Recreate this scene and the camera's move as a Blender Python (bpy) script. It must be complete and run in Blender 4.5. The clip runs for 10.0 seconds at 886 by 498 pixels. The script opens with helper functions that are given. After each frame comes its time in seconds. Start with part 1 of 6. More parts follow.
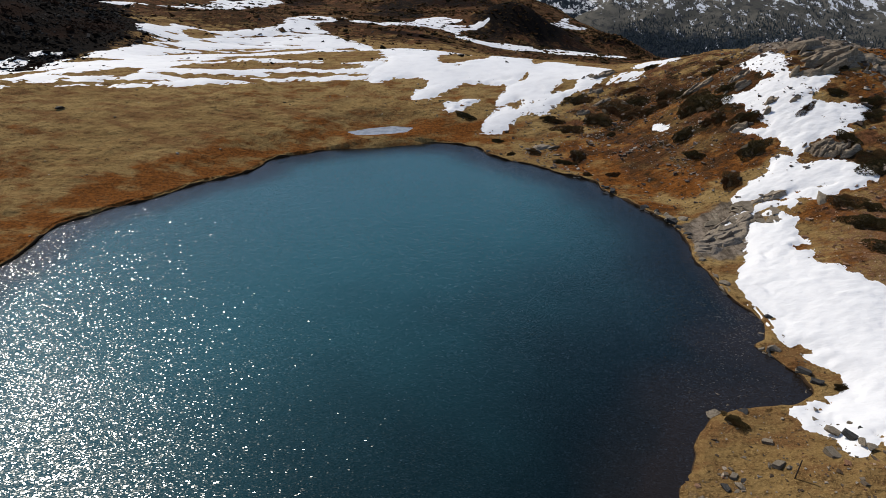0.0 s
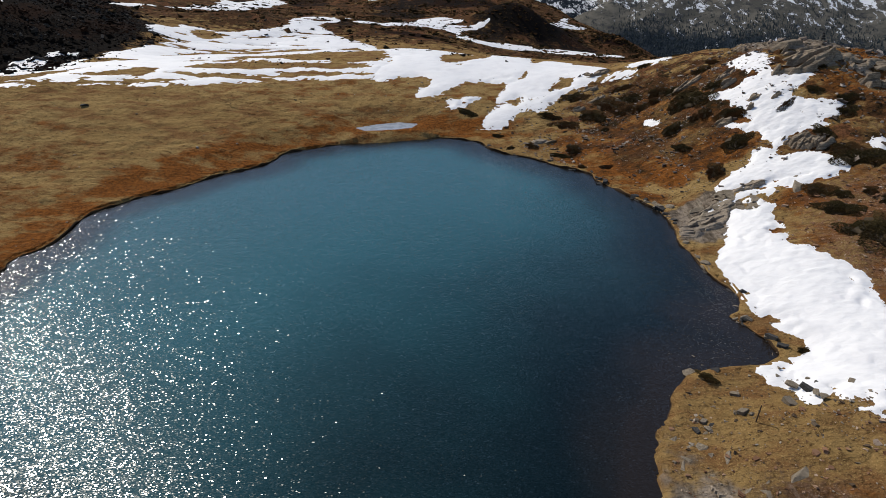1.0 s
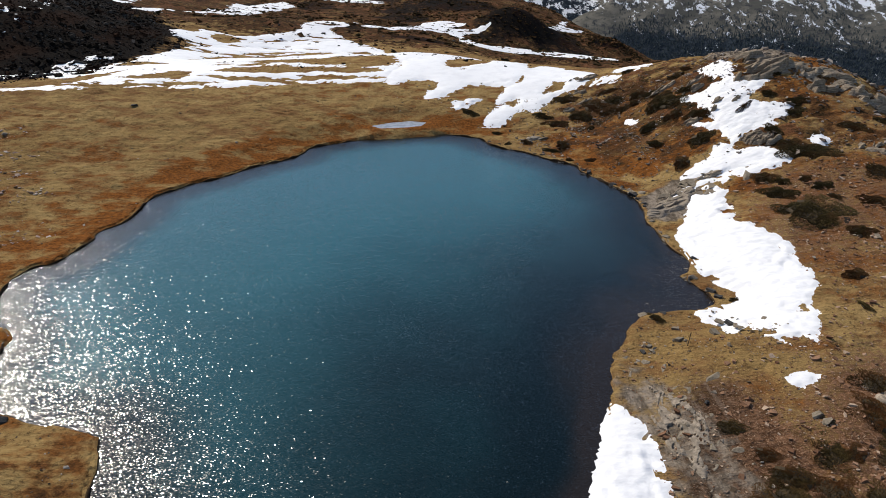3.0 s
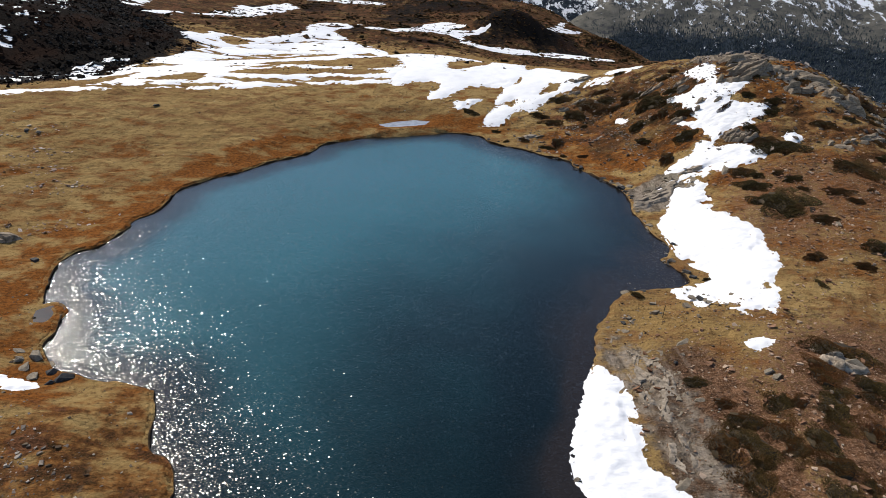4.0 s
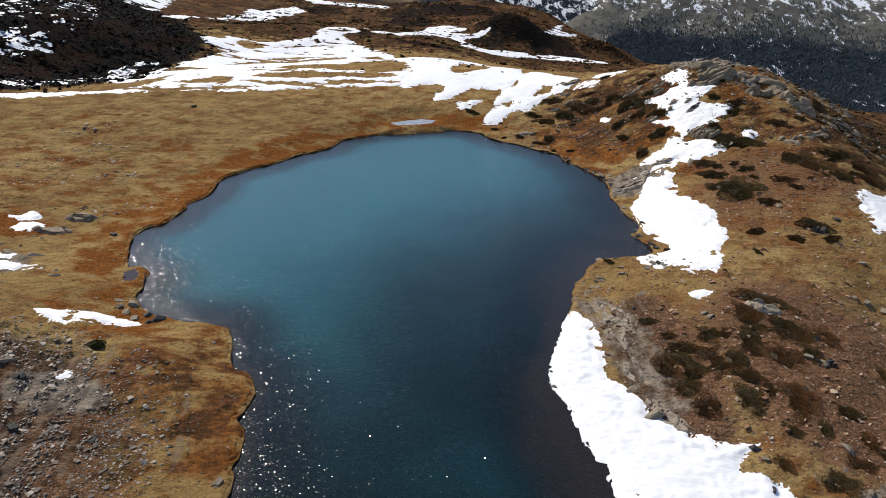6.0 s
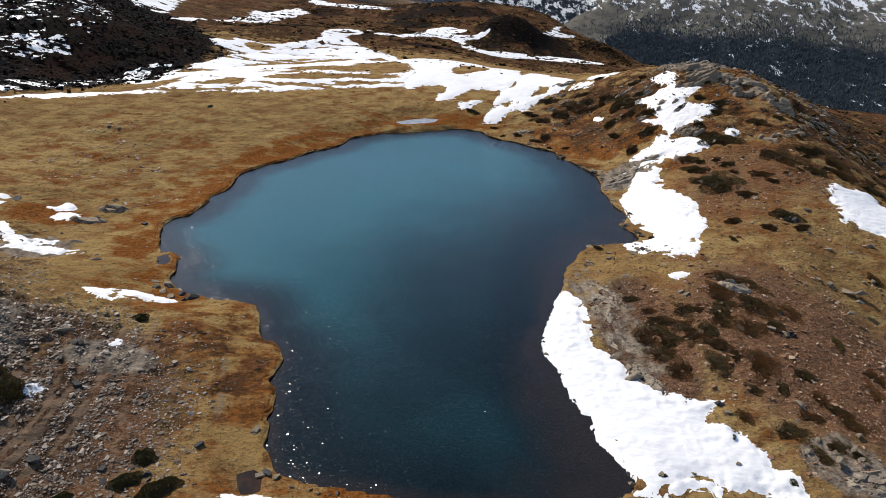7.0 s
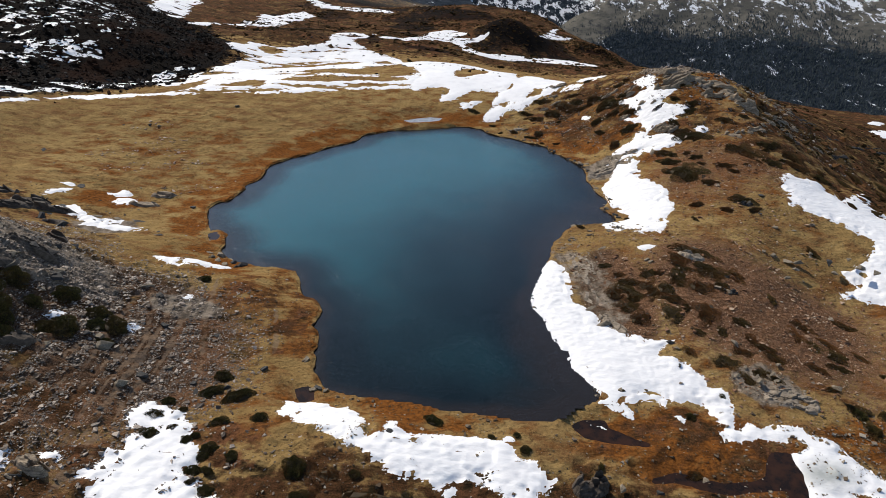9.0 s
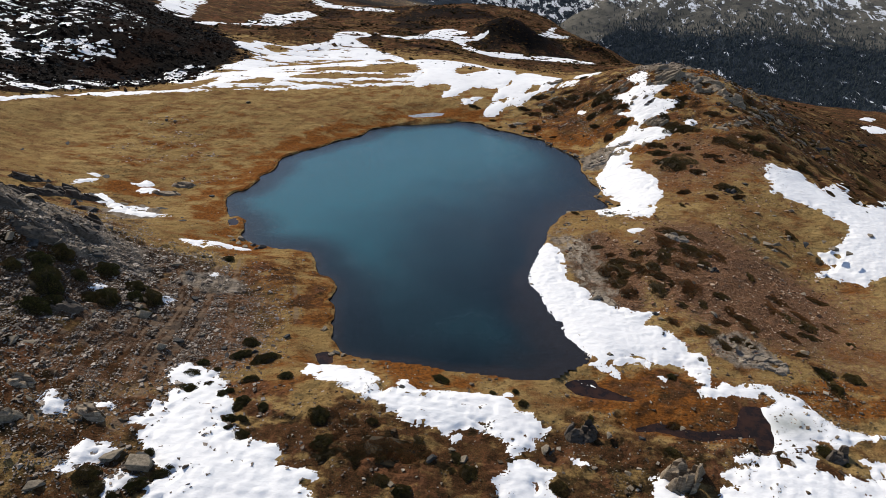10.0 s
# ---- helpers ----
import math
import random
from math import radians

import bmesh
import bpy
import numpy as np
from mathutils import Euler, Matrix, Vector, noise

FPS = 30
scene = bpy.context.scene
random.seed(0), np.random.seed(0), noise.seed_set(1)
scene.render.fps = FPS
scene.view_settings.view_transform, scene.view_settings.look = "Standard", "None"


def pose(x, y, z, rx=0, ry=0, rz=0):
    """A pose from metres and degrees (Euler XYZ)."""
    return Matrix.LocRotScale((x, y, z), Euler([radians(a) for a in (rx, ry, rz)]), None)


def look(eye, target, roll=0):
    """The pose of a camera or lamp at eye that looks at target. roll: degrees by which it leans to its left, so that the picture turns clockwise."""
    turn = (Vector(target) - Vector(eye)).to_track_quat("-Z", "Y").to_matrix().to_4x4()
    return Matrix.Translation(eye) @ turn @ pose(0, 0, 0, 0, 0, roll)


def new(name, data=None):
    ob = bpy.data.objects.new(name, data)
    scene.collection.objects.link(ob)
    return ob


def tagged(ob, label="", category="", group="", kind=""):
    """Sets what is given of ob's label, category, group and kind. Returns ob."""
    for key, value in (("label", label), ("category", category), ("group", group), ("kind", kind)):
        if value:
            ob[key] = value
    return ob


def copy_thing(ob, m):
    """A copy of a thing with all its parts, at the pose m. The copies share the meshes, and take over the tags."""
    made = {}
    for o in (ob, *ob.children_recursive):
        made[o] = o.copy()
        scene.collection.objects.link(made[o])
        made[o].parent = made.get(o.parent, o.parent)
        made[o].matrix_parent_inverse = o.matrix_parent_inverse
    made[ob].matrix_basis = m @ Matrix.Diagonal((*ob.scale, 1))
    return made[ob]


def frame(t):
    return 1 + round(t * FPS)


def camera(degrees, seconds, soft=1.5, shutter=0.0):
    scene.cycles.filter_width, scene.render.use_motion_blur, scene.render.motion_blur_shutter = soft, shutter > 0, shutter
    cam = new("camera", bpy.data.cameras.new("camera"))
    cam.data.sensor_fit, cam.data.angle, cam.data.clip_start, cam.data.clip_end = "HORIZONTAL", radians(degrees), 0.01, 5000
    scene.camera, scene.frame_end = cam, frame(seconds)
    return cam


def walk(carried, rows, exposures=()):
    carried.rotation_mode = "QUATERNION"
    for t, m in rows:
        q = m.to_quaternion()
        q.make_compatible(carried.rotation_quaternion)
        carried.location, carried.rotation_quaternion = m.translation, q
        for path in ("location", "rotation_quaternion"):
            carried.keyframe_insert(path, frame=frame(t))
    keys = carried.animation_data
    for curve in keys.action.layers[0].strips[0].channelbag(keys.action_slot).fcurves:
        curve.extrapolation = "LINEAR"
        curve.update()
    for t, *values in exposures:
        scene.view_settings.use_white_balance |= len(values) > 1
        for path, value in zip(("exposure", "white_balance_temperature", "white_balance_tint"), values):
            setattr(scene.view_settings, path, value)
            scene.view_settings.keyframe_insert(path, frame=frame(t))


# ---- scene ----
from collections import namedtuple

cam = camera(70.0, 10.0, soft=0.65)
# seconds, eye x y z, pitch, lean, yaw: a drone gliding backwards and slowly climbing
PATH = [
    (0.0, 0.02, 0.01, 26.77, -26.55, 0.85, 0.00),
    (0.5, -0.22, -2.56, 27.13, -26.58, 0.78, 0.03),
    (1.0, -0.37, -5.31, 27.68, -26.58, 0.75, 0.06),
    (1.5, -0.55, -8.25, 28.46, -26.60, 0.84, 0.08),
    (2.0, -0.73, -11.46, 29.36, -26.58, 0.83, 0.10),
    (2.5, -0.90, -14.75, 30.19, -26.59, 0.86, 0.13),
    (4.0, -1.52, -25.30, 32.94, -26.68, 0.92, 0.13),
    (4.5, -1.69, -28.81, 33.91, -26.71, 0.94, 0.14),
    (5.0, -1.91, -32.47, 34.84, -26.74, 0.93, 0.12),
    (5.5, -2.15, -36.08, 35.81, -26.74, 0.89, 0.14),
    (7.0, -2.93, -47.32, 38.74, -26.78, 0.92, 0.09),
    (7.5, -3.16, -51.01, 39.69, -26.79, 0.93, 0.08),
    (8.0, -3.45, -54.83, 40.67, -26.80, 0.96, 0.03),
    (8.5, -3.66, -58.60, 41.66, -26.82, 0.94, 0.03),
    (9.0, -3.93, -62.44, 42.63, -26.81, 0.92, 0.02),
    (9.5, -4.21, -66.20, 43.52, -26.79, 0.93, 0.00),
    (10.0, -4.55, -69.82, 43.72, -26.93, 0.79, -0.00),
]
walk(cam, [(t, pose(x, y, z, 90 + pitch, 0, yaw) @ pose(0, 0, 0, 0, 0, lean)) for t, x, y, z, pitch, lean, yaw in PATH],
     exposures=[(0.0, -0.18, 6620, 10), (2.5, 0.02, 6620, 10), (4.5, 0.25, 6600, 10), (7.5, 0.23, 6680, 10), (10.0, 0.08, 6750, 10)])

# ---- daylight: clear autumn sky, sun beyond the lake to the left ----
SUN_AZIMUTH, SUN_HEIGHT = -43.0, 41.0  # degrees from north towards east, over the horizon
world = bpy.data.worlds.new("clear_sky")
scene.world = world
world.use_nodes = True
sky = world.node_tree.nodes.new("ShaderNodeTexSky")
sky.sky_type, sky.sun_disc = "NISHITA", False
sky.air_density, sky.dust_density = 1.0, 2.2
sky.sun_elevation, sky.sun_rotation, sky.altitude = radians(SUN_HEIGHT), radians(SUN_AZIMUTH), 2300
sky_out = world.node_tree.nodes["Background"]
world.node_tree.links.new(sky.outputs[0], sky_out.inputs[0])
sky_out.inputs[1].default_value = 0.14
sun_data = bpy.data.lights.new("sun", "SUN")
sun_data.energy, sun_data.angle, sun_data.color = 4.2, radians(0.53), (1.0, 0.93, 0.82)
sun = new("sun", sun_data)
sun_way = Vector((math.sin(radians(SUN_AZIMUTH)) * math.cos(radians(SUN_HEIGHT)), math.cos(radians(SUN_AZIMUTH)) * math.cos(radians(SUN_HEIGHT)), math.sin(radians(SUN_HEIGHT))))
sun.matrix_world = look(sun_way * 300, (0, 0, 0))

# ---- materials ----
class Nodes:
    """A short hand for building a node material."""

    def __init__(self, name, roughness=0.8, specular=0.3):
        self.mat = bpy.data.materials.new(name)
        self.mat.use_nodes = True
        self.tree = self.mat.node_tree
        self.shader = self.tree.nodes["Principled BSDF"]
        self.shader.inputs["Roughness"].default_value = roughness
        self.shader.inputs["Specular IOR Level"].default_value = specular
        self.place = self.tree.nodes.new("ShaderNodeTexCoord").outputs["Object"]

    def link(self, value, socket):
        if isinstance(value, bpy.types.NodeSocket):
            self.tree.links.new(value, socket)
        else:
            socket.default_value = value

    def stretch(self, scale, source=None, turn=0.0):
        node = self.tree.nodes.new("ShaderNodeMapping")
        node.inputs["Scale"].default_value = scale
        node.inputs["Rotation"].default_value = (0, 0, radians(turn))
        self.tree.links.new(source or self.place, node.inputs["Vector"])
        return node.outputs[0]

    def noise(self, scale, detail=4.0, rough=0.6, place=None, distort=0.0):
        node = self.tree.nodes.new("ShaderNodeTexNoise")
        node.inputs["Scale"].default_value = scale
        node.inputs["Detail"].default_value = detail
        node.inputs["Roughness"].default_value = rough
        node.inputs["Distortion"].default_value = distort
        self.tree.links.new(place or self.place, node.inputs["Vector"])
        return node.outputs["Fac"]

    def cells(self, scale, place=None, feature="F1", output="Distance"):
        node = self.tree.nodes.new("ShaderNodeTexVoronoi")
        node.feature = feature
        node.inputs["Scale"].default_value = scale
        self.tree.links.new(place or self.place, node.inputs["Vector"])
        return node.outputs[output]

    def ramp(self, value, low, high, to_low=0.0, to_high=1.0):
        node = self.tree.nodes.new("ShaderNodeMapRange")
        node.interpolation_type = "SMOOTHSTEP"
        for k, v in zip(("From Min", "From Max", "To Min", "To Max"), (low, high, to_low, to_high)):
            node.inputs[k].default_value = v
        self.link(value, node.inputs["Value"])
        return node.outputs[0]

    def maths(self, kind, a, b=0.0):
        node = self.tree.nodes.new("ShaderNodeMath")
        node.operation = kind
        self.link(a, node.inputs[0])
        self.link(b, node.inputs[1])
        return node.outputs[0]

    def mix(self, factor, a, b, blend="MIX"):
        node = self.tree.nodes.new("ShaderNodeMix")
        node.data_type, node.blend_type = "RGBA", blend
        self.link(factor, node.inputs[0])
        self.link(a if isinstance(a, bpy.types.NodeSocket) else (*a, 1), node.inputs[6])
        self.link(b if isinstance(b, bpy.types.NodeSocket) else (*b, 1), node.inputs[7])
        return node.outputs[2]

    def attribute(self, name):
        node = self.tree.nodes.new("ShaderNodeAttribute")
        node.attribute_name = name
        return node.outputs["Fac"]

    def chance(self):
        return self.tree.nodes.new("ShaderNodeObjectInfo").outputs["Random"]

    def island(self):
        return self.tree.nodes.new("ShaderNodeNewGeometry").outputs["Random Per Island"]

    def colour(self, value):
        self.link(value if isinstance(value, bpy.types.NodeSocket) else (*value, 1), self.shader.inputs["Base Color"])

    def bump(self, height, strength, distance):
        node = self.tree.nodes.new("ShaderNodeBump")
        node.inputs["Strength"].default_value = strength
        node.inputs["Distance"].default_value = distance
        self.tree.links.new(height, node.inputs["Height"])
        if self.shader.inputs["Normal"].is_linked:
            self.tree.links.new(self.shader.inputs["Normal"].links[0].from_socket, node.inputs["Normal"])
        self.tree.links.new(node.outputs[0], self.shader.inputs["Normal"])
        return node.outputs[0]


def make_ground():
    n = Nodes("dry_alpine_ground", 1.0, 0.02)
    rust, scree, heath, rock, wood, snow, dark = (n.attribute(k) for k in ("rust", "scree", "heath", "rock", "wood", "snow", "dark"))
    broad, mid, fine, grain = n.noise(0.06, 5), n.noise(0.5, 5, 0.65), n.noise(2.6, 5, 0.7), n.noise(9.0, 4, 0.75)
    lumps = n.noise(0.22, 5, 0.6, n.stretch((1.0, 1.7, 1.0), turn=12))
    grass = n.mix(n.ramp(broad, 0.35, 0.65), (0.245, 0.155, 0.06), (0.335, 0.226, 0.092))
    grass = n.mix(n.ramp(lumps, 0.42, 0.62, 0, 0.85), grass, (0.172, 0.085, 0.035))
    grass = n.mix(n.ramp(mid, 0.5, 0.72, 0, 0.75), grass, (0.112, 0.06, 0.023))
    grass = n.mix(n.ramp(fine, 0.52, 0.66, 0, 0.75), grass, (0.07, 0.04, 0.017))
    grass = n.mix(n.ramp(grain, 0.53, 0.64, 0, 0.7), grass, (0.4, 0.27, 0.115))
    red = n.mix(n.ramp(fine, 0.35, 0.65), (0.24, 0.088, 0.02), (0.11, 0.043, 0.013))
    red = n.mix(n.ramp(grain, 0.58, 0.72, 0, 0.5), red, (0.31, 0.15, 0.05))
    tone = n.mix(n.ramp(n.maths("ADD", rust, n.maths("MULTIPLY", n.maths("SUBTRACT", n.maths("ADD", n.maths("MULTIPLY", lumps, 0.7), n.maths("MULTIPLY", mid, 0.3)), 0.5), 2.6)), 0.3, 0.75), grass, red)
    gravel = n.mix(n.ramp(fine, 0.4, 0.62), (0.032, 0.02, 0.012), (0.105, 0.066, 0.042))
    gravel = n.mix(n.ramp(grain, 0.56, 0.64, 0, 0.7), gravel, (0.2, 0.165, 0.135))
    ribs = n.noise(1.5, 5, 0.65, n.stretch((1.0, 0.14, 1.0), turn=4), 0.6)
    gravel = n.mix(n.ramp(ribs, 0.55, 0.62, 0, 0.55), gravel, (0.19, 0.15, 0.118))
    gravel = n.mix(n.ramp(ribs, 0.46, 0.38, 0, 0.75), gravel, (0.022, 0.014, 0.009))
    pink = n.mix(n.ramp(fine, 0.4, 0.62), (0.085, 0.042, 0.021), (0.19, 0.1, 0.055))
    pink = n.mix(n.ramp(grain, 0.54, 0.62), pink, (0.3, 0.192, 0.125))
    gravel = n.mix(n.ramp(rust, 0.08, 0.3), gravel, pink)
    tone = n.mix(n.ramp(n.maths("ADD", scree, n.maths("MULTIPLY", n.maths("SUBTRACT", fine, 0.5), 0.9)), 0.3, 0.7), tone, gravel)
    track = n.attribute("track")
    tone = n.mix(n.ramp(n.maths("ADD", track, n.maths("MULTIPLY", n.maths("SUBTRACT", fine, 0.5), 0.8)), 0.25, 0.65, 0, 0.6), tone, (0.22, 0.158, 0.108))
    brown = n.mix(n.ramp(grain, 0.4, 0.6), (0.04, 0.024, 0.011), (0.105, 0.048, 0.022))
    moor = n.noise(0.16, 7, 0.72, n.stretch((1.0, 0.75, 1.0), turn=-20))
    brown = n.mix(n.ramp(moor, 0.5, 0.6), brown, n.mix(n.ramp(fine, 0.4, 0.65), (0.165, 0.074, 0.036), (0.08, 0.037, 0.018)))
    brown = n.mix(n.ramp(n.noise(0.09, 7, 0.7), 0.53, 0.62, 0, 0.85), brown, n.mix(n.ramp(fine, 0.42, 0.6), (0.21, 0.13, 0.052), (0.11, 0.068, 0.027)))
    brown = n.mix(n.ramp(n.noise(0.3, 6, 0.7), 0.53, 0.6, 0, 0.9), brown, (0.024, 0.018, 0.009))
    tone = n.mix(n.ramp(n.maths("ADD", heath, n.maths("ADD", n.maths("MULTIPLY", n.maths("SUBTRACT", mid, 0.5), 1.1), n.maths("MULTIPLY", n.maths("SUBTRACT", lumps, 0.5), 1.4))), 0.36, 0.66), tone, brown)
    layers = n.noise(1.2, 6, 0.7, n.stretch((1.0, 0.35, 2.2), turn=35))
    stone = n.mix(n.ramp(layers, 0.35, 0.65), (0.0994, 0.0798, 0.06), (0.284, 0.2327, 0.18))
    stone = n.mix(n.ramp(fine, 0.55, 0.7, 0, 0.8), stone, (0.071, 0.04788, 0.0264))
    tone = n.mix(n.ramp(n.maths("ADD", rock, n.maths("MULTIPLY", n.maths("SUBTRACT", mid, 0.5), 1.2)), 0.35, 0.65), tone, stone)
    # dark rock, with the steep north-western slope's shade put into its colour
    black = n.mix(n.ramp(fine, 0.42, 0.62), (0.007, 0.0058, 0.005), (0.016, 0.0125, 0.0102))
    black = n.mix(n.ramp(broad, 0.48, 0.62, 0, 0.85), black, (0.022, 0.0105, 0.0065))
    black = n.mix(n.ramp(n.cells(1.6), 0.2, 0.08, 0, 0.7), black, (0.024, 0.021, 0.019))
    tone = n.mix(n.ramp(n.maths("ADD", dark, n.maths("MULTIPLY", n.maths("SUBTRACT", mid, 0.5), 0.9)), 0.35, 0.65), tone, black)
    # the far slopes: pasture, wood and snow at a scale of tens of metres; distance haze is tinted blue into crag and
    # wood
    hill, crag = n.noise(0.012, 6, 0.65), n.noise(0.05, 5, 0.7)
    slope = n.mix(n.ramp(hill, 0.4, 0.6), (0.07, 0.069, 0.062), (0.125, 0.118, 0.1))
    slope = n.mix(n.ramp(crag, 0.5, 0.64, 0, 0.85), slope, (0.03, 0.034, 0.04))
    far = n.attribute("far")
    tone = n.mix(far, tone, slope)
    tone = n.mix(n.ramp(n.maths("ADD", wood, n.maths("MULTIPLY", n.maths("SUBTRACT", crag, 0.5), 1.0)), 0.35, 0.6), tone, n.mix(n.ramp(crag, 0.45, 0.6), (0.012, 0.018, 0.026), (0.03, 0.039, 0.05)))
    drift = n.noise(0.042, 8, 0.75, n.stretch((1, 0.36, 1), turn=-32), 0.4)
    white = n.ramp(n.maths("ADD", snow, n.maths("MULTIPLY", n.maths("SUBTRACT", drift, 0.5), 4.2)), 0.52, 0.62)
    tone = n.mix(n.maths("MULTIPLY", white, n.ramp(snow, 0.02, 0.1)), tone, (0.62, 0.65, 0.7))
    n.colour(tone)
    n.bump(moor, 0.35, 1.5)
    n.bump(n.noise(0.75, 4, 0.6, n.stretch((1.0, 2.3, 1.0), turn=8)), 0.75, 0.5)
    n.bump(mid, 0.5, 0.5)
    n.bump(fine, 0.9, 0.22)
    n.bump(grain, 0.8, 0.08)
    return n.mat


def make_snow():
    n = Nodes("old_snow", 0.6, 0.25)
    fine = n.noise(4.5, 4, 0.6)
    tone = n.mix(n.ramp(n.noise(0.35, 4), 0.4, 0.75), (0.81, 0.815, 0.82), (0.72, 0.725, 0.74))
    tone = n.mix(n.ramp(n.noise(9.0, 3, 0.7), 0.7, 0.78, 0, 0.35), tone, (0.45, 0.41, 0.35))
    tone = n.mix(n.maths("MULTIPLY", n.attribute("wet"), n.ramp(n.noise(0.5, 4), 0.25, 0.6, 0.45, 0.85)), tone, (0.3, 0.32, 0.3))
    n.colour(tone)
    n.bump(n.noise(1.6, 3, 0.55, n.stretch((1, 1.7, 1), turn=20)), 0.45, 0.12)
    n.bump(fine, 0.35, 0.04)
    return n.mat


RIPPLE = 0.091  # the usual slope of the ripples


def make_water():
    n = Nodes("lake_water", 0.125, 0.5)
    n.shader.inputs["IOR"].default_value = 1.36
    shallow, teal = n.attribute("shallow"), n.attribute("teal")
    # the water's own teal, plus sky reflection put into the base colour
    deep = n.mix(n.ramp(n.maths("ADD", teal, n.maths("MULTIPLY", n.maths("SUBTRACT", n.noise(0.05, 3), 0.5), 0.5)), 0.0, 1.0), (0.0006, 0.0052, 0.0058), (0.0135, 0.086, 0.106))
    tone = n.mix(n.ramp(n.maths("ADD", shallow, n.maths("MULTIPLY", n.maths("SUBTRACT", n.noise(0.3, 4), 0.5), 0.35)), 0.2, 1.0), deep, (0.016, 0.0125, 0.01))
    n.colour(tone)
    # wind ripples: each facet leans its own way, most a little and few a lot, more where a gust runs
    place = n.stretch((1.0, 1.7, 1.0), turn=-28)
    facet = n.tree.nodes.new("ShaderNodeTexVoronoi")
    facet.inputs["Scale"].default_value = 11.5
    bent = n.tree.nodes.new("ShaderNodeVectorMath")
    bent.operation = "MULTIPLY_ADD"
    swell = n.tree.nodes.new("ShaderNodeTexNoise")
    swell.inputs["Scale"].default_value, swell.inputs["Detail"].default_value = 0.9, 3
    n.tree.links.new(place, swell.inputs["Vector"])
    n.tree.links.new(swell.outputs["Color"], bent.inputs[0])
    bent.inputs[1].default_value = (0.1, 0.1, 0)
    n.tree.links.new(place, bent.inputs[2])
    n.tree.links.new(bent.outputs[0], facet.inputs["Vector"])
    split = n.tree.nodes.new("ShaderNodeSeparateColor")
    n.tree.links.new(facet.outputs["Color"], split.inputs[0])
    lean = n.maths("SQRT", n.maths("MULTIPLY", n.maths("LOGARITHM", n.maths("MAXIMUM", split.outputs[2], 0.0005), math.e), -2.0))
    gust = n.maths("MULTIPLY", n.ramp(n.noise(1.3, 3, 0.6, place), 0.3, 0.7, 0.75, 1.2), n.ramp(n.noise(0.07, 3, 0.5), 0.35, 0.65, 0.85, 1.12))
    lean = n.maths("MULTIPLY", n.maths("MULTIPLY", lean, gust), RIPPLE)
    turn = n.maths("MULTIPLY", split.outputs[0], 2 * math.pi)
    join = n.tree.nodes.new("ShaderNodeCombineXYZ")
    n.tree.links.new(n.maths("MULTIPLY", n.maths("COSINE", turn), lean), join.inputs[0])
    n.tree.links.new(n.maths("MULTIPLY", n.maths("SINE", turn), lean), join.inputs[1])
    join.inputs[2].default_value = 1.0
    unit = n.tree.nodes.new("ShaderNodeVectorMath")
    unit.operation = "NORMALIZE"
    n.tree.links.new(join.outputs[0], unit.inputs[0])
    n.tree.links.new(unit.outputs[0], n.shader.inputs["Normal"])
    return n.mat


def make_pool():
    n = Nodes("still_water", 0.18, 0.4)
    n.shader.inputs["IOR"].default_value = 1.33
    n.colour(n.mix(n.ramp(n.noise(0.8, 4), 0.35, 0.65), (0.012, 0.007, 0.004), (0.034, 0.015, 0.007)))
    n.bump(n.noise(2.0, 2), 0.06, 0.05)
    return n.mat


def make_bank():
    n = Nodes("turf_bank", 0.9, 0.15)
    mid, fine = n.noise(0.8, 4), n.noise(4.0, 5, 0.7)
    tone = n.mix(n.ramp(mid, 0.35, 0.65), (0.055, 0.031, 0.014), (0.085, 0.052, 0.021))
    tone = n.mix(n.ramp(fine, 0.48, 0.68), tone, (0.035, 0.019, 0.008))
    # sideways and overhanging faces: wet earth, with shade painted into the dark tone
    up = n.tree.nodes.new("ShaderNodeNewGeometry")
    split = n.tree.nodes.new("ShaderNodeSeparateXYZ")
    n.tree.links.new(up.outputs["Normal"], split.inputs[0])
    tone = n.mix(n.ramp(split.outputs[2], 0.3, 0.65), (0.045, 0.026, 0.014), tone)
    n.colour(tone)
    n.bump(fine, 0.8, 0.1)
    return n.mat


def make_stone(name, low, high, streak=(1.0, 1.0, 3.0), lichen=0.35):
    """Weathered schist: banded grey, darker stains, pale lichen."""
    n = Nodes(name, 0.85, 0.25)
    lot = n.chance()
    bands = n.noise(3.0, 6, 0.7, n.stretch(streak))
    tone = n.mix(n.ramp(bands, 0.32, 0.68), low, high)
    tone = n.mix(n.ramp(n.noise(1.4, 5, 0.65), 0.52, 0.72, 0, 0.7), tone, tuple(v * 0.45 for v in low))
    tone = n.mix(n.ramp(n.noise(9.0, 3, 0.7), 0.6, 0.7, 0, lichen), tone, (0.3, 0.3, 0.2))
    tone = n.mix(n.ramp(n.noise(5.0, 5, 0.75, n.stretch((0.5, 2.2, 2.2), turn=15)), 0.52, 0.68, 0, 0.55), tone, tuple(v * 0.4 for v in low))
    tone = n.mix(n.ramp(lot, 0.0, 1.0, 0.0, 0.45), tone, tuple(v * 0.5 for v in high))
    n.colour(tone)
    n.bump(bands, 0.6, 0.1)
    n.bump(n.noise(14.0, 4, 0.7), 0.4, 0.03)
    return n.mat


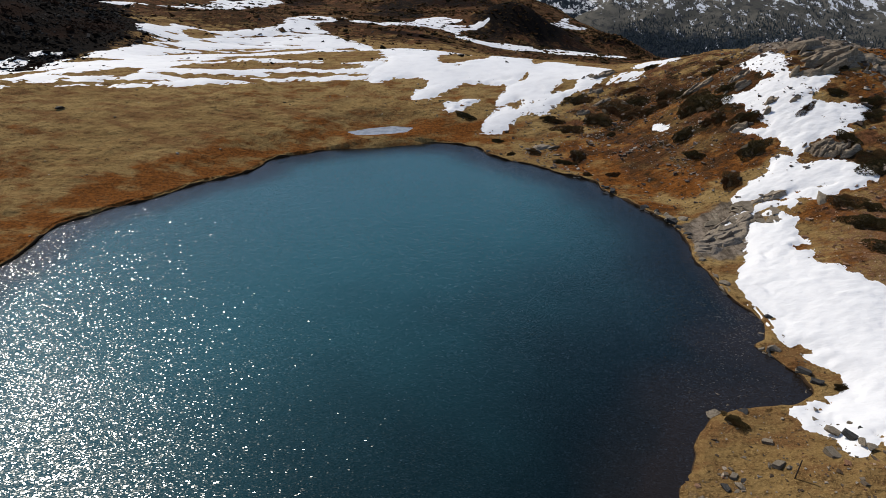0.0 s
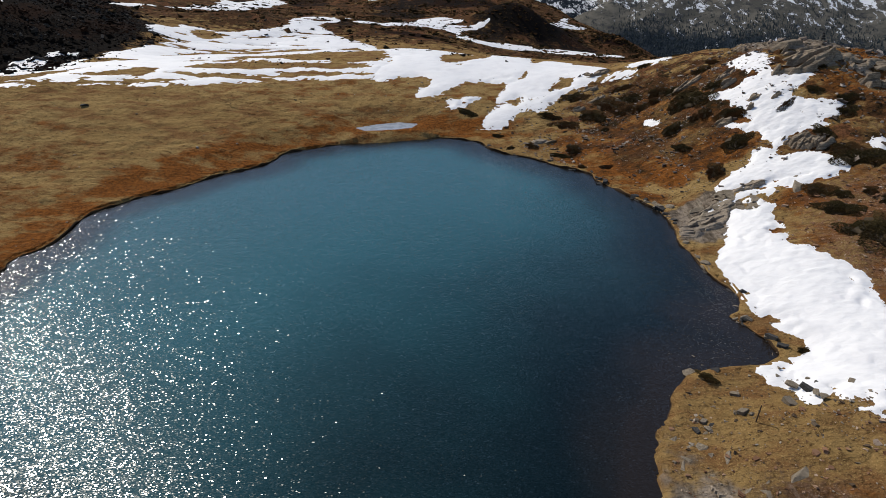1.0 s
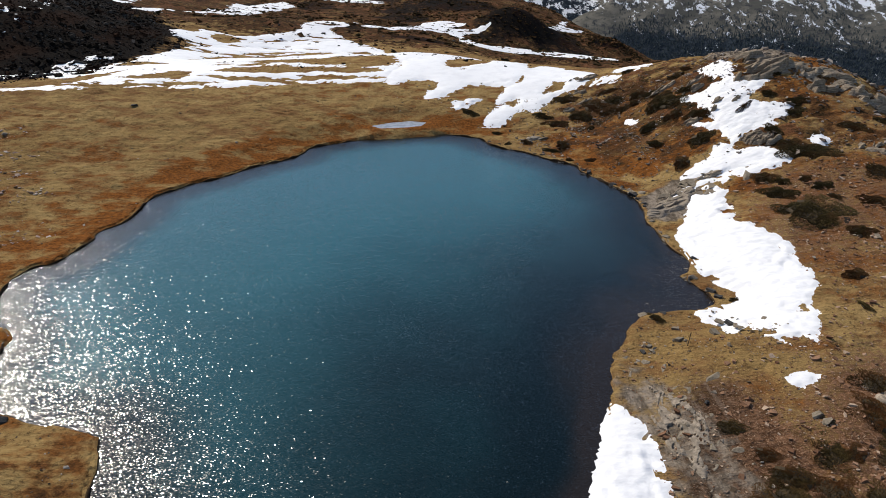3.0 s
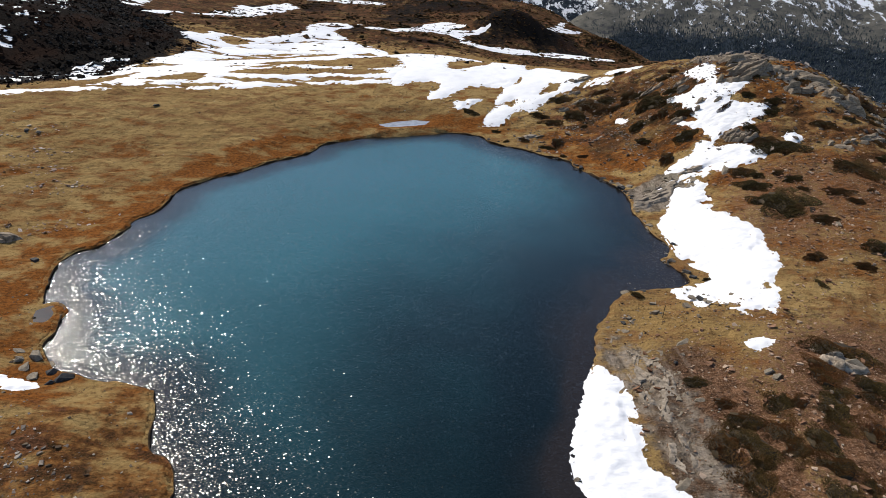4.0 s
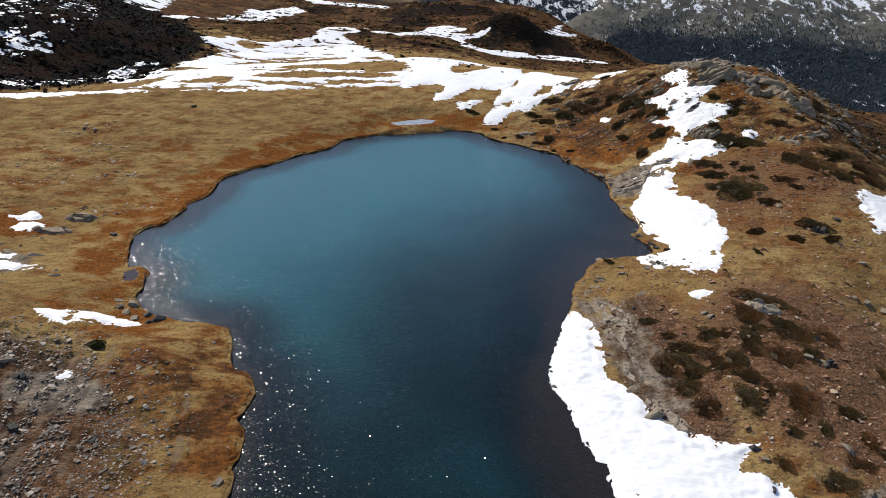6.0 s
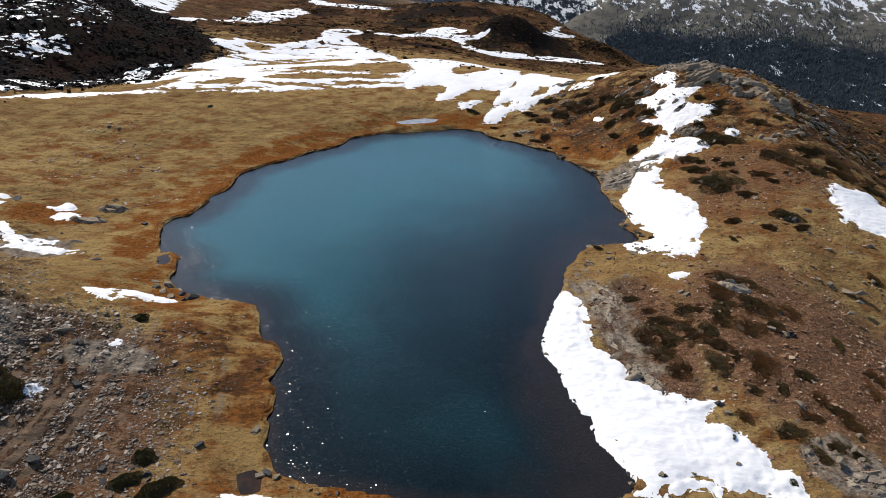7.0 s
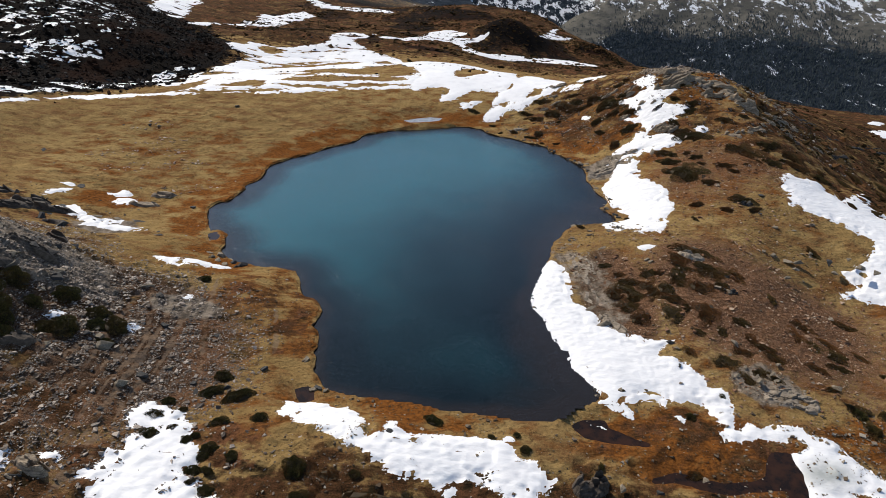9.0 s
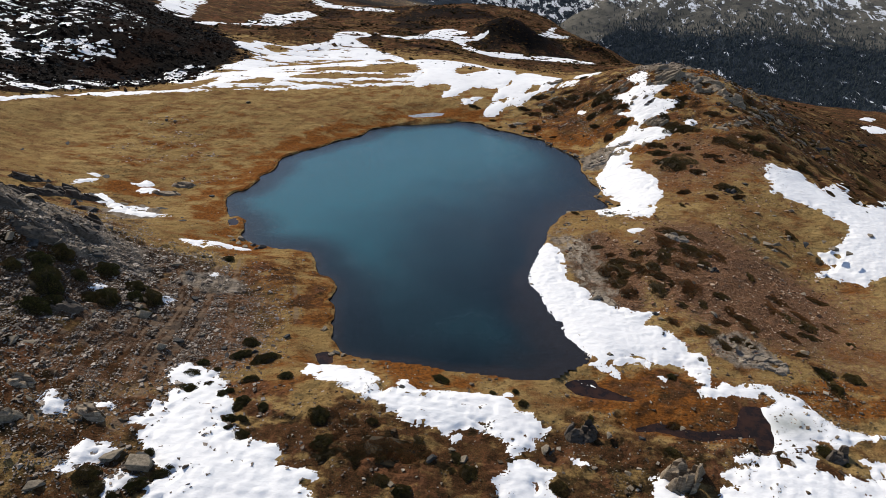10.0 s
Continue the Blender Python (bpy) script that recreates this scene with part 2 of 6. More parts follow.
def make_rubble(name, colours, scale=1.0, gloss=0.12):
    """Loose stones, each its own shade."""
    n = Nodes(name, 1 - gloss, 0.8 * gloss)
    lot = n.island()
    tone = n.mix(n.ramp(lot, 0.0, 0.6), colours[0], colours[1])
    tone = n.mix(n.ramp(lot, 0.6, 0.9), tone, colours[2])
    tone = n.mix(n.ramp(n.noise(6.0 * scale, 4, 0.7), 0.5, 0.7, 0, 0.6), tone, tuple(v * 0.5 for v in colours[0]))
    if len(colours) > 3:
        tone = n.mix(n.ramp(n.noise(0.05, 5, 0.65), 0.52, 0.62, 0, 0.85), tone, colours[3])
    n.colour(tone)
    return n.mat


def make_leaves(name, low, high, dry):
    n = Nodes(name, 0.85, 0.1)
    lot = n.island()
    tone = n.mix(n.ramp(lot, 0.0, 1.0), low, high)
    tone = n.mix(n.ramp(n.maths("ADD", n.maths("MULTIPLY", n.noise(0.9, 3), 0.8), n.maths("MULTIPLY", n.chance(), 0.35)), 0.45, 0.8, 0, 0.8), tone, dry)
    n.colour(tone)
    return n.mat


def make_plain(name, low, high, scale, roughness=0.8):
    n = Nodes(name, roughness, 0.25)
    n.colour(n.mix(n.ramp(n.noise(scale, 5, 0.65), 0.35, 0.65), low, high))
    n.bump(n.noise(scale * 4, 4, 0.7), 0.5, 0.02)
    return n.mat


def make_ice():
    n = Nodes("pale_ice", 0.3, 0.5)
    n.colour(n.mix(n.ramp(n.noise(1.2, 4), 0.4, 0.6), (0.2, 0.22, 0.25), (0.33, 0.35, 0.38)))
    return n.mat


ICE = make_ice()
GROUND, SNOW, WATER, POOL, BANK = make_ground(), make_snow(), make_water(), make_pool(), make_bank()
STONE = make_stone("grey_schist", (0.1193, 0.0969, 0.06983), (0.3019, 0.2487, 0.1799))
CRAG = make_stone("crag_schist", (0.115, 0.087, 0.06), (0.38, 0.3, 0.21), (0.35, 0.9, 2.0), 0.25)
PALE_CRAG = make_stone("pale_schist", (0.15, 0.12, 0.088), (0.4, 0.33, 0.25), (0.5, 0.9, 2.0), 0.2)
DARK_CRAG = make_stone("dark_crag", (0.045, 0.034, 0.025), (0.135, 0.108, 0.084), (0.4, 0.9, 2.0), 0.15)
DARK_STONE = make_stone("dark_schist", (0.024, 0.024, 0.024), (0.072, 0.0684, 0.0636), lichen=0.15)
RUBBLE = make_rubble("scree_rubble", ((0.05, 0.033, 0.022), (0.12, 0.088, 0.065), (0.33, 0.275, 0.225)), gloss=0.35)
PALE_RUBBLE = make_rubble("turf_stones", ((0.07, 0.048, 0.03), (0.15, 0.115, 0.08), (0.33, 0.285, 0.225)))
PINK_RUBBLE = make_rubble("pink_stones", ((0.2, 0.13, 0.095), (0.34, 0.25, 0.2), (0.5, 0.42, 0.36)))
RED_RUBBLE = make_rubble("red_rubble", ((0.13, 0.066, 0.037), (0.25, 0.14, 0.083), (0.42, 0.31, 0.22)))
# dark rock, blackened further: the slope's shade is painted into these tones
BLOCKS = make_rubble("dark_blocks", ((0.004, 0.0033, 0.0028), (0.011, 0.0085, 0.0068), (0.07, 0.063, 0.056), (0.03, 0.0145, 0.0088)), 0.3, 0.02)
MOOR = make_rubble("moor_shrubs", ((0.018, 0.015, 0.007), (0.055, 0.032, 0.014), (0.11, 0.055, 0.024), (0.022, 0.019, 0.009)), 0.3, 0.02)
JUNIPER = make_leaves("juniper_needles", (0.03861, 0.039, 0.01296), (0.1229, 0.104, 0.03312), (0.1316, 0.08125, 0.0288))
HEATH = make_leaves("heath_leaves", (0.07, 0.05, 0.018), (0.15, 0.1, 0.035), (0.19, 0.078, 0.028))
DARK_HEATH = make_leaves("dark_heath_leaves", (0.05, 0.039, 0.015), (0.12, 0.085, 0.032), (0.15, 0.07, 0.028))
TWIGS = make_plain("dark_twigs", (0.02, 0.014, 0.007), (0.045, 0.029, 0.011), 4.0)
TUFT = make_leaves("dry_grass_tufts", (0.17, 0.105, 0.033), (0.31, 0.21, 0.075), (0.22, 0.115, 0.036))
# paler and bluer than near conifers: distance haze put into their colour
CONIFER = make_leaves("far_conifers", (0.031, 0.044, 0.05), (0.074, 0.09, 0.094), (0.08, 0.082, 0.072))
WEATHERED_WOOD = make_plain("weathered_wood", (0.03, 0.02, 0.014), (0.08, 0.058, 0.04), 9.0)

# ---- the lie of the land ----
# mounds and hollows: centre x, centre y, radius, height
WEST_MOUNDS = [
    (-120, 142, 14, 3), (-68, 80, 16, 2), (-90, 58, 14, -2),
    (-200, 150, 90, 22.1), (-300, 0, 150, -24.8), (-260, 330, 130, -7.1), (-130, 140, 40, -17.8), (-120, 220, 50, -5.7), (-110, 160, 25, 10.4),
    (-60, 100, 40, 1.2), (-80, 60, 30, -7.4), (-100, 20, 35, 1.5), (-50, 2, 16, -3.7), (-90, 320, 60, -5.8), (-150, 170, 22, 4.2),
    (-95, 130, 16, -4.1), (-55, 35, 14, -2.5), (-60, -2, 9, 11.4), (-40, 60, 25, -1.9),
]
SOUTH_MOUNDS = [
    (-42, -14, 12, 3), (-62, -30, 30, 2.7), (-30, -15, 12, -3.3), (0, -40, 30, -1.3), (30, -30, 25, 3.3), (110, -40, 60, 8.6),
    (0, -140, 80, -13.5), (130, -150, 80, -16.7), (-150, -130, 80, -2.3), (10, -22, 12, 0.2), (-15, -24, 10, 2.4),
]
EAST_MOUNDS = [
    (51, 94, 8, 2.2), (62, 60, 7, 1.8), (40, 82, 6, 1.5),
    (50, 0, 20, -0.3), (70, 30, 25, 8.5), (160, 40, 60, -5.5), (50, 80, 16, 7.9), (52, 62, 14, 3.1), (62, 92, 18, 9),
    (36, 72, 10, 1.7), (85, 75, 22, 4.4), (40, 45, 14, 4), (32, 14, 12, 4.2), (18, 22, 10, 0.9), (48, 12, 10, -3.1),
    (60, 45, 12, 0.5),
]
NORTH_MOUNDS = [
    (120, 400, 45, -14), (126, 305, 27, -15), (84, 318, 9, 5),
    (26, 302, 10, 5.2), (35, 307, 10, 4.6), (45, 303, 9, 2.6), (17, 300, 6, 1.6), (38, 104, 9, 3), (-76, 226, 14, 3),
    (260, 120, 90, -9.2), (100, 120, 35, 17.1), (30, 115, 20, 6.2), (0, 140, 35, 8.6), (-50, 170, 40, -6), (-20, 250, 50, 7.1),
    (20, 230, 30, -1.1), (60, 290, 35, -5.9), (30, 320, 22, 7), (-30, 400, 60, 3.2), (60, 420, 60, 24.2), (120, 310, 50, 13.1),
    (200, 260, 60, -5.1), (280, 250, 70, 16.1), (-70, 200, 30, -1.7), (38, 285, 18, 0.1), (100, 230, 40, 9.7), (160, 150, 40, 7.8),
]
# the water line of the lake in plan, clockwise from the far shore
NORTH_EAST_SHORE = [
    (-2.7, 87.2), (-0.6, 87.3), (4.3, 85.5), (5.9, 82.6), (8.2, 80.2), (11.1, 78.5), (13.9, 75.8), (16.3, 73.7),
    (18.4, 72), (18.5, 69.5), (20.5, 66.7), (22.2, 63.2), (23.3, 60.9), (23.8, 58.7), (23.9, 55.5), (23.3, 52.4),
    (23.6, 49.1), (23.6, 46.6), (24.3, 43.9), (24.9, 41.6), (24.2, 39.6), (22.9, 38.4), (23.6, 36.8), (24.2, 34.7),
    (24.2, 32.9), (21.6, 31.8), (19.6, 31.5), (17, 30.7),
]
SOUTH_EAST_SHORE = [
    (14.9, 28.3), (14.3, 26.6), (12.9, 24.8), (12.1, 22.4), (11.5, 19.9), (10.5, 17.5), (9.6, 15), (8.9, 12.8),
    (8, 9.6), (7.1, 6.7), (7.8, 5.3), (8.4, 3.7), (8.8, 1.5), (8.9, -1.1), (9.9, -2.5), (10.3, -4),
    (10.1, -6.5), (10.8, -7.7), (11.7, -9), (12, -10.4), (12, -11.4), (11, -12), (9.6, -12.8), (8.1, -13.9),
    (6.8, -14.6), (5.2, -14.8), (3.7, -14.7), (2.2, -14.4), (-0.3, -14),
]
SOUTH_WEST_SHORE = [
    (-3.4, -13.5), (-5.3, -12.9), (-7.2, -12.5), (-9.7, -11.9), (-12.3, -11.6), (-14.3, -11.1), (-15.3, -10.9), (-16.1, -10.5),
    (-16.7, -8.8), (-17.5, -7.8), (-17.5, -6.5), (-17.8, -5.1), (-18.1, -4.4), (-18, -2.8), (-18.4, -0.2), (-19.4, 0.8),
    (-19, 1.9), (-18.8, 4.1), (-19.4, 5.7), (-20.4, 7.2), (-22, 8.1), (-23, 11.3), (-23.8, 13.6), (-24.8, 14.5),
    (-27, 15), (-29.7, 15.5), (-32.5, 16.3), (-34.1, 17.3), (-36.1, 19.8),
]
NORTH_WEST_SHORE = [
    (-36.6, 22.7), (-38.4, 25.8), (-40, 26.6), (-40.9, 28), (-41.9, 30.4), (-43.3, 34.9), (-43.1, 36.8), (-42.4, 38.2),
    (-41.1, 38.8), (-40.4, 42), (-40, 44.7), (-40.3, 46.6), (-38.9, 48.9), (-38.5, 51.9), (-38.6, 57.2), (-36.8, 59.9),
    (-34.9, 62.6), (-32.7, 64.3), (-30.7, 66.9), (-28.6, 69.9), (-26.3, 71.7), (-23.4, 75), (-22.5, 78.8), (-18, 81.9),
    (-13.9, 84.1), (-9.8, 85.8), (-6.3, 87),
]
GRADE = (5.01, -16.59, -6.41)


LATTICE = np.random.RandomState(11).rand(256, 256)


def noise2(x, y):
    """Smooth value noise in 0..1, one cell a unit."""
    xi, yi = np.floor(x).astype(int), np.floor(y).astype(int)
    u, v = x - xi, y - yi
    u, v = u * u * (3 - 2 * u), v * v * (3 - 2 * v)
    a, b = LATTICE[xi % 256, yi % 256], LATTICE[(xi + 1) % 256, yi % 256]
    c, d = LATTICE[xi % 256, (yi + 1) % 256], LATTICE[(xi + 1) % 256, (yi + 1) % 256]
    return (a * (1 - u) + b * u) * (1 - v) + (c * (1 - u) + d * u) * v


def fbm(x, y, octaves=4, shift=0.0):
    """Layered noise about -1..1; each layer is turned, so that no grid shows."""
    total, size, norm = 0.0, 1.0, 0.0
    for k in range(octaves):
        total = total + size * (noise2(x + shift + 17.3 * k, y - shift + 9.1 * k) * 2 - 1)
        norm += size
        x, y, size = 1.6 * x - 1.2 * y, 1.2 * x + 1.6 * y, size * 0.5
    return total / norm


def smooth(a, b, v):
    t = np.clip((v - a) / (b - a), 0, 1)
    return t * t * (3 - 2 * t)


def spline(points, steps):
    """A closed Catmull-Rom curve through plan points."""
    p = np.array(points, float)
    p0, p2, p3 = np.roll(p, 1, 0), np.roll(p, -1, 0), np.roll(p, -2, 0)
    out = []
    for k in range(steps):
        t = k / steps
        out.append(0.5 * (2 * p + (p2 - p0) * t + (2 * p0 - 5 * p + 4 * p2 - p3) * t * t + (3 * p - p0 - 3 * p2 + p3) * t ** 3))
    return np.stack(out, 1).reshape(-1, 2)


def inside_distance(x, y, outline):
    """Metres to a closed outline, plus inside it and minus outside."""
    x, y = np.asarray(x, float).ravel(), np.asarray(y, float).ravel()
    a, b = outline, np.roll(outline, -1, 0)
    near, odd = np.full(x.shape, 1e9), np.zeros(x.shape, bool)
    for (ax, ay), (bx, by) in zip(a, b):
        dx, dy = bx - ax, by - ay
        t = np.clip(((x - ax) * dx + (y - ay) * dy) / (dx * dx + dy * dy + 1e-12), 0, 1)
        near = np.minimum(near, (x - ax - t * dx) ** 2 + (y - ay - t * dy) ** 2)
        if ay != by:
            odd ^= ((ay > y) != (by > y)) & (x < (bx - ax) * (y - ay) / (by - ay) + ax)
    near = np.sqrt(near)
    return np.where(odd, near, -near)


SHORE = spline(NORTH_EAST_SHORE + SOUTH_EAST_SHORE + SOUTH_WEST_SHORE + NORTH_WEST_SHORE, 4)
SHORE = SHORE + 0.22 * np.stack([fbm(SHORE[:, 0] * 0.9, SHORE[:, 1] * 0.9, 3, 5.0), fbm(SHORE[:, 0] * 0.9, SHORE[:, 1] * 0.9, 3, 60.0)], 1)


# small still pools: water level and outline in plan
POOLS = [
    (0.9, [(-13.6, 89.0), (-10.7, 91.0), (-7.6, 92.2), (-5.0, 91.6), (-5.8, 89.6), (-9.6, 88.2), (-12.4, 87.9)]),
    (-1.16, [(15.3, -21.2), (17.6, -20.4), (21.4, -21.6), (24.5, -21.2), (25.9, -20.5), (26.5, -18.9), (27.6, -17.7), (29.1, -17.7), (28.9, -20.4), (28.5, -22.0),
             (27.6, -23.7), (26.7, -23.9), (27.1, -21.7), (24.1, -22.0), (21.2, -22.4), (18.9, -21.7), (17.1, -21.0)]),
    (-0.5, [(9.2, -15.0), (10.2, -14.3), (12.1, -14.4), (12.2, -15.3), (13.3, -16.0), (14.6, -16.9), (15.7, -17.4), (13.7, -17.2), (11.6, -16.8), (9.9, -16.4)]),
    (0.16, [(-18.8, -11.1), (-17.8, -10.7), (-17.2, -11.2), (-17.0, -12.4), (-17.9, -12.6)]),
    (0.2, [(-40.0, 25.4), (-39.2, 26.0), (-38.4, 25.2), (-38.5, 23.7), (-39.2, 23.6)]),
]


def lake_distance(x, y):
    """Metres inside the lake (minus: outside), worked out only near it."""
    x, y = np.asarray(x, float), np.asarray(y, float)
    out = np.full(x.shape, -99.0)
    close = (x > -62) & (x < 44) & (y > -34) & (y < 112)
    if close.any():
        out[close] = inside_distance(x[close], y[close], SHORE)
    return out


def mountain_layers(x, y):
    """The slopes across the valley: the near side and the one behind it."""
    along = 0.5 * x + 0.866 * y
    across = 0.866 * x - 0.5 * y
    ribs = 1 - np.abs(fbm(across / 150 + 0.4 * fbm(x / 200, y / 200, 2, 6.0), along / 700, 3, 51.0)) * 2
    slope = -165 + 0.36 * (along - 1740) + 22 * fbm(x / 260, y / 260, 4, 3.0) + 16 * smooth(-200, -120, -0.36 * (1740 - along) - 165) * ribs - 8
    crest = y - (1790 + 0.54 * (x - 300)) + 14 * fbm(x / 90, y / 90, 3, 8.0)
    slope = slope - 0.5 * (crest + np.sqrt(crest * crest + 400)) * smooth(620, 520, x)
    behind = -245 + 0.45 * (y - 2500) + 40 * fbm(x / 420, y / 420, 4, 13.0)
    return slope, behind


def mountain(x, y):
    slope, behind = mountain_layers(x, y)
    west = 60 + 0.3 * (-x - 900) + 40 * fbm(x / 300, y / 300, 4, 21.0)
    return np.maximum(np.maximum(slope, behind), np.maximum(west, -380 + 20 * fbm(x / 150, y / 150, 3)))


def ground_height(x, y):
    """The ground's height over the lake's water."""
    x, y = np.asarray(x, float), np.asarray(y, float)
    cx, cy = np.clip(x, -420, 420), np.clip(y, -260, 520)
    h = GRADE[0] + GRADE[1] * cx / 100 + GRADE[2] * cy / 100
    for mx, my, r, height in WEST_MOUNDS + SOUTH_MOUNDS + EAST_MOUNDS + NORTH_MOUNDS:
        h = h + height * np.exp(-((x - mx) ** 2 + (y - my) ** 2) / (2 * r * r))
    # the flat bowl of the lake and its banks
    d = -lake_distance(x, y)
    t = smooth(0.0, 7.0, d)
    rough = smooth(1.0, 12.0, d)
    crag = smooth(0.15, 0.6, np.exp(-((x - 56) ** 2 + (y - 86) ** 2) / 500) + np.exp(-((x + 54) ** 2 + (y + 1) ** 2) / 300) + smooth(-88, -110, x) * smooth(110, 140, y))
    h = h + rough * (0.55 * fbm(x / 14, y / 14, 3, 2.0) + 0.22 * fbm(x / 3.2, y / 3.2, 3, 31.0)) + crag * 0.9 * fbm(x / 5, y / 5, 4, 44.0)
    hummocks = smooth(1.5, 5.0, d) * smooth(170, 110, np.hypot(x, y - 20))
    meadow = smooth(-18, -34, x) * smooth(18, 34, y) + smooth(84, 94, y)
    h = h + hummocks * meadow * smooth(-0.15, 0.5, fbm(x / 11, y / 7, 3, 37.0)) * (0.34 * np.abs(fbm(x / 3.4, y / 1.5, 3, 65.0)))
    coarse = 1 + 1.3 * np.maximum(smooth(-14, -19, y), smooth(-30, -38, x) * smooth(16, 8, y))
    h = h + hummocks * coarse * (0.2 * np.abs(fbm(x / 1.6, y / 1.2, 2, 15.0)) + 0.1 * fbm(x / 0.8, y / 0.8, 2, 25.0))
    h = h + smooth(120, 300, np.hypot(x, y)) * 1.3 * fbm(x / 32, y / 32, 4, 71.0)
    h = h + smooth(235, 290, y) * 0.7 * fbm(x / 9, y / 9, 3, 81.0)
    beach = np.exp(-(((x - 9) / 5.5) ** 2 + ((y - 3) / 15) ** 2) ** 2)
    land = (1 - t) * ((0.28 + 0.1 * fbm(x / 2.5, y / 2.5, 2, 9.0)) * (1 - 0.95 * beach) - 0.06 * beach) + t * h
    bed = -0.35 * (1 - 0.95 * beach) - np.minimum(0.32 * np.maximum(-d, 0), 6.0)
    h = np.where(d > 0.3, land, bed)
    for level, outline in POOLS:
        line = np.array(outline)
        close = (np.abs(x - line[:, 0].mean()) < 14) & (np.abs(y - line[:, 1].mean()) < 14)
        if close.any():
            deep = inside_distance(x[close], y[close], line) + 0.15 * fbm(x[close] * 1.1, y[close] * 1.1, 2, 4.0)
            rim = smooth(-6.0 if level > 0.5 else -2.2, -0.5, deep)
            h[close] = h[close] * (1 - rim) + rim * (level + 0.16 - 0.34 * smooth(-1.1, 0.6, deep))
    # the valley's edge
    edge = y - (275 + 190 * np.exp(-np.clip(x - 60, -300, 400) / 40))
    drop = np.maximum(edge, 0)
    h = h - 0.55 * drop * smooth(0, 60, drop)
    out = np.maximum(np.abs(x) - 420, 0) + np.maximum(-260 - y, 0)
    h = np.where((x > 0) | (y < -260), h - 0.3 * np.maximum(out, 0), h + 0.25 * out)
    far = mountain(x, y)
    wide = np.hypot(x, y)
    return np.where(wide > 450, np.maximum(h, far), h)


# ---- the ground: one sheet, fine round the lake and coarser towards the horizon ----
def mesh_object(name, points, faces, material, parent=None, shade=True):
    """One mesh object from arrays of points and of quads or triangles."""
    mesh = bpy.data.meshes.new(name)
    points, faces = np.asarray(points, np.float32), np.asarray(faces, np.int32)
    mesh.vertices.add(len(points))
    mesh.vertices.foreach_set("co", points.ravel())
    width = faces.shape[1]
    mesh.loops.add(faces.size)
    mesh.loops.foreach_set("vertex_index", faces.ravel())
    mesh.polygons.add(len(faces))
    mesh.polygons.foreach_set("loop_start", np.arange(0, faces.size, width, dtype=np.int32))
    mesh.polygons.foreach_set("loop_total", np.full(len(faces), width, np.int32))
    mesh.update(calc_edges=True)
    mesh.polygons.foreach_set("use_smooth", np.full(len(faces), shade))
    mesh.materials.append(material)
    ob = new(name, mesh)
    ob.parent = parent
    return ob


def attribute(ob, name, values):
    ob.data.attributes.new(name, "FLOAT", "POINT").data.foreach_set("value", np.asarray(values, np.float32).ravel())


def grid_faces(rows, columns):
    i = np.arange(rows * columns).reshape(rows, columns)
    return np.stack([i[:-1, :-1], i[:-1, 1:], i[1:, 1:], i[1:, :-1]], -1).reshape(-1, 4)


def axis(low, high, step, far_low, far_high, grow_low, grow_high):
    """Coordinates evenly spaced from low to high and growing apart beyond."""
    out = list(np.arange(low, high + step / 2, step))
    gap = step
    while out[-1] < far_high:
        gap = min(gap * grow_high, 45)
        out.append(out[-1] + gap)
    gap, front = step, []
    while (front or out)[-1 if front else 0] > far_low:
        gap = min(gap * grow_low, 45)
        front.append((front or out)[-1 if front else 0] - gap)
    return np.array(front[::-1] + out)


GX = axis(-66, 86, 0.32, -2600, 2600, 1.035, 1.035)
GY = axis(-38, 96, 0.3, -900, 3600, 1.08, 1.024)
MX, MY = np.meshgrid(GX, GY)
GZ = ground_height(MX.ravel(), MY.ravel()).reshape(MX.shape)


def ground_at(x, y):
    """The sheet's height at places in plan."""
    x, y = np.asarray(x, float), np.asarray(y, float)
    i = np.clip(np.searchsorted(GX, x) - 1, 0, len(GX) - 2)
    j = np.clip(np.searchsorted(GY, y) - 1, 0, len(GY) - 2)
    u, v = (x - GX[i]) / (GX[i + 1] - GX[i]), (y - GY[j]) / (GY[j + 1] - GY[j])
    return (GZ[j, i] * (1 - u) + GZ[j, i + 1] * u) * (1 - v) + (GZ[j + 1, i] * (1 - u) + GZ[j + 1, i + 1] * u) * v


def patch(x, y, cx, cy, rx, ry, turn=0.0, soft=0.4):
    """1 inside an ellipse in plan, fading to 0 outside."""
    c, s = math.cos(radians(turn)), math.sin(radians(turn))
    u, v = ((x - cx) * c + (y - cy) * s) / rx, (-(x - cx) * s + (y - cy) * c) / ry
    return smooth(1 + soft, 1 - soft, np.hypot(u, v))


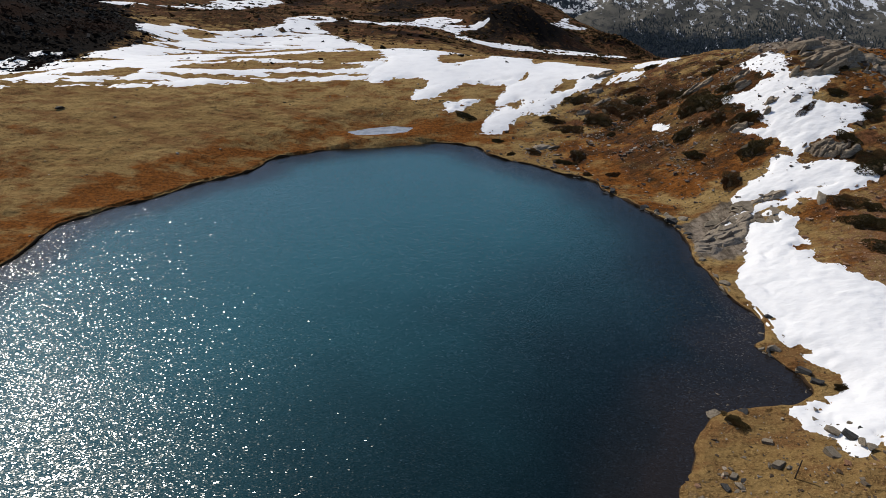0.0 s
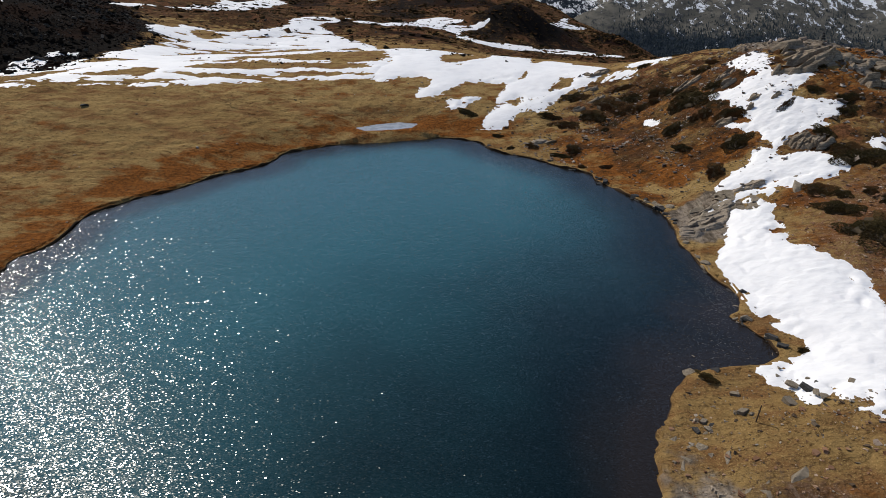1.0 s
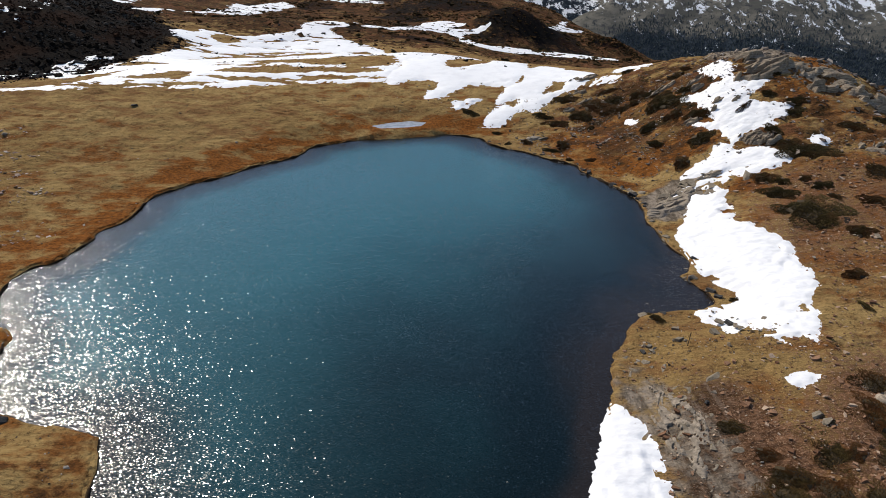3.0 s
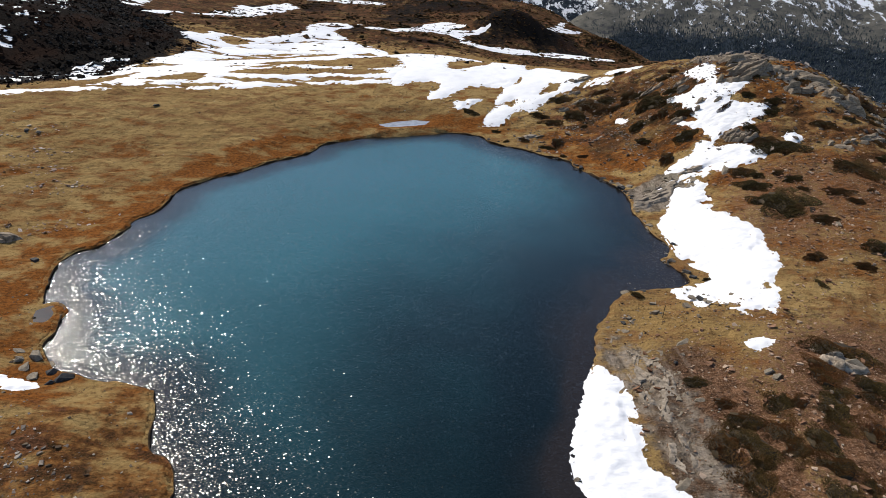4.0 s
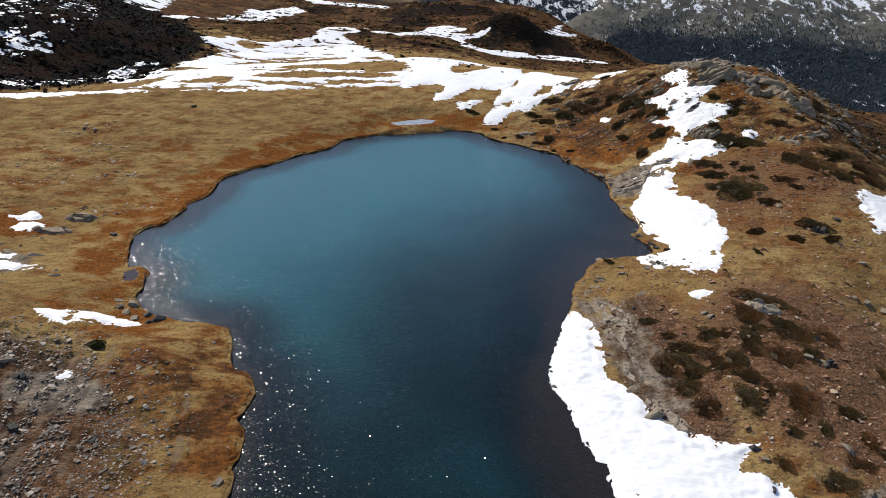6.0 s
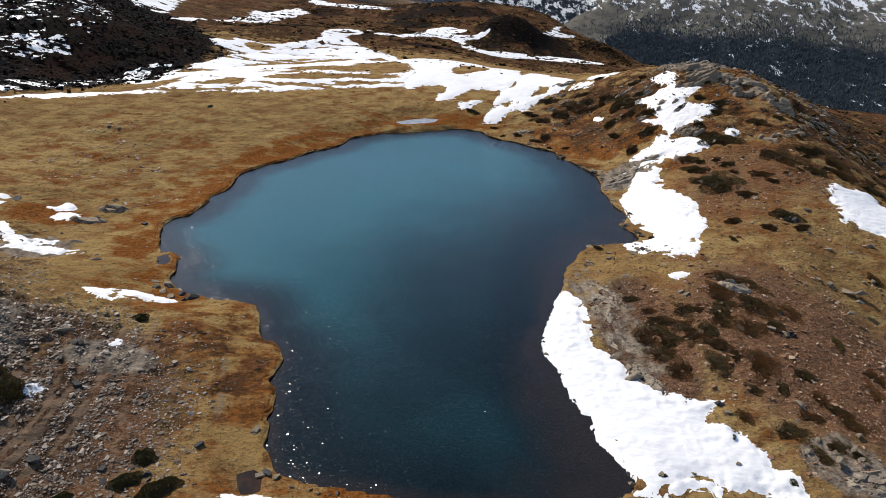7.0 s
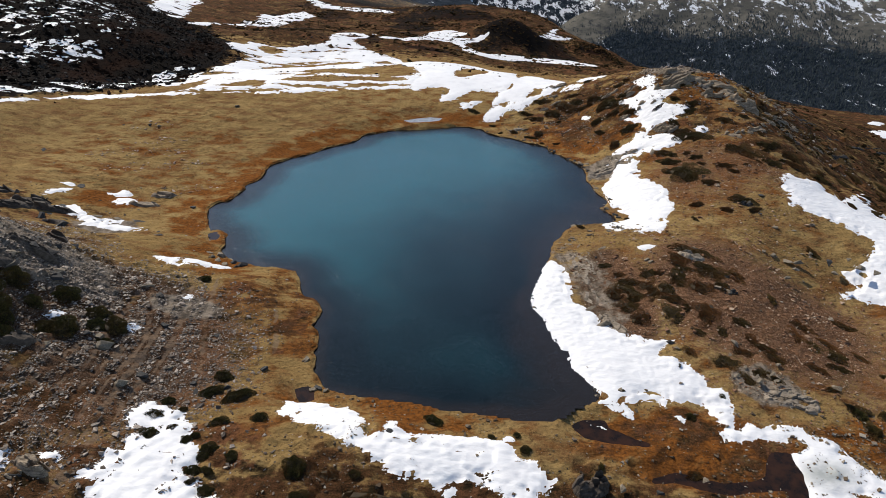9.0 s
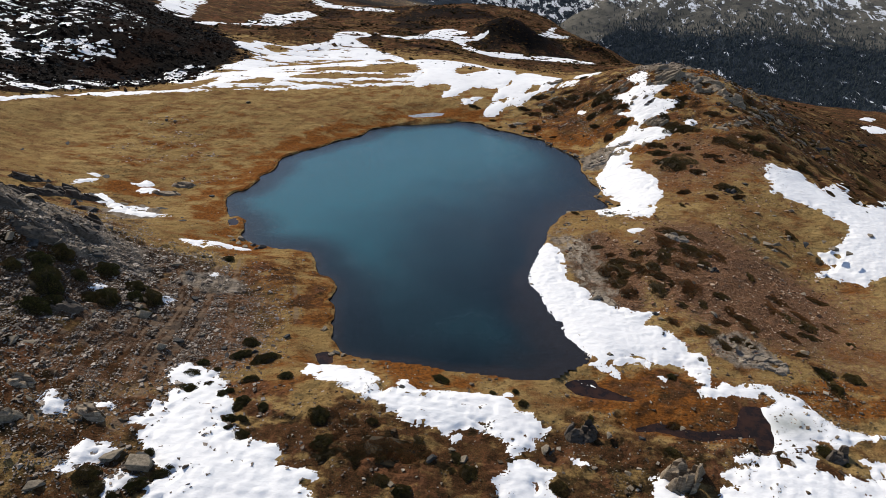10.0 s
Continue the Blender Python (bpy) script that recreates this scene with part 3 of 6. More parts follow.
# worn sheep tracks across the scree and the grassy point, in plan
TRACKS = [
    [(-37.1, 4.6), (-35.5, -2.0), (-34.9, -8.2), (-34.9, -14.5), (-34.6, -21.3)],
    [(-35.6, 6.8), (-33.8, -1.1), (-33.1, -7.8), (-32.9, -11.2)],
    [(-33.3, 9.5), (-31.6, -0.2), (-29.0, -9.8)],
    [(-24.9, 5.7), (-22.6, -3.8), (-22.2, -8.7)],
    [(-33.3, -15.7), (-33.6, -21.0), (-34.1, -25.7), (-34.0, -29.6)],
    [(-40.2, 2.0), (-39.0, -6.0), (-38.2, -14.0)],
    [(-34.9, -27.4), (-35.9, -19.9), (-35.9, -13.9), (-35.5, -7.5), (-37.2, -0.7), (-39.3, 3.7)],
    [(-33.7, -27.2), (-32.8, -22.8), (-31.8, -18.5)],
    [(-34.7, -34.7), (-35.2, -29.2), (-35.1, -25.0)],
    [(-41.9, -23.8), (-41.3, -19.3), (-41.3, -15.2), (-40.4, -10.6)],
    [(-33.7, -17.4), (-33.4, -12.3)],
    [(-40.1, -22.5), (-39.5, -18.2), (-39.3, -14.1)],
    [(-43.5, -20.0), (-43.2, -14.0), (-42.5, -8.0)],
    [(-37.6, -21.0), (-37.4, -14.0), (-37.0, -9.0)],
]


def track_distance(x, y):
    """Metres to the nearest sheep track."""
    near = np.full(np.shape(x), 99.0)
    for line in TRACKS:
        for (ax, ay), (bx, by) in zip(line, line[1:]):
            t = np.clip(((x - ax) * (bx - ax) + (y - ay) * (by - ay)) / ((bx - ax) ** 2 + (by - ay) ** 2), 0, 1)
            near = np.minimum(near, np.hypot(x - ax - t * (bx - ax), y - ay - t * (by - ay)))
    return near


def build_ground():
    x, y, z = MX.ravel(), MY.ravel(), GZ.ravel()
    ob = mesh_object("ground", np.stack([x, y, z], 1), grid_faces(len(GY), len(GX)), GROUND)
    shore = -lake_distance(x, y)
    wide = np.hypot(x, y)
    west = smooth(-8, -24, x - 0.35 * (40 - y).clip(0, 60))
    # rust-red sedge: along the western and northern shore, and in the bog by the outflow
    band = smooth(14, 2, shore) * (shore > -5) * np.maximum(west, smooth(78, 90, y))
    rust = np.max([0.68 * band * np.clip(1 - 0.75 * patch(x, y, -22, 0, 10, 18), 0, 1), 0.95 * patch(x, y, 21, -18, 12, 5.5, -10), 0.7 * patch(x, y, 40, -15, 7, 4), 0.9 * patch(x, y, -61, 35.5, 6, 4), 0.7 * patch(x, y, -30, 70, 16, 7, 45),
                   0.6 * smooth(2.2, 0.4, shore) * patch(x, y, -19, -2, 6, 13), 0.5 * patch(x, y, -44, 44, 9, 14, 20), 0.34 * patch(x, y, -62, 60, 24, 26), 0.3 * patch(x, y, -10, 104, 40, 12), 0.6 * patch(x, y, 21, 70, 5, 9, 20), 0.8 * patch(x, y, 30, 80, 16, 16), 0.3 * patch(x, y, -10, -28, 40, 9), 0.6 * patch(x, y, -25, 3, 9, 14), 0.42 * patch(x, y, -40, -28, 18, 12), 0.17 * patch(x, y, -42, -8, 20, 18), 0.4 * patch(x, y, -22, -16, 9, 6), 0.58 * patch(x, y, 68, 62, 44, 46), 0.36 * patch(x, y, 40, 6, 24, 24), 0.4 * smooth(2.5, 0.5, shore) * smooth(4, -8, x)], 0)
    scree = np.max([0.9 * patch(x, y, -42, -8, 17, 16, 20), 0.78 * patch(x, y, 18.5, 8, 5, 13), 0.75 * patch(x, y, 37, 8, 16, 17, 10), 0.55 * patch(x, y, 46, 45, 15, 16), 0.5 * patch(x, y, 47, 2, 14, 18), 0.45 * patch(x, y, -60, 10, 16, 14),
                    0.42 * patch(x, y, 62, 66, 18, 16), 0.55 * patch(x, y, -36, -24, 12, 9)], 0)
    rock = np.max([0.55 * patch(x, y, 15.5, 12, 3.2, 13, 12), 0.95 * patch(x, y, 27.5, 57, 3.6, 6, -35), patch(x, y, 52, 93, 9, 7, 20), 0.35 * patch(x, y, 66, 86, 13, 6, -20), 0.85 * patch(x, y, -52, 1, 10, 5, 15),
                   0.8 * patch(x, y, -34.5, 1.5, 4.5, 2.6), 0.6 * patch(x, y, -47, -1, 7, 4, 10), 0.8 * patch(x, y, -55, 24, 5, 4), 0.75 * patch(x, y, 31, -8, 4, 3.5)], 0)
    heath = np.max([0.25 * patch(x, y, 50, 70, 40, 60), 0.56 * patch(x, y, -46, -27, 34, 14), 0.45 * patch(x, y, -68, 20, 20, 16), 0.6 * patch(x, y, 34, 86, 18, 20), 0.45 * patch(x, y, 24, 84, 10, 12), 0.14 * patch(x, y, 34, 8, 13, 14), 0.55 * patch(x, y, 45, 66, 10, 9), 0.5 * patch(x, y, -55, 0, 16, 12), 0.68 * patch(x, y, 2, -29, 44, 9), 0.48 * patch(x, y, -26, 2, 8, 13), 0.3 * patch(x, y, 34, -14, 20, 8), 0.5 * patch(x, y, 21, -18, 13, 6, -10), 0.5 * patch(x, y, -52, -16, 12, 9), 0.7 * patch(x, y, 29, 304, 26, 24), 0.6 * patch(x, y, -20, -28, 16, 7),
                    0.82 * smooth(185, 225, y) * smooth(700, 500, y) + 0 * x, 0.75 * patch(x, y, 5, 262, 22, 9, 8), 0.7 * patch(x, y, -80, 330, 90, 60), 0.7 * patch(x, y, 92, 270, 16, 18), 0.6 * patch(x, y, 80, 60, 30, 30), 0.72 * smooth(60, 80, x) * smooth(320, 250, y)], 0)
    dry = patch(x, y, 54, 27, 16, 13, 0, 0.6)
    rust, scree, heath = rust * (1 - 0.6 * dry), scree * (1 - 0.6 * dry), heath * (1 - 0.85 * dry)
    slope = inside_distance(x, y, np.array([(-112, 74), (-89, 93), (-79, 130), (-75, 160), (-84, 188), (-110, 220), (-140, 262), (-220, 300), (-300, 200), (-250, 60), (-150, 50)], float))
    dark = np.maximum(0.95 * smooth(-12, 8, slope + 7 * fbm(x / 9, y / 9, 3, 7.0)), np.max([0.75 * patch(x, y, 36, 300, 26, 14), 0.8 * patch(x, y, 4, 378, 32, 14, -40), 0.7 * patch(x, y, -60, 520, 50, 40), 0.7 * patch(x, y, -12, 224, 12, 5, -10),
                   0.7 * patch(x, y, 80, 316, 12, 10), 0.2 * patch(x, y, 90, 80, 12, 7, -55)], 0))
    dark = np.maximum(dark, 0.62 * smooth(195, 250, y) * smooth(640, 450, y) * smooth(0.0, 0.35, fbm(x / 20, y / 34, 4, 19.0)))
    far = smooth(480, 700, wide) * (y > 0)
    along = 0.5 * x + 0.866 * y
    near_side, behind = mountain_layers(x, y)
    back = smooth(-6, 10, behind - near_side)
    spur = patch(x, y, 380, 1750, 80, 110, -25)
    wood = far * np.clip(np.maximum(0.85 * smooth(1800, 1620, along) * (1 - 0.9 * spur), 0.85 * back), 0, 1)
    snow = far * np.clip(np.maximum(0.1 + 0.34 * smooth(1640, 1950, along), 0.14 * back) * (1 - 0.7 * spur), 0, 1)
    track = smooth(0.27, 0.05, track_distance(x, y) + 0.3 * fbm(x / 2, y / 2, 2, 6.0))
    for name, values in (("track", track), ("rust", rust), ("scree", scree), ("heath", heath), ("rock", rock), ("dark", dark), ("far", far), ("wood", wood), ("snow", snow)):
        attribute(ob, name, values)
    tagged(ob, "dry ochre and rust-red alpine turf, scree and far mountain slopes", "ground", kind="structure")
    return ob


def build_lake():
    xs, ys = np.arange(-50, 32, 0.5), np.arange(-22, 100, 0.5)
    x, y = (v.ravel() for v in np.meshgrid(xs, ys))
    inside = lake_distance(x, y)
    faces = grid_faces(len(ys), len(xs))
    faces = faces[(inside[faces] > -0.1).any(1)]
    keep = np.unique(faces)
    index = np.full(len(x), -1)
    index[keep] = np.arange(len(keep))
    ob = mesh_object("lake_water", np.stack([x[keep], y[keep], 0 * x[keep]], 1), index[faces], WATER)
    u, v, w = x[keep], y[keep], inside[keep]
    shelf = np.max([patch(u, v, 9, -4, 9, 14, 0, 0.6), 0.95 * patch(u, v, 18, 35, 10, 9, 0, 0.6), 0.8 * patch(u, v, 12, 22, 6, 15, 15, 0.6)], 0)
    attribute(ob, "shallow", np.clip(0.75 * smooth(2.6, 0.0, w) + 0.8 * shelf * smooth(10, 2, w), 0, 1))
    # where teal and painted-in sky reflection grow: far and left, a little near left
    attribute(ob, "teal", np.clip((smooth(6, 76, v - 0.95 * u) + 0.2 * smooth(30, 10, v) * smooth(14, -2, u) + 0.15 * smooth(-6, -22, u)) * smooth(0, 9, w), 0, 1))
    return tagged(ob, "dark teal-blue rippled mountain lake glittering in the sun", "lake", kind="structure")


def build_bank():
    """The turf bank all round the lake: a dark undercut face and a rounded lip."""
    line = np.concatenate([SHORE, SHORE[:1]])
    run = np.concatenate([[0], np.cumsum(np.hypot(*np.diff(line, axis=0).T))])
    count = int(run[-1] / 0.3)
    along = np.linspace(0, run[-1], count, endpoint=False)
    px, py = np.interp(along, run, line[:, 0]), np.interp(along, run, line[:, 1])
    tx, ty = np.roll(px, -2) - np.roll(px, 2), np.roll(py, -2) - np.roll(py, 2)
    size = np.hypot(tx, ty) + 1e-9
    nx, ny = -ty / size, tx / size
    if inside_distance(px[:1] + nx[:1] * 0.5, py[:1] + ny[:1] * 0.5, SHORE)[0] > 0:
        nx, ny = -nx, -ny
    low = np.clip(1 - 0.75 * patch(px, py, 5, -13, 18, 6) - 0.6 * patch(px, py, 10, 12, 6, 16) - 0.7 * patch(px, py, 9, 4, 4, 15), 0.15, 1) * (0.72 + 0.5 * fbm(along / 1.7, along * 0, 2))
    under_snow = np.maximum(patch(px, py, 9, 2, 5.5, 14, 0, 0.2), patch(px, py, 11, 12, 5, 8, 0, 0.2))
    rows = []
    for k, (out, up) in enumerate(((-0.25, -0.45), (-0.02, -0.06), (0.1, 0.07), (0.03, 0.16), (0.1, 0.25), (0.3, 0.3), (0.5, None), (0.8, None))):
        wobble = 0.13 * fbm(along / 0.9, along * 0 + k, 2, 3.0 * k) + 0.16 * fbm(along / 2.6, along * 0, 2, 8.0)
        wobble = wobble * low.clip(0, 1)
        x, y = px + nx * (out + wobble), py + ny * (out + wobble)
        ground = ground_at(x, y)
        z = (up * low - 0.16 * (1 - low).clip(0, 1) + 0.08 * low * fbm(along / 0.7, along * 0 + k, 2, 40.0 + k)) if up is not None else ground + (0.015 if out < 0.6 else -0.3)
        rows.append(np.stack([x, y, z - 0.5 * under_snow], 1))
    ring, n = np.arange(count), len(rows)
    faces = np.concatenate([np.stack([ring + k * count, (ring + 1) % count + k * count, (ring + 1) % count + (k + 1) * count, ring + (k + 1) * count], 1) for k in range(n - 1)])
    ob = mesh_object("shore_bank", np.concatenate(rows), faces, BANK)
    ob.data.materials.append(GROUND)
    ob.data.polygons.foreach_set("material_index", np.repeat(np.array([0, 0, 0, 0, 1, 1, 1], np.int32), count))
    red = 0.12 + 0.38 * smooth(-8, -24, px - 0.35 * (40 - py).clip(0, 60))
    attribute(ob, "rust", np.tile(red, n))
    attribute(ob, "heath", np.tile(np.maximum(0.2 + 0.25 * fbm(px / 4, py / 4, 2, 12.0), 0.9 * patch(px, py, 9, 3, 5, 16)), n))
    return tagged(ob, "low undercut turf bank of rust-brown sedge along the lake", "bank", kind="structure")


def build_pools():
    for level, outline in POOLS:
        line = spline(outline, 3)
        low, high = line.min(0) - 1.2, line.max(0) + 1.2
        xs, ys = np.arange(low[0], high[0], 0.2), np.arange(low[1], high[1], 0.2)
        x, y = (v.ravel() for v in np.meshgrid(xs, ys))
        faces = grid_faces(len(ys), len(xs))
        faces = faces[(inside_distance(x, y, line)[faces] > -0.75).any(1)]
        keep = np.unique(faces)
        index = np.full(len(x), -1)
        index[keep] = np.arange(len(keep))
        ob = mesh_object("bog_pool", np.stack([x[keep], y[keep], np.full(len(keep), level)], 1), index[faces], ICE if level == 0.9 else POOL)
        tagged(ob, "still dark bog pool sunk in rust-red turf", "pool", kind="structure")


build_ground()
build_lake()
build_bank()
build_pools()

# plan places and half widths of shrubs and boulders: x, y, metres
SOUTH_WEST_JUNIPERS = [
    (-30.1, -15.0, 0.8), (-26.7, -12.8, 1.1), (-23.9, -13.5, 1.5), (-30.4, -17.4, 1.2), (-29.7, -20.1, 0.9), (-28.1, -19.0, 0.7), (-28.3, -16.0, 0.5), (-25.8, -19.8, 0.6),
    (-26.3, -20.6, 0.7), (-29.2, -22.1, 0.4), (-26.4, -10.2, 1.2), (-20.8, -17.1, 0.9), (-24.3, -17.7, 0.9), (-24.5, -24.0, 0.9), (-23.2, -24.1, 0.7), (-24.0, -21.4, 0.9),
    (-24.2, -22.4, 0.7), (-21.8, -22.3, 0.8), (-22.6, -26.2, 0.9), (-24.1, -25.3, 0.5), (-33.3, -32.6, 1.2), (-32.0, -33.7, 0.8), (-27.9, -31.4, 0.7), (-27.4, -30.6, 0.4),
    (-29.7, -29.1, 0.6), (-29.2, -32.9, 1.0), (-30.6, -34.0, 0.6), (-34.6, 8.5, 0.8),
]
SOUTH_JUNIPERS = [
    (-4.6, -15.7, 0.9), (-16.1, -23.7, 1.3), (-15.2, -26.9, 1.1), (-2.0, -28.8, 1.0), (-3.1, -27.1, 0.7), (-9.6, -30.4, 0.8), (-7.8, -31.4, 1.0), (3.9, -19.0, 0.6),
    (3.3, -17.2, 0.4), (0.9, -17.5, 0.4), (6.0, -29.5, 1.0), (10.6, -20.4, 0.5), (21.1, -13.3, 0.7), (25.3, -10.2, 0.6), (14.9, -10.2, 0.4), (24.4, -12.8, 0.5),
    (33.0, -23.5, 1.0), (34.3, -24.8, 0.6), (17.7, -24.4, 0.7), (39.5, -11.4, 1.0), (42.9, -11.4, 1.2), (39.6, -13.6, 1.0), (46.8, -4.1, 0.6), (-11.0, -24.0, 0.6),
    (-3.5, -28.7, 0.5), (26.0, -24.1, 0.4),
]
EAST_HEATH = [
    (31.5, 17.6, 2.6), (28.7, 15.7, 1.3), (28.0, 14.7, 1.5), (28.5, 12.7, 1.9), (18.5, 14.8, 0.9), (19.8, 12.2, 1.0), (23.6, 12.1, 1.4), (24.9, 11.8, 0.9),
    (20.6, 10.5, 1.3), (23.0, 9.2, 1.6), (24.9, 8.2, 1.2), (20.4, 6.9, 1.0), (20.3, 8.5, 1.8), (18.4, 8.3, 1.5), (23.0, 7.5, 1.3), (24.8, 6.2, 1.4),
    (27.1, 10.9, 1.5), (31.7, 13.6, 1.2), (32.3, 12.3, 2.3), (35.7, 12.5, 1.5), (29.7, 8.9, 1.9), (26.3, 4.3, 0.8), (19.3, 5.3, 2.0), (20.3, 2.7, 1.5),
    (24.4, 3.1, 1.7), (28.5, 3.5, 1.5), (27.9, 2.4, 1.5), (26.8, 9.3, 1.3), (32.5, 9.2, 1.1), (32.2, 2.1, 1.0), (39.0, 8.5, 1.0), (24.2, -3.3, 0.9), (28.0, -4.7, 1.6), (30.5, -3.0, 1.3), (31.2, -6.3, 1.1), (39.0, 1.3, 2.6),
]
EAST_SLOPE_HEATH = [
    (40.6, -0.2, 1.9), (43.1, 1.0, 1.3), (41.2, 4.1, 1.5), (48.8, 6.8, 1.7), (38.4, -4.7, 1.0), (33.9, -3.7, 1.1), (32.4, -0.7, 1.1), (33.3, -2.2, 1.0),
    (41.5, -3.8, 1.2), (26.5, -0.1, 0.8), (29.2, 0.2, 0.9), (46.2, -0.6, 0.9), (32.4, -7.0, 0.9), (29.4, -7.2, 0.9), (38.5, -7.9, 0.8),
]
NORTH_EAST_HEATH = [
    (17.9, 89.4, 1.9), (21.7, 91.1, 1.6), (17.7, 81.0, 1.3), (15.2, 92.6, 1.2), (20.9, 74.3, 0.9), (9.0, 82.1, 0.7), (12.2, 83.1, 1.0), (15.7, 79.2, 1.2),
    (17.7, 73.9, 0.7), (27.0, 89.8, 3.0), (25.3, 93.1, 2.4), (29.0, 89.1, 1.7), (31.8, 83.6, 1.3), (36.4, 74.8, 1.2), (35.1, 69.5, 1.5), (29.8, 78.3, 0.9), (3.1, 94.3, 1.3), (33.8, 89.3, 1.6), (31.9, 91.5, 1.8), (23.1, 85.6, 0.8),
    (16.4, 91.8, 0.9), (7.5, 87.1, 0.7), (20.3, 97.8, 2.3), (23.0, 89.7, 1.7), (28.5, 93.3, 2.2), (34.2, 83.0, 2.6), (30.2, 78.1, 1.3), (34.0, 77.9, 1.0), (36.2, 75.3, 1.4), (18.0, 30.0, 0.75), (26.3, 33.2, 0.5),
]
WEST_SLOPE_JUNIPERS = [
    (-48.3, -5.6, 1.6), (-44.7, -3.8, 1.6), (-47.8, -10.3, 2.3), (-47.0, -14.2, 1.9), (-42.5, -8.7, 1.7), (-41.1, -4.9, 1.4), (-38.6, -6.4, 1.4), (-50.9, -10.3, 1.1),
    (-45.9, -7.3, 1.1), (-38.6, -9.0, 1.0), (-43.9, -9.5, 1.4), (-49.2, -8.0, 1.3), (-46.0, -12.5, 1.2), (-40.2, -6.9, 1.2),
]
KNOLL_HEATH = [
    (45.0, 60.3, 2.6), (53.1, 54.1, 3.4), (38.6, 56.3, 1.7), (38.6, 52.4, 1.8), (47.2, 69.2, 1.8), (48.3, 71.6, 1.8), (42.5, 71.9, 0.8), (53.1, 64.7, 1.4),
    (36.3, 75.4, 0.9), (33.9, 85.9, 1.9), (36.7, 83.1, 1.3), (31.5, 91.8, 1.3), (47.6, 48.6, 1.5), (57.6, 56.4, 1.2), (40.6, 47.1, 3.4), (38.2, 48.4, 1.6), (38.1, 35.1, 1.0), (35.8, 29.4, 0.7),
    (46.3, 36.3, 2.0), (63.6, 54.2, 2.3), (66.6, 49.8, 1.8), (81.2, 61.9, 2.2), (88.6, 62.5, 2.5), (85.7, 53.7, 2.1), (72.8, 43.5, 1.5), (57.3, 50.7, 1.6), (41.7, 72.5, 1.2), (43.2, 66.2, 1.1), (44.1, 62.3, 1.6), (43.5, 69.5, 0.9), (52.0, 23.0, 1.2), (42.2, 32.9, 1.1), (46.8, 33.1, 1.1),
]
SOUTH_BOULDERS = [
    (-29.9, -30.3, 1.3), (-32.6, -30.1, 1.0), (-40.4, -27.5, 0.6), (-36.4, -34.2, 0.8), (-34.9, -18.0, 0.5), (-15.5, -28.5, 0.3),
    (11.8, -23.1, 0.6), (5.4, -25.1, 0.7), (-5.3, -27.6, 0.7), (-8.5, -18.4, 0.5),
    (19.4, -21.9, 0.4), (15.0, -23.4, 0.4), (12.5, -27.9, 0.5), (-3.5, -26.3, 0.4), (-8.8, -30.7, 0.4), (-19.7, -31.2, 0.3), (-2.4, -27.2, 0.5), (-29.9, -24.4, 0.2),
    (-28.5, -24.4, 0.3),
]
EAST_BOULDERS = [
    (15.8, 2.0, 1.1), (22.5, -1.8, 0.6), (22.3, -5.6, 0.5), (24.6, 14.5, 0.5), (32.9, 8.1, 0.7), (29.9, -1.7, 0.7), (31.7, 8.7, 0.5), (31.5, 16.1, 0.9),
    (21.6, -8.6, 0.3), (22.9, -2.9, 0.4), (44.6, 4.5, 0.6), (51.2, 22.5, 0.7), (56.1, 18.0, 1.1),
    (57.6, 16.6, 0.8), (56.0, 20.7, 0.6), (65.0, 23.4, 0.7), (38.0, -9.1, 0.7), (12.2, -11.0, 0.5), (14.6, -10.2, 0.3), (12.2, -6.3, 0.4), (30.2, -8.1, 0.6),
    (54.9, 30.0, 0.8), (51.2, 28.1, 0.5), (50.1, 22.5, 0.4), (47.9, 19.4, 0.9), (44.8, 20.9, 0.5), (46.5, 17.3, 0.7), (46.6, 20.0, 0.9), (52.5, 19.7, 0.8), (51.7, 16.6, 0.7),
    (43.5, 21.3, 0.4), (44.2, 14.9, 0.5), (43.9, 41.6, 0.6), (49.9, 38.0, 0.8), (47.3, 32.0, 0.4), (48.2, 28.2, 0.5),
]
WEST_BOULDERS = [
    (-67.0, 40.1, 1.1), (-82.6, 56.5, 0.8), (-53.6, 87.2, 0.7), (-46.1, 35.3, 0.5), (-64.0, 27.2, 1.1), (-63.6, 23.1, 1.0),
    (-59.3, 20.6, 1.1), (-69.8, 27.2, 1.2), (-55.6, 2.0, 1.2), (-67.1, 26.3, 1.3), (-54.4, -1.9, 0.9), (-64.3, 29.3, 1.0), (-35.1, -3.2, 0.5), (-38.1, 2.4, 0.5),
    (-86.5, 47.9, 0.5), (-66.4, 72.5, 0.6), (-68.4, 72.7, 0.6), (-73.9, 72.0, 0.5), (-44.9, 6.1, 0.5), (-40.4, -8.7, 0.5), (-39.3, -8.5, 0.5), (-50.6, -6.3, 0.9),
    (-49.3, -4.5, 0.8), (-48.8, 1.6, 1.0), (-52.2, -7.3, 1.0), (-49.7, 0.4, 0.8),
    (-29.5, -2.8, 0.5), (-37.9, 2.7, 0.8), (-40.1, -7.2, 1.0), (-38.6, -9.5, 1.2), (-34.8, -14.1, 0.8), (-31.9, -9.9, 0.3), (-28.9, -11.8, 0.4), (-25.5, -12.0, 0.6), (-22.7, -8.4, 0.4), (-18.7, -6.3, 0.4), (-28.3, -13.0, 0.5), (-33.7, -12.2, 0.7),
]
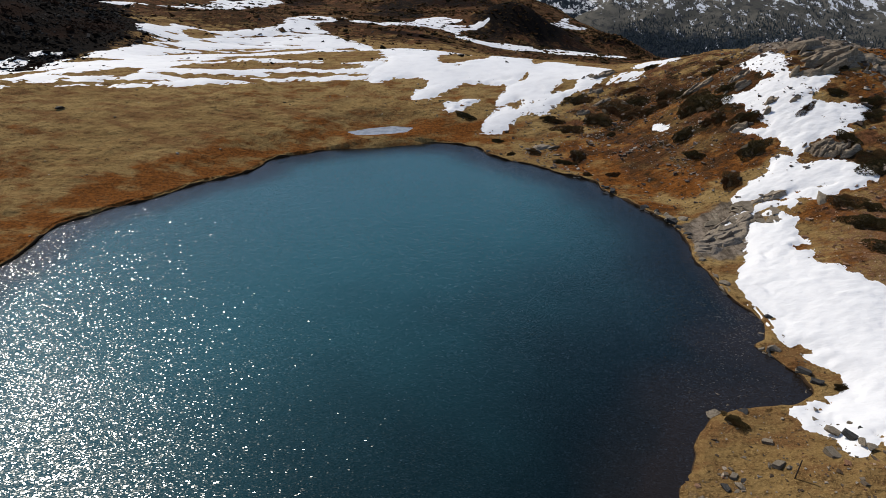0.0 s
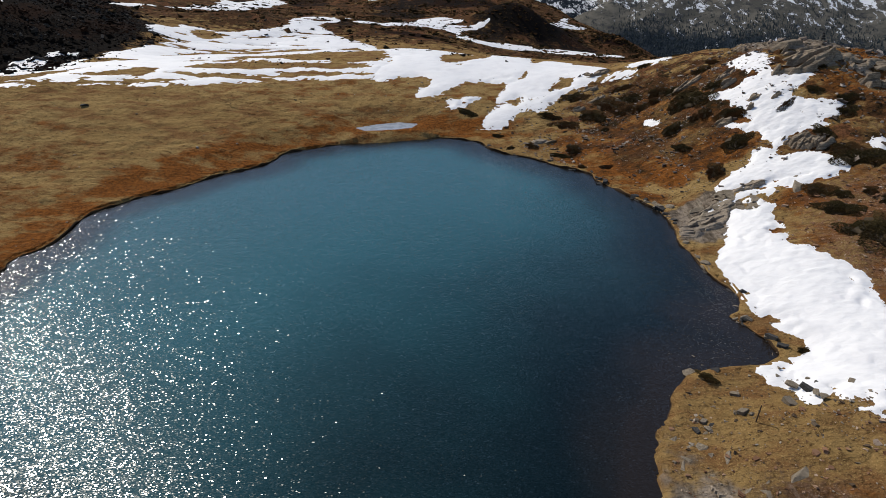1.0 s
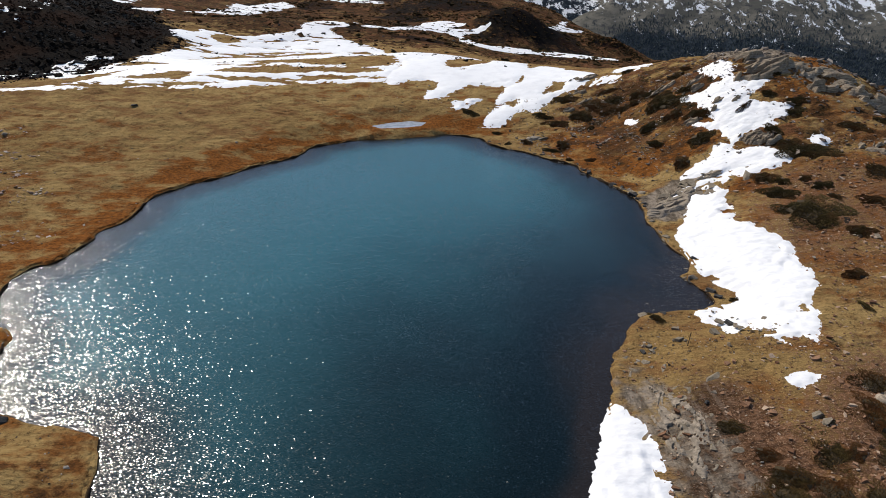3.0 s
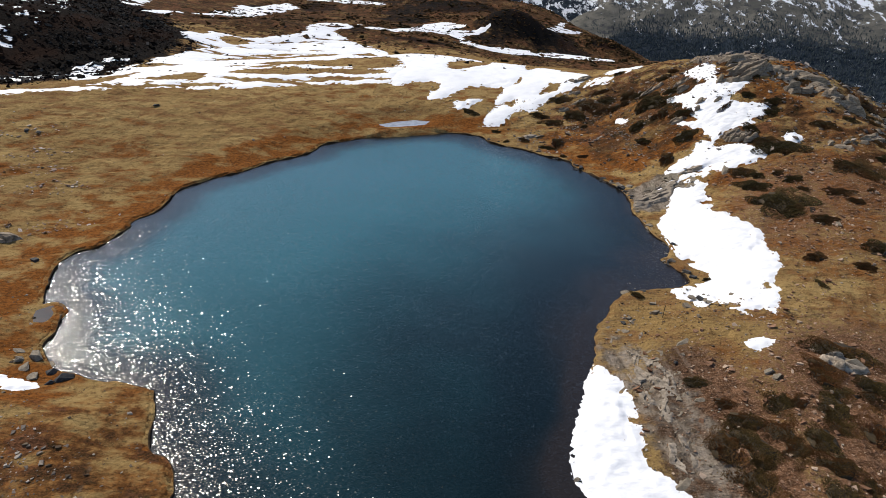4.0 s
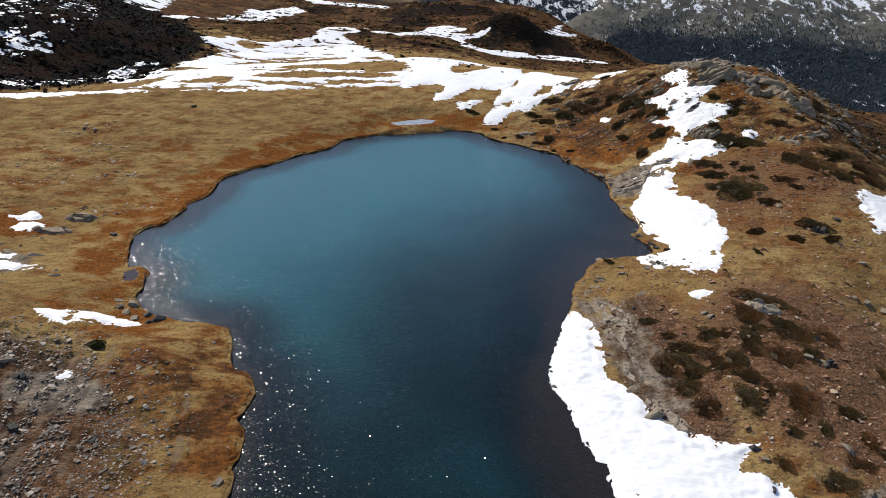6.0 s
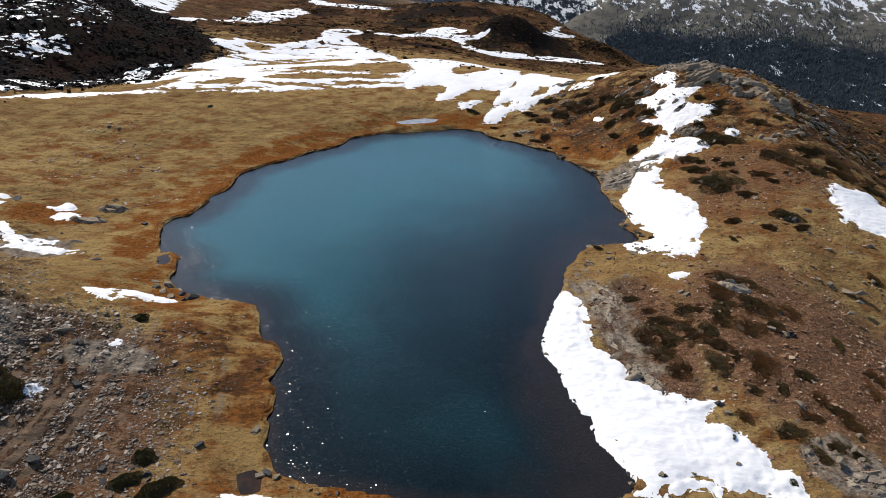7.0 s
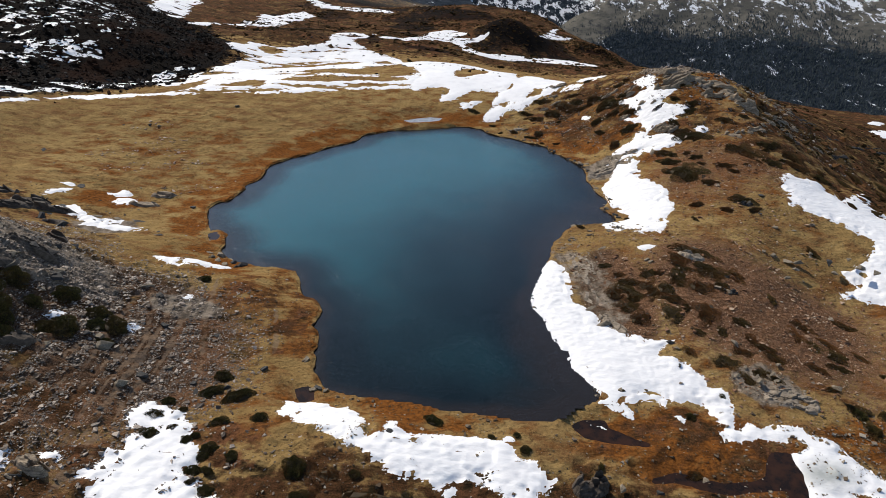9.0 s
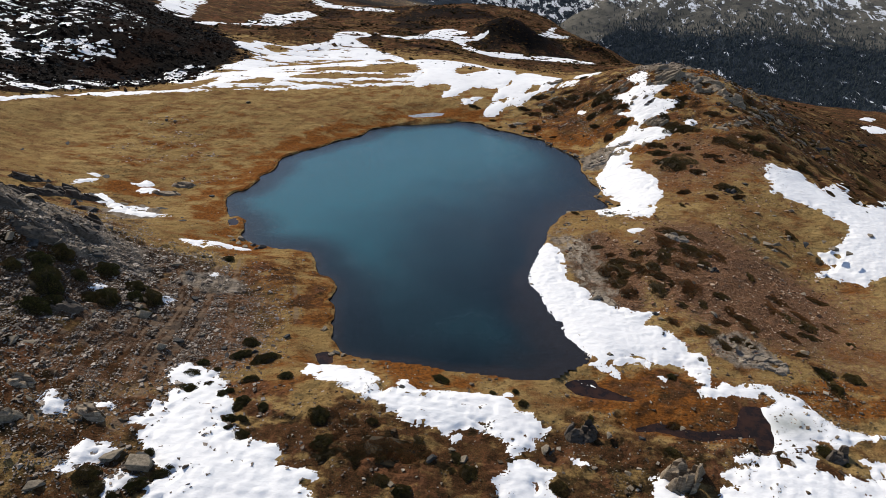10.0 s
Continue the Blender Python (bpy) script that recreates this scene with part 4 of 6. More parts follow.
SHORE_BOULDERS = [
    (23.0, 62.4, 0.7), (23.8, 61.4, 0.5), (17.8, 33.8, 0.3), (18.1, 32.9, 0.3), (20.4, 34.1, 0.2), (22.7, 40.2, 0.2), (24.5, 35.3, 0.2), (18.3, 26.1, 0.3),
    (19.3, 32.7, 0.2), (24.5, 33.7, 0.3), (24.3, 15.2, 0.6), (17.8, 17.4, 0.3), (15.9, 15.5, 0.4), (14.7, 84.5, 1.2), (12.7, 83.3, 0.7), (33.0, 61.4, 0.6),
    (18.7, 26.0, 0.4), (19.1, 25.7, 0.3), (19.1, 28.1, 0.35), (19.0, 31.0, 0.4), (21.7, 26.4, 0.5), (16.1, 25.5, 0.3), (16.1, 24.7, 0.35), (15.4, 24.7, 0.3), (16.5, 25.2, 0.25), (24.2, 33.3, 0.3), (24.3, 34.4, 0.35),
]
MELTING_STONES = [
    (23.0, 28.6, 0.5), (25.1, 30.6, 0.35), (26.1, 29.7, 0.3), (24.5, 28.3, 0.4), (23.5, 27.8, 0.5), (23.7, 27.0, 0.45), (23.8, 26.5, 0.4), (22.8, 30.0, 0.25), (24.6, 29.4, 0.25), (23.4, 31.0, 0.22), (25.3, 28.6, 0.25), (26.6, 28.2, 0.3),
]
SHORE_STONES = [
    (17.1, 31.0, 0.55), (18.4, 31.8, 0.3), (17.5, 31.6, 0.25), (13.3, 26.1, 0.25), (14.6, 28.8, 0.25), (-16.6, -10.7, 0.7), (-15.7, -11.3, 0.4), (-17.1, -11.0, 0.4), (-18.7, -6.1, 0.4), (7.7, 5.9, 0.3), (8.2, -1.2, 0.3), (-35.7, 18.0, 0.9),
    (-35.9, 20.4, 0.7), (-33.3, 16.1, 0.9), (-35.7, 16.2, 0.8), (-31.9, 15.2, 0.8), (-34.4, 15.2, 0.7), (-36.8, 17.2, 0.7), (-34.4, 17.4, 0.8), (-37.6, 18.6, 0.6), (-32.6, 14.4, 0.5), (12.2, -10.0, 0.4), (14.8, -10.1, 0.4), (11.9, -6.7, 0.3), (-8.2, -8.2, 0.2),
]


# ---- snow ----
SNOW_LINES = []


def snow_patch(label, step, thick, ragged, outline, bare=(), less=None, wet=None):
    """A sheet of old snow lying on the ground inside an outline in plan, thinning out to its edge."""
    line = spline(outline, 3)
    SNOW_LINES.append(line)
    low, high = line.min(0) - 2 * ragged - step, line.max(0) + 2 * ragged + step
    xs, ys = np.arange(low[0], high[0] + step, step), np.arange(low[1], high[1] + step, step)
    x, y = (v.ravel() for v in np.meshgrid(xs, ys))
    depth = inside_distance(x, y, line)
    for hole in bare:
        depth = np.minimum(depth, -inside_distance(x, y, spline(hole, 3)))
    size = 1.0 + 1.6 * ragged
    depth = depth + ragged * (0.7 * fbm(x / size, y / size, 3, 3.0) + 0.55 * fbm(2.6 * x / size, 2.6 * y / size, 2, 12.0))
    depth = depth + (0.1 + 0.4 * ragged) * fbm(x / 0.7, y / 0.7, 3, 90.0)
    far = ragged >= 1.5
    gaps = 2.0 * size * (fbm(x / ((2.6 if far else 1.1) * size), y / (1.1 * size), 3, 33.0) + (0.27 if far else 0.42))
    depth = np.minimum(depth, np.maximum(gaps, depth - (3.0 if far else 0.7) * size) if less is None else 1.6 * (fbm(x / 3.0, y / 2.2, 4, 33.0) + 0.35 * fbm(x / 16, y / 12, 2, 5.0) - less))
    lift = np.clip(depth * 0.24, -0.25, None)
    lift = np.where(lift > 0, 0.7 * thick * (1 - np.exp(-lift / (0.7 * thick))), lift)
    lift = lift + smooth(0.1, 0.6, depth) * (0.0 if wet else 1.0) * (0.11 * np.abs(fbm(x / 0.85, y / 0.5, 2, 50.0)) + 0.03 * fbm(x / 6, y / 6, 2, 81.0))
    faces = grid_faces(len(ys), len(xs))
    faces = faces[(lift[faces] > -0.04).any(1)]
    keep = np.unique(faces)
    index = np.full(len(x), -1)
    index[keep] = np.arange(len(keep))
    under = ground_at(x[keep], y[keep])
    wide = sum(ground_at(x[keep] + r * math.cos(a), y[keep] + r * math.sin(a)) for r in (1.5, 3.2) for a in (0, 1.05, 2.09, 3.14, 4.19, 5.24)) / 12
    cover = smooth(0.0, 1.1, depth[keep])
    z = np.maximum(under * (1 - cover) + wide * cover, under - 0.85 * lift[keep]) + lift[keep]
    ob = mesh_object("snow_patch", np.stack([x[keep], y[keep], z], 1), index[faces], SNOW)
    if wet:
        attribute(ob, "wet", patch(x[keep], y[keep], *wet, soft=0.8))
    return tagged(ob, label, "snow patch", "snow patches")


snow_patch("broad white snow bank sloping down to the lake's edge", 0.2, 0.6, 0.3,
           [(10.7, 18.3), (12.1, 17.8), (13.1, 15.8), (13.4, 14.2), (13.4, 10.8), (12.7, 8), (13.2, 6.5), (14.2, 5.4), (15.1, 3.9), (15.3, 2.2), (16.1, 1.8), (17.3, 0.5), (18.6, -0.4), (20.5, -1.2), (23.1, -1.2), (21.7, -2.2), (20.4, -3.8), (21.5, -4.2), (23.6, -5.5), (24.6, -7.8), (24.7, -8.9), (26, -9.5), (25.1, -14.4), (23.6, -13.6), (23.1, -11.2), (21.2, -11), (20.3, -11.6), (19.7, -12.9), (20.4, -13.7), (19.8, -14), (18.1, -10.8), (15.8, -12.1), (15, -12.1), (15.2, -14), (14.4, -14), (12.8, -12.5), (12, -12.3), (12, -10.5), (11.2, -10.2), (10.2, -8.5), (9.2, -7.6), (8.6, -6.1), (8.6, -3.9), (8.2, -2.7), (7.3, -1.1), (6.7, 3.2), (5.4, 7.0), (7.7, 14.4)])
snow_patch("white snow field between rock slab and lake shore", 0.2, 0.5, 0.5,
           [(25.5, 48.6), (27.7, 51.7), (29.3, 55.6), (30.8, 57.4), (32.5, 58.4), (34.1, 56.3), (33.1, 54.1), (33.2, 51), (32.1, 48.9), (33.1, 47.3), (33.9, 45.5), (35.1, 42.9), (35.3, 41.1), (34.3, 38.7), (34.5, 35.8), (33.3, 32.5), (31.8, 30.7), (30.2, 26.3), (28.8, 23.8), (27.3, 23.3), (25.6, 24.3), (25.2, 26), (24.5, 26.8), (23.6, 26.2), (22.6, 26.2), (22.9, 28.2), (22, 29), (21.9, 30.2), (21.9, 32.4), (24, 32.4), (25.6, 32.5), (26.7, 33.6), (26.4, 35.6), (25.3, 37.3), (24.8, 38.7), (25.1, 42.9), (25.1, 46)])
snow_patch("narrow strip of snow on a grey rock slab", 0.2, 0.2, 0.6,
           [(26.8, 57.4), (29.5, 59.3), (31.3, 59.7), (33, 59.9), (35.1, 58.9), (34.6, 57.8), (32.8, 58.8), (30.4, 58.4), (28.6, 57.9)])
snow_patch("branching white snow patch running down a rocky knoll", 0.2, 0.42, 0.7,
           [(30, 61.8), (32.1, 63.6), (34, 64.6), (35.5, 65.8), (36.7, 67.5), (36.8, 69.5), (36.2, 72.2), (34.9, 73.5), (36.8, 72.2), (37.5, 72.9), (36.9, 75.8), (36.6, 77.7), (35.1, 80.6), (36.7, 81), (39, 80.2), (39.8, 81.1), (41.1, 81.2), (40.5, 84.4), (40.7, 89), (42.5, 89.6), (43.9, 87.8), (44.3, 85.2), (43.1, 81.8), (43.5, 78.6), (45.5, 78.8), (46, 76.9), (44, 75.4), (43.1, 74.1), (44.5, 72.3), (46.2, 71.5), (47.7, 70.2), (46.1, 68.6), (44.2, 68.2), (44.5, 66.9), (42.3, 67.6), (40.5, 67.3), (38.3, 65.7), (37.4, 64.3), (39.7, 64), (41.3, 63.4), (43, 61), (42.9, 59.4), (41.1, 58.3), (38.8, 58.2), (36.6, 58.4), (35.2, 59.3), (33.1, 60.4), (31.5, 61)])
snow_patch("small white snow spot on brown heath", 0.2, 0.25, 0.5,
           [(28.1, 84.6), (29.6, 83.2), (29.3, 81.1), (28.3, 82.7)])
snow_patch("small white snow spot below the crag", 0.2, 0.25, 0.5,
           [(46.9, 63.5), (48.7, 63.8), (49.1, 62.1), (48.3, 61.4), (46.9, 61.4)])
snow_patch("large white snow patch in a grassy hollow", 0.2, 0.45, 0.8,
           [(55.9, 44), (59, 47.6), (60.2, 46.5), (62.7, 47.9), (64.3, 47.7), (65, 46.6), (64.7, 43.7), (66.3, 43.4), (65.9, 41.1), (70.6, 45.8), (76.3, 51), (74.4, 46), (73.2, 42.3), (74.1, 40.8), (72.1, 36.8), (77, 41.7), (85.9, 50.5), (93.7, 51.5), (77.1, 25.3), (69.5, 15.4), (62.3, 14), (58.2, 12), (56.5, 12.8), (54.5, 13.1), (53.9, 14.2), (52.7, 14.4), (54.1, 15.6), (55.3, 16.3), (54.9, 18.2), (55, 19.7), (56.3, 19.4), (57.8, 20.6), (60.1, 22.6), (62, 24.6), (63, 26.3), (61.8, 28.1), (60.7, 29.8), (59.4, 31.1), (57.9, 32.3), (56.3, 33.3), (55, 34.8), (53.7, 35.5), (55, 38.6)])
snow_patch("smooth snow over a frozen pool beside a brown bog", 0.2, 0.3, 0.12,
           [(23.1, -15.5), (24.1, -14.8), (25.4, -14.9), (26.6, -14), (27.6, -14.7), (29.1, -14.1), (30.6, -14.2), (31.7, -14.6), (32, -15.2), (33.5, -15.5), (34.6, -15.8), (34.8, -16.8), (35.1, -17.9), (35.6, -18.7), (36.4, -19.6), (37.1, -20.3), (38.8, -20.5), (39.7, -20.9), (41.5, -20.4), (40.3, -21.3), (39, -21.5), (37.4, -21.8), (36, -22.3), (35.2, -23.1), (34.2, -23.5), (33.6, -23), (32.9, -22.7), (31.9, -23.5), (30.5, -23.9), (29.4, -23.9), (28.3, -23.9), (27.4, -24), (28.3, -22.8), (28.7, -21.2), (28.9, -19.9), (28.8, -18.5), (29.1, -17.8), (30.1, -17.5), (31.4, -16.7), (30.6, -16.3), (28.8, -16.2), (27.1, -15.9), (25.5, -16.2), (24, -16.7), (23.3, -16.2)], wet=(31.2, -20.2, 2.4, 1.5, 15))
snow_patch("rough white snow patch with stones showing through", 0.2, 0.3, 1,
           [(23.7, -25.1), (25.2, -24.7), (27, -24.4), (28.2, -24), (30.4, -24.1), (31.8, -24.7), (30.9, -25.4), (31.6, -26.1), (32.5, -26.5), (33.4, -26.8), (34.4, -27), (35.8, -26.5), (37.6, -26), (39.9, -26.1), (38.1, -29.5), (34.4, -31.3), (20.7, -32.1), (18.9, -31), (20.1, -29.1), (21.8, -28), (22.6, -28.6), (22.1, -27.3), (21.8, -26.8), (24.1, -26.1), (25.6, -25.7), (25, -25.3)])
snow_patch("small ragged snow patch on brown turf", 0.2, 0.25, 0.5,
           [(36.6, -24.1), (37.6, -24.4), (39.8, -24.4), (38, -26.4), (36.3, -26.1), (36.6, -25.1), (36.1, -24.6)])
snow_patch("snow patch beside a big grey boulder", 0.2, 0.3, 0.5,
           [(14.9, -27.7), (15.7, -26.9), (16.7, -26.7), (17, -27.6), (17, -28.5), (16.9, -30.3), (14.4, -30.4), (14.8, -28.6)])
snow_patch("thin curl of snow in a boggy pool", 0.2, 0.15, 0.15,
           [(9.7, -14.6), (10.6, -14.2), (11.2, -14.4), (12.1, -14.7), (12.5, -15.4), (13.6, -16.2), (14.2, -16.7), (13.3, -16.5), (11.9, -15.7), (10.7, -15.4), (10.1, -15)])
snow_patch("thin sliver of snow in a ditch", 0.2, 0.15, 0.15,
           [(7.5, -25.6), (8.2, -25.9), (9.4, -26.4), (9.4, -26.7), (8.6, -26.6), (7.8, -25.9)])
snow_patch("long white snow patch along the lake's turf bank", 0.2, 0.45, 0.5,
           [(-19.5, -15), (-19.1, -14.4), (-18.7, -13.2), (-14.2, -13.8), (-12.2, -15.3), (-11, -16.9), (-11.3, -18.3), (-10.9, -19.2), (-9.7, -19.1), (-9, -18.2), (-8.5, -16.4), (-7.8, -17.3), (-6.9, -18.1), (-6, -18.3), (-4.9, -17.9), (-1.6, -17.7), (0.7, -17.8), (2.2, -17.5), (2.8, -17.8), (2.4, -18.5), (3.5, -20.1), (4.6, -20.4), (5.1, -21.1), (5.9, -21.5), (6.1, -22.1), (5, -23.6), (4.4, -23.9), (4.6, -25), (3.5, -25.3), (2, -26.3), (1.7, -25.7), (1.9, -24.6), (-0.7, -23.1), (-2.3, -23.1), (-3.4, -23.5), (-3.7, -24.3), (-2.6, -24.1), (-2.8, -25.1), (-3.5, -25.4), (-3.8, -24.6), (-5.1, -23.4), (-7.8, -23.4), (-8.6, -22.9), (-9.2, -22), (-11.9, -20.6), (-12.5, -20), (-17.9, -16.8), (-18.9, -16.5)])
snow_patch("white snow patch on brown turf", 0.2, 0.35, 0.5,
           [(2, -27.1), (3.1, -26.6), (4.1, -26.6), (4.6, -26.9), (5.8, -27.4), (6, -27.8), (5.3, -28.6), (5.1, -29.1), (5.2, -29.7), (5.5, -31.4), (1.3, -31.8), (0.5, -30.3), (0.4, -29.7), (1.1, -28.8), (1.4, -28.2)])
snow_patch("broad white snow field dotted with stones and shrubs", 0.2, 0.45, 0.5,
           [(-32.2, -18.5), (-32.6, -17.2), (-32.2, -16.3), (-31.7, -15.3), (-30.6, -16), (-30.1, -15.7), (-28.1, -16.5), (-27.5, -17.5), (-26.6, -18.4), (-26.5, -19.6), (-25.8, -20.5), (-25.1, -21.2), (-24.5, -22.2), (-24.5, -23.4), (-25.2, -23.6), (-25, -24.3), (-23.5, -25.8), (-22.7, -26.7), (-21.6, -26.9), (-20.3, -27.1), (-19.4, -27.5), (-18.8, -28), (-17.9, -28.9), (-15.9, -29.8), (-15.2, -30.6), (-16, -30.9), (-16.4, -31.5), (-15.6, -31.9), (-13.9, -33.4), (-14.4, -34.7), (-28.3, -36.1), (-28.6, -34.4), (-28.2, -33.2), (-28.2, -32.3), (-27.9, -31.4), (-28.8, -30.2), (-30, -29), (-31.2, -27.2), (-31.2, -26.5), (-32.3, -25.8), (-33, -25.3), (-31.8, -24.1), (-31.8, -22.9), (-31.4, -22), (-31.3, -20.8), (-30.4, -20.2), (-30.2, -19.4), (-31.5, -19.5)])
snow_patch("snow patch between dark boulders", 0.2, 0.3, 0.5,
           [(-35.7, -32.3), (-35.5, -31.1), (-35.8, -30.1), (-35.7, -29.4), (-35.2, -29), (-34.1, -28.9), (-33.4, -28.7), (-32.4, -29), (-32.5, -29.8), (-33, -30.2), (-32.9, -30.8), (-33.4, -31.2), (-34.1, -31.2), (-34.6, -31.9), (-34.8, -32.5)])
snow_patch("small snow patch under a flat boulder", 0.2, 0.25, 0.5,
           [(-32.1, -32.6), (-31.5, -31.9), (-31.2, -31.2), (-31, -30.5), (-30.8, -31.5), (-29.9, -31.9), (-29.9, -32.5), (-30.2, -33.2), (-30.7, -34.1), (-31.6, -33.7)])
snow_patch("small snow patch beside tilted slabs", 0.2, 0.25, 0.5,
           [(-41.3, -25.2), (-40.8, -24.5), (-40.5, -23.7), (-39.9, -24.4), (-39.2, -24.4), (-38.9, -25.1), (-38.1, -26), (-38.7, -26.2), (-39.7, -26.2), (-40.4, -25.7)])
snow_patch("small snow spot on scree", 0.2, 0.2, 0.5,
           [(-36.9, -24.2), (-36.6, -23.5), (-35.4, -23.5), (-34.9, -24), (-35.2, -24.4), (-36.1, -24.6)])
snow_patch("narrow white snow band at the foot of a slope", 0.2, 0.3, 0.4,
           [(-43.4, 14.1), (-41.4, 14.2), (-39.3, 14.2), (-37, 14.7), (-34.9, 14.5), (-32.6, 13.8), (-33.9, 12.7), (-36.3, 12.7), (-38.4, 11.7), (-40.5, 11.9), (-42.5, 13)])
snow_patch("small snow patch beside a boulder on the meadow", 0.2, 0.25, 0.4,
           [(-68.2, 31.4), (-69.1, 34.2), (-68.4, 36.5), (-67.1, 37.8), (-67.2, 36), (-68, 33.1)])
snow_patch("small snow spot beside a boulder on the meadow", 0.2, 0.2, 0.3,
           [(-69.7, 39.1), (-69.5, 40.7), (-68.2, 40.5), (-67.7, 38.9), (-68.4, 38.4)])
snow_patch("small snow patch on rust-red bog", 0.2, 0.2, 0.4,
           [(-62.3, 39.2), (-60.9, 39.4), (-60.4, 41.4), (-58.8, 40.4), (-58.6, 38.7), (-60.3, 38.1)])
snow_patch("small ragged snow patch on rust-red bog", 0.2, 0.2, 0.4,
           [(-59, 34.6), (-59.5, 37.4), (-57.3, 37.9), (-55.9, 36.5), (-56.8, 34.7)])
snow_patch("ragged white snow band below a rocky rise", 0.2, 0.3, 0.6,
           [(-65.2, 29), (-63.9, 29.5), (-63.6, 31.5), (-60.6, 28.5), (-58.8, 27.5), (-57.3, 27.2), (-55.2, 26.7), (-54, 27.3), (-53.2, 25.1), (-51, 24.3), (-49.2, 23.9), (-50.4, 22.9), (-52.5, 22.6), (-54.6, 22.5), (-56.5, 22.8), (-58, 22.2), (-57.8, 24.5), (-59.7, 25.5), (-61.6, 26), (-63.7, 27.4)])
snow_patch("small snow spot among dark shrubs", 0.2, 0.2, 0.3,
           [(-44.7, -7.9), (-44.2, -6.9), (-43.5, -6.6), (-43.7, -7.4), (-44.4, -7.8)])
snow_patch("small snow spot on scree", 0.2, 0.2, 0.3,
           [(-38.1, -5.6), (-37.7, -4.7), (-36.9, -4.8), (-37.2, -6.1), (-37.6, -6.1)])
snow_patch("small snow spot on gravel", 0.2, 0.2, 0.3,
           [(-35.6, 3.4), (-35.2, 4.4), (-34.5, 4), (-34.9, 3.1)])
snow_patch("small snow patch on dry grass", 0.2, 0.25, 0.4,
           [(24, 19.3), (25.5, 20.1), (26.5, 19.3), (25, 18.1), (23.9, 18.2)])
snow_patch("small snow patch at the meadow's edge", 0.2, 0.3, 0.8,
           [(0, 98.4), (1.9, 99.6), (4.2, 100.7), (5.2, 100.2), (4.1, 98.6), (1.8, 96), (0.6, 96.3)])
snow_patch("wide white snow tongue at the end of the meadow", 0.5, 0.35, 0.7,
           [(-12.9, 108.1), (-9, 110.8), (-4.2, 111.9), (-2.7, 106.7), (-4.5, 105.3), (-5.4, 100.9), (-3.4, 100.7), (-1.1, 102.7), (1.2, 105.6), (4.5, 108.8), (9.1, 107.5), (10.6, 106.5), (8.4, 100.7), (8.1, 96.5), (5.9, 92.8), (5.6, 89.9), (8.6, 89.8), (10, 92.6), (12.1, 94.4), (15, 94.4), (17.5, 97.3), (19.2, 99.8), (21.5, 100.4), (24.1, 102.8), (25.8, 104.4), (27.6, 109.1), (22.3, 119.5), (19.2, 121.4), (15.8, 120.4), (16, 131.6), (8.3, 191.3), (-19.7, 184.4), (-12.4, 135.8), (-11.4, 123.2), (-13.3, 116.7)], bare=[
           [(16.7, 101.6), (18.2, 104.4), (20.8, 106.2), (21.2, 103.4), (19.1, 102.2)],
           [(10.4, 97.6), (11.6, 99.4), (12.4, 98.2)], [(11.6, 107.6), (14.2, 111.4), (13.4, 108.2)],
           [(-1.7, 126.9), (1.4, 144.5), (6.7, 181), (9, 133.1), (5.1, 124.4), (-0.1, 119.9)]])
snow_patch("long streaks of snow across the flat valley floor", 0.7, 0.35, 1.6,
           [(-106.6, 69.1), (-97.4, 80.9), (-87.3, 87.6), (-74.7, 91.4), (-64.4, 94.9), (-55.2, 98.6), (-45.4, 101.9), (-33.9, 106), (-26.5, 109.5), (-20.1, 109), (-13, 110.7), (-12.6, 119.5), (-12.4, 135.8), (-19.7, 184.4), (-25.1, 197.9), (-27.8, 202.5), (-35.7, 209.9), (-40.7, 211.6), (-58.4, 202.2), (-70, 191.7), (-72.5, 175.4), (-74.2, 159.7), (-75.1, 149.4), (-77.7, 145.6), (-77.8, 139.9), (-79.7, 137.4), (-82.8, 132.8), (-84.7, 128.4), (-84, 114.1), (-78.5, 108.4), (-76, 112.4), (-75.2, 121.6), (-74.5, 129.4), (-69.2, 109.1), (-69.6, 101.3), (-72.1, 96), (-75.7, 93.9), (-88.6, 90.4), (-98, 82.1), (-107.3, 70.1)], bare=[
           [(-64.3, 106.3), (-61, 113.8), (-57, 117), (-52.9, 113.8), (-52.9, 107.3), (-58.6, 105.4)],
           [(-50.6, 141.7), (-42.7, 161.6), (-31.9, 140.7), (-25.2, 170.4), (-19.2, 175.4), (-12.8, 134), (-13.6, 123.3), (-19.8, 126.9), (-28.5, 127.1), (-37.8, 131.2)],
           [(-51.4, 117.8), (-45.6, 126.1), (-33.4, 125), (-19.5, 123.1), (-13.4, 119.2), (-19.1, 116.8), (-29.1, 118.1), (-41.7, 114.9)],
           [(-40.5, 108.5), (-28.6, 113.6), (-15.6, 114.6), (-13.1, 112.9), (-26.6, 110.6)],
           [(-72.1, 96), (-56.6, 103.5), (-40.3, 107.2), (-55.8, 100.8), (-64.9, 96.2)],
           [(-66.5, 145.7), (-59.7, 165.2), (-46.1, 182.9), (-33.4, 187.8), (-45.2, 177.2), (-56.3, 159.1)]])
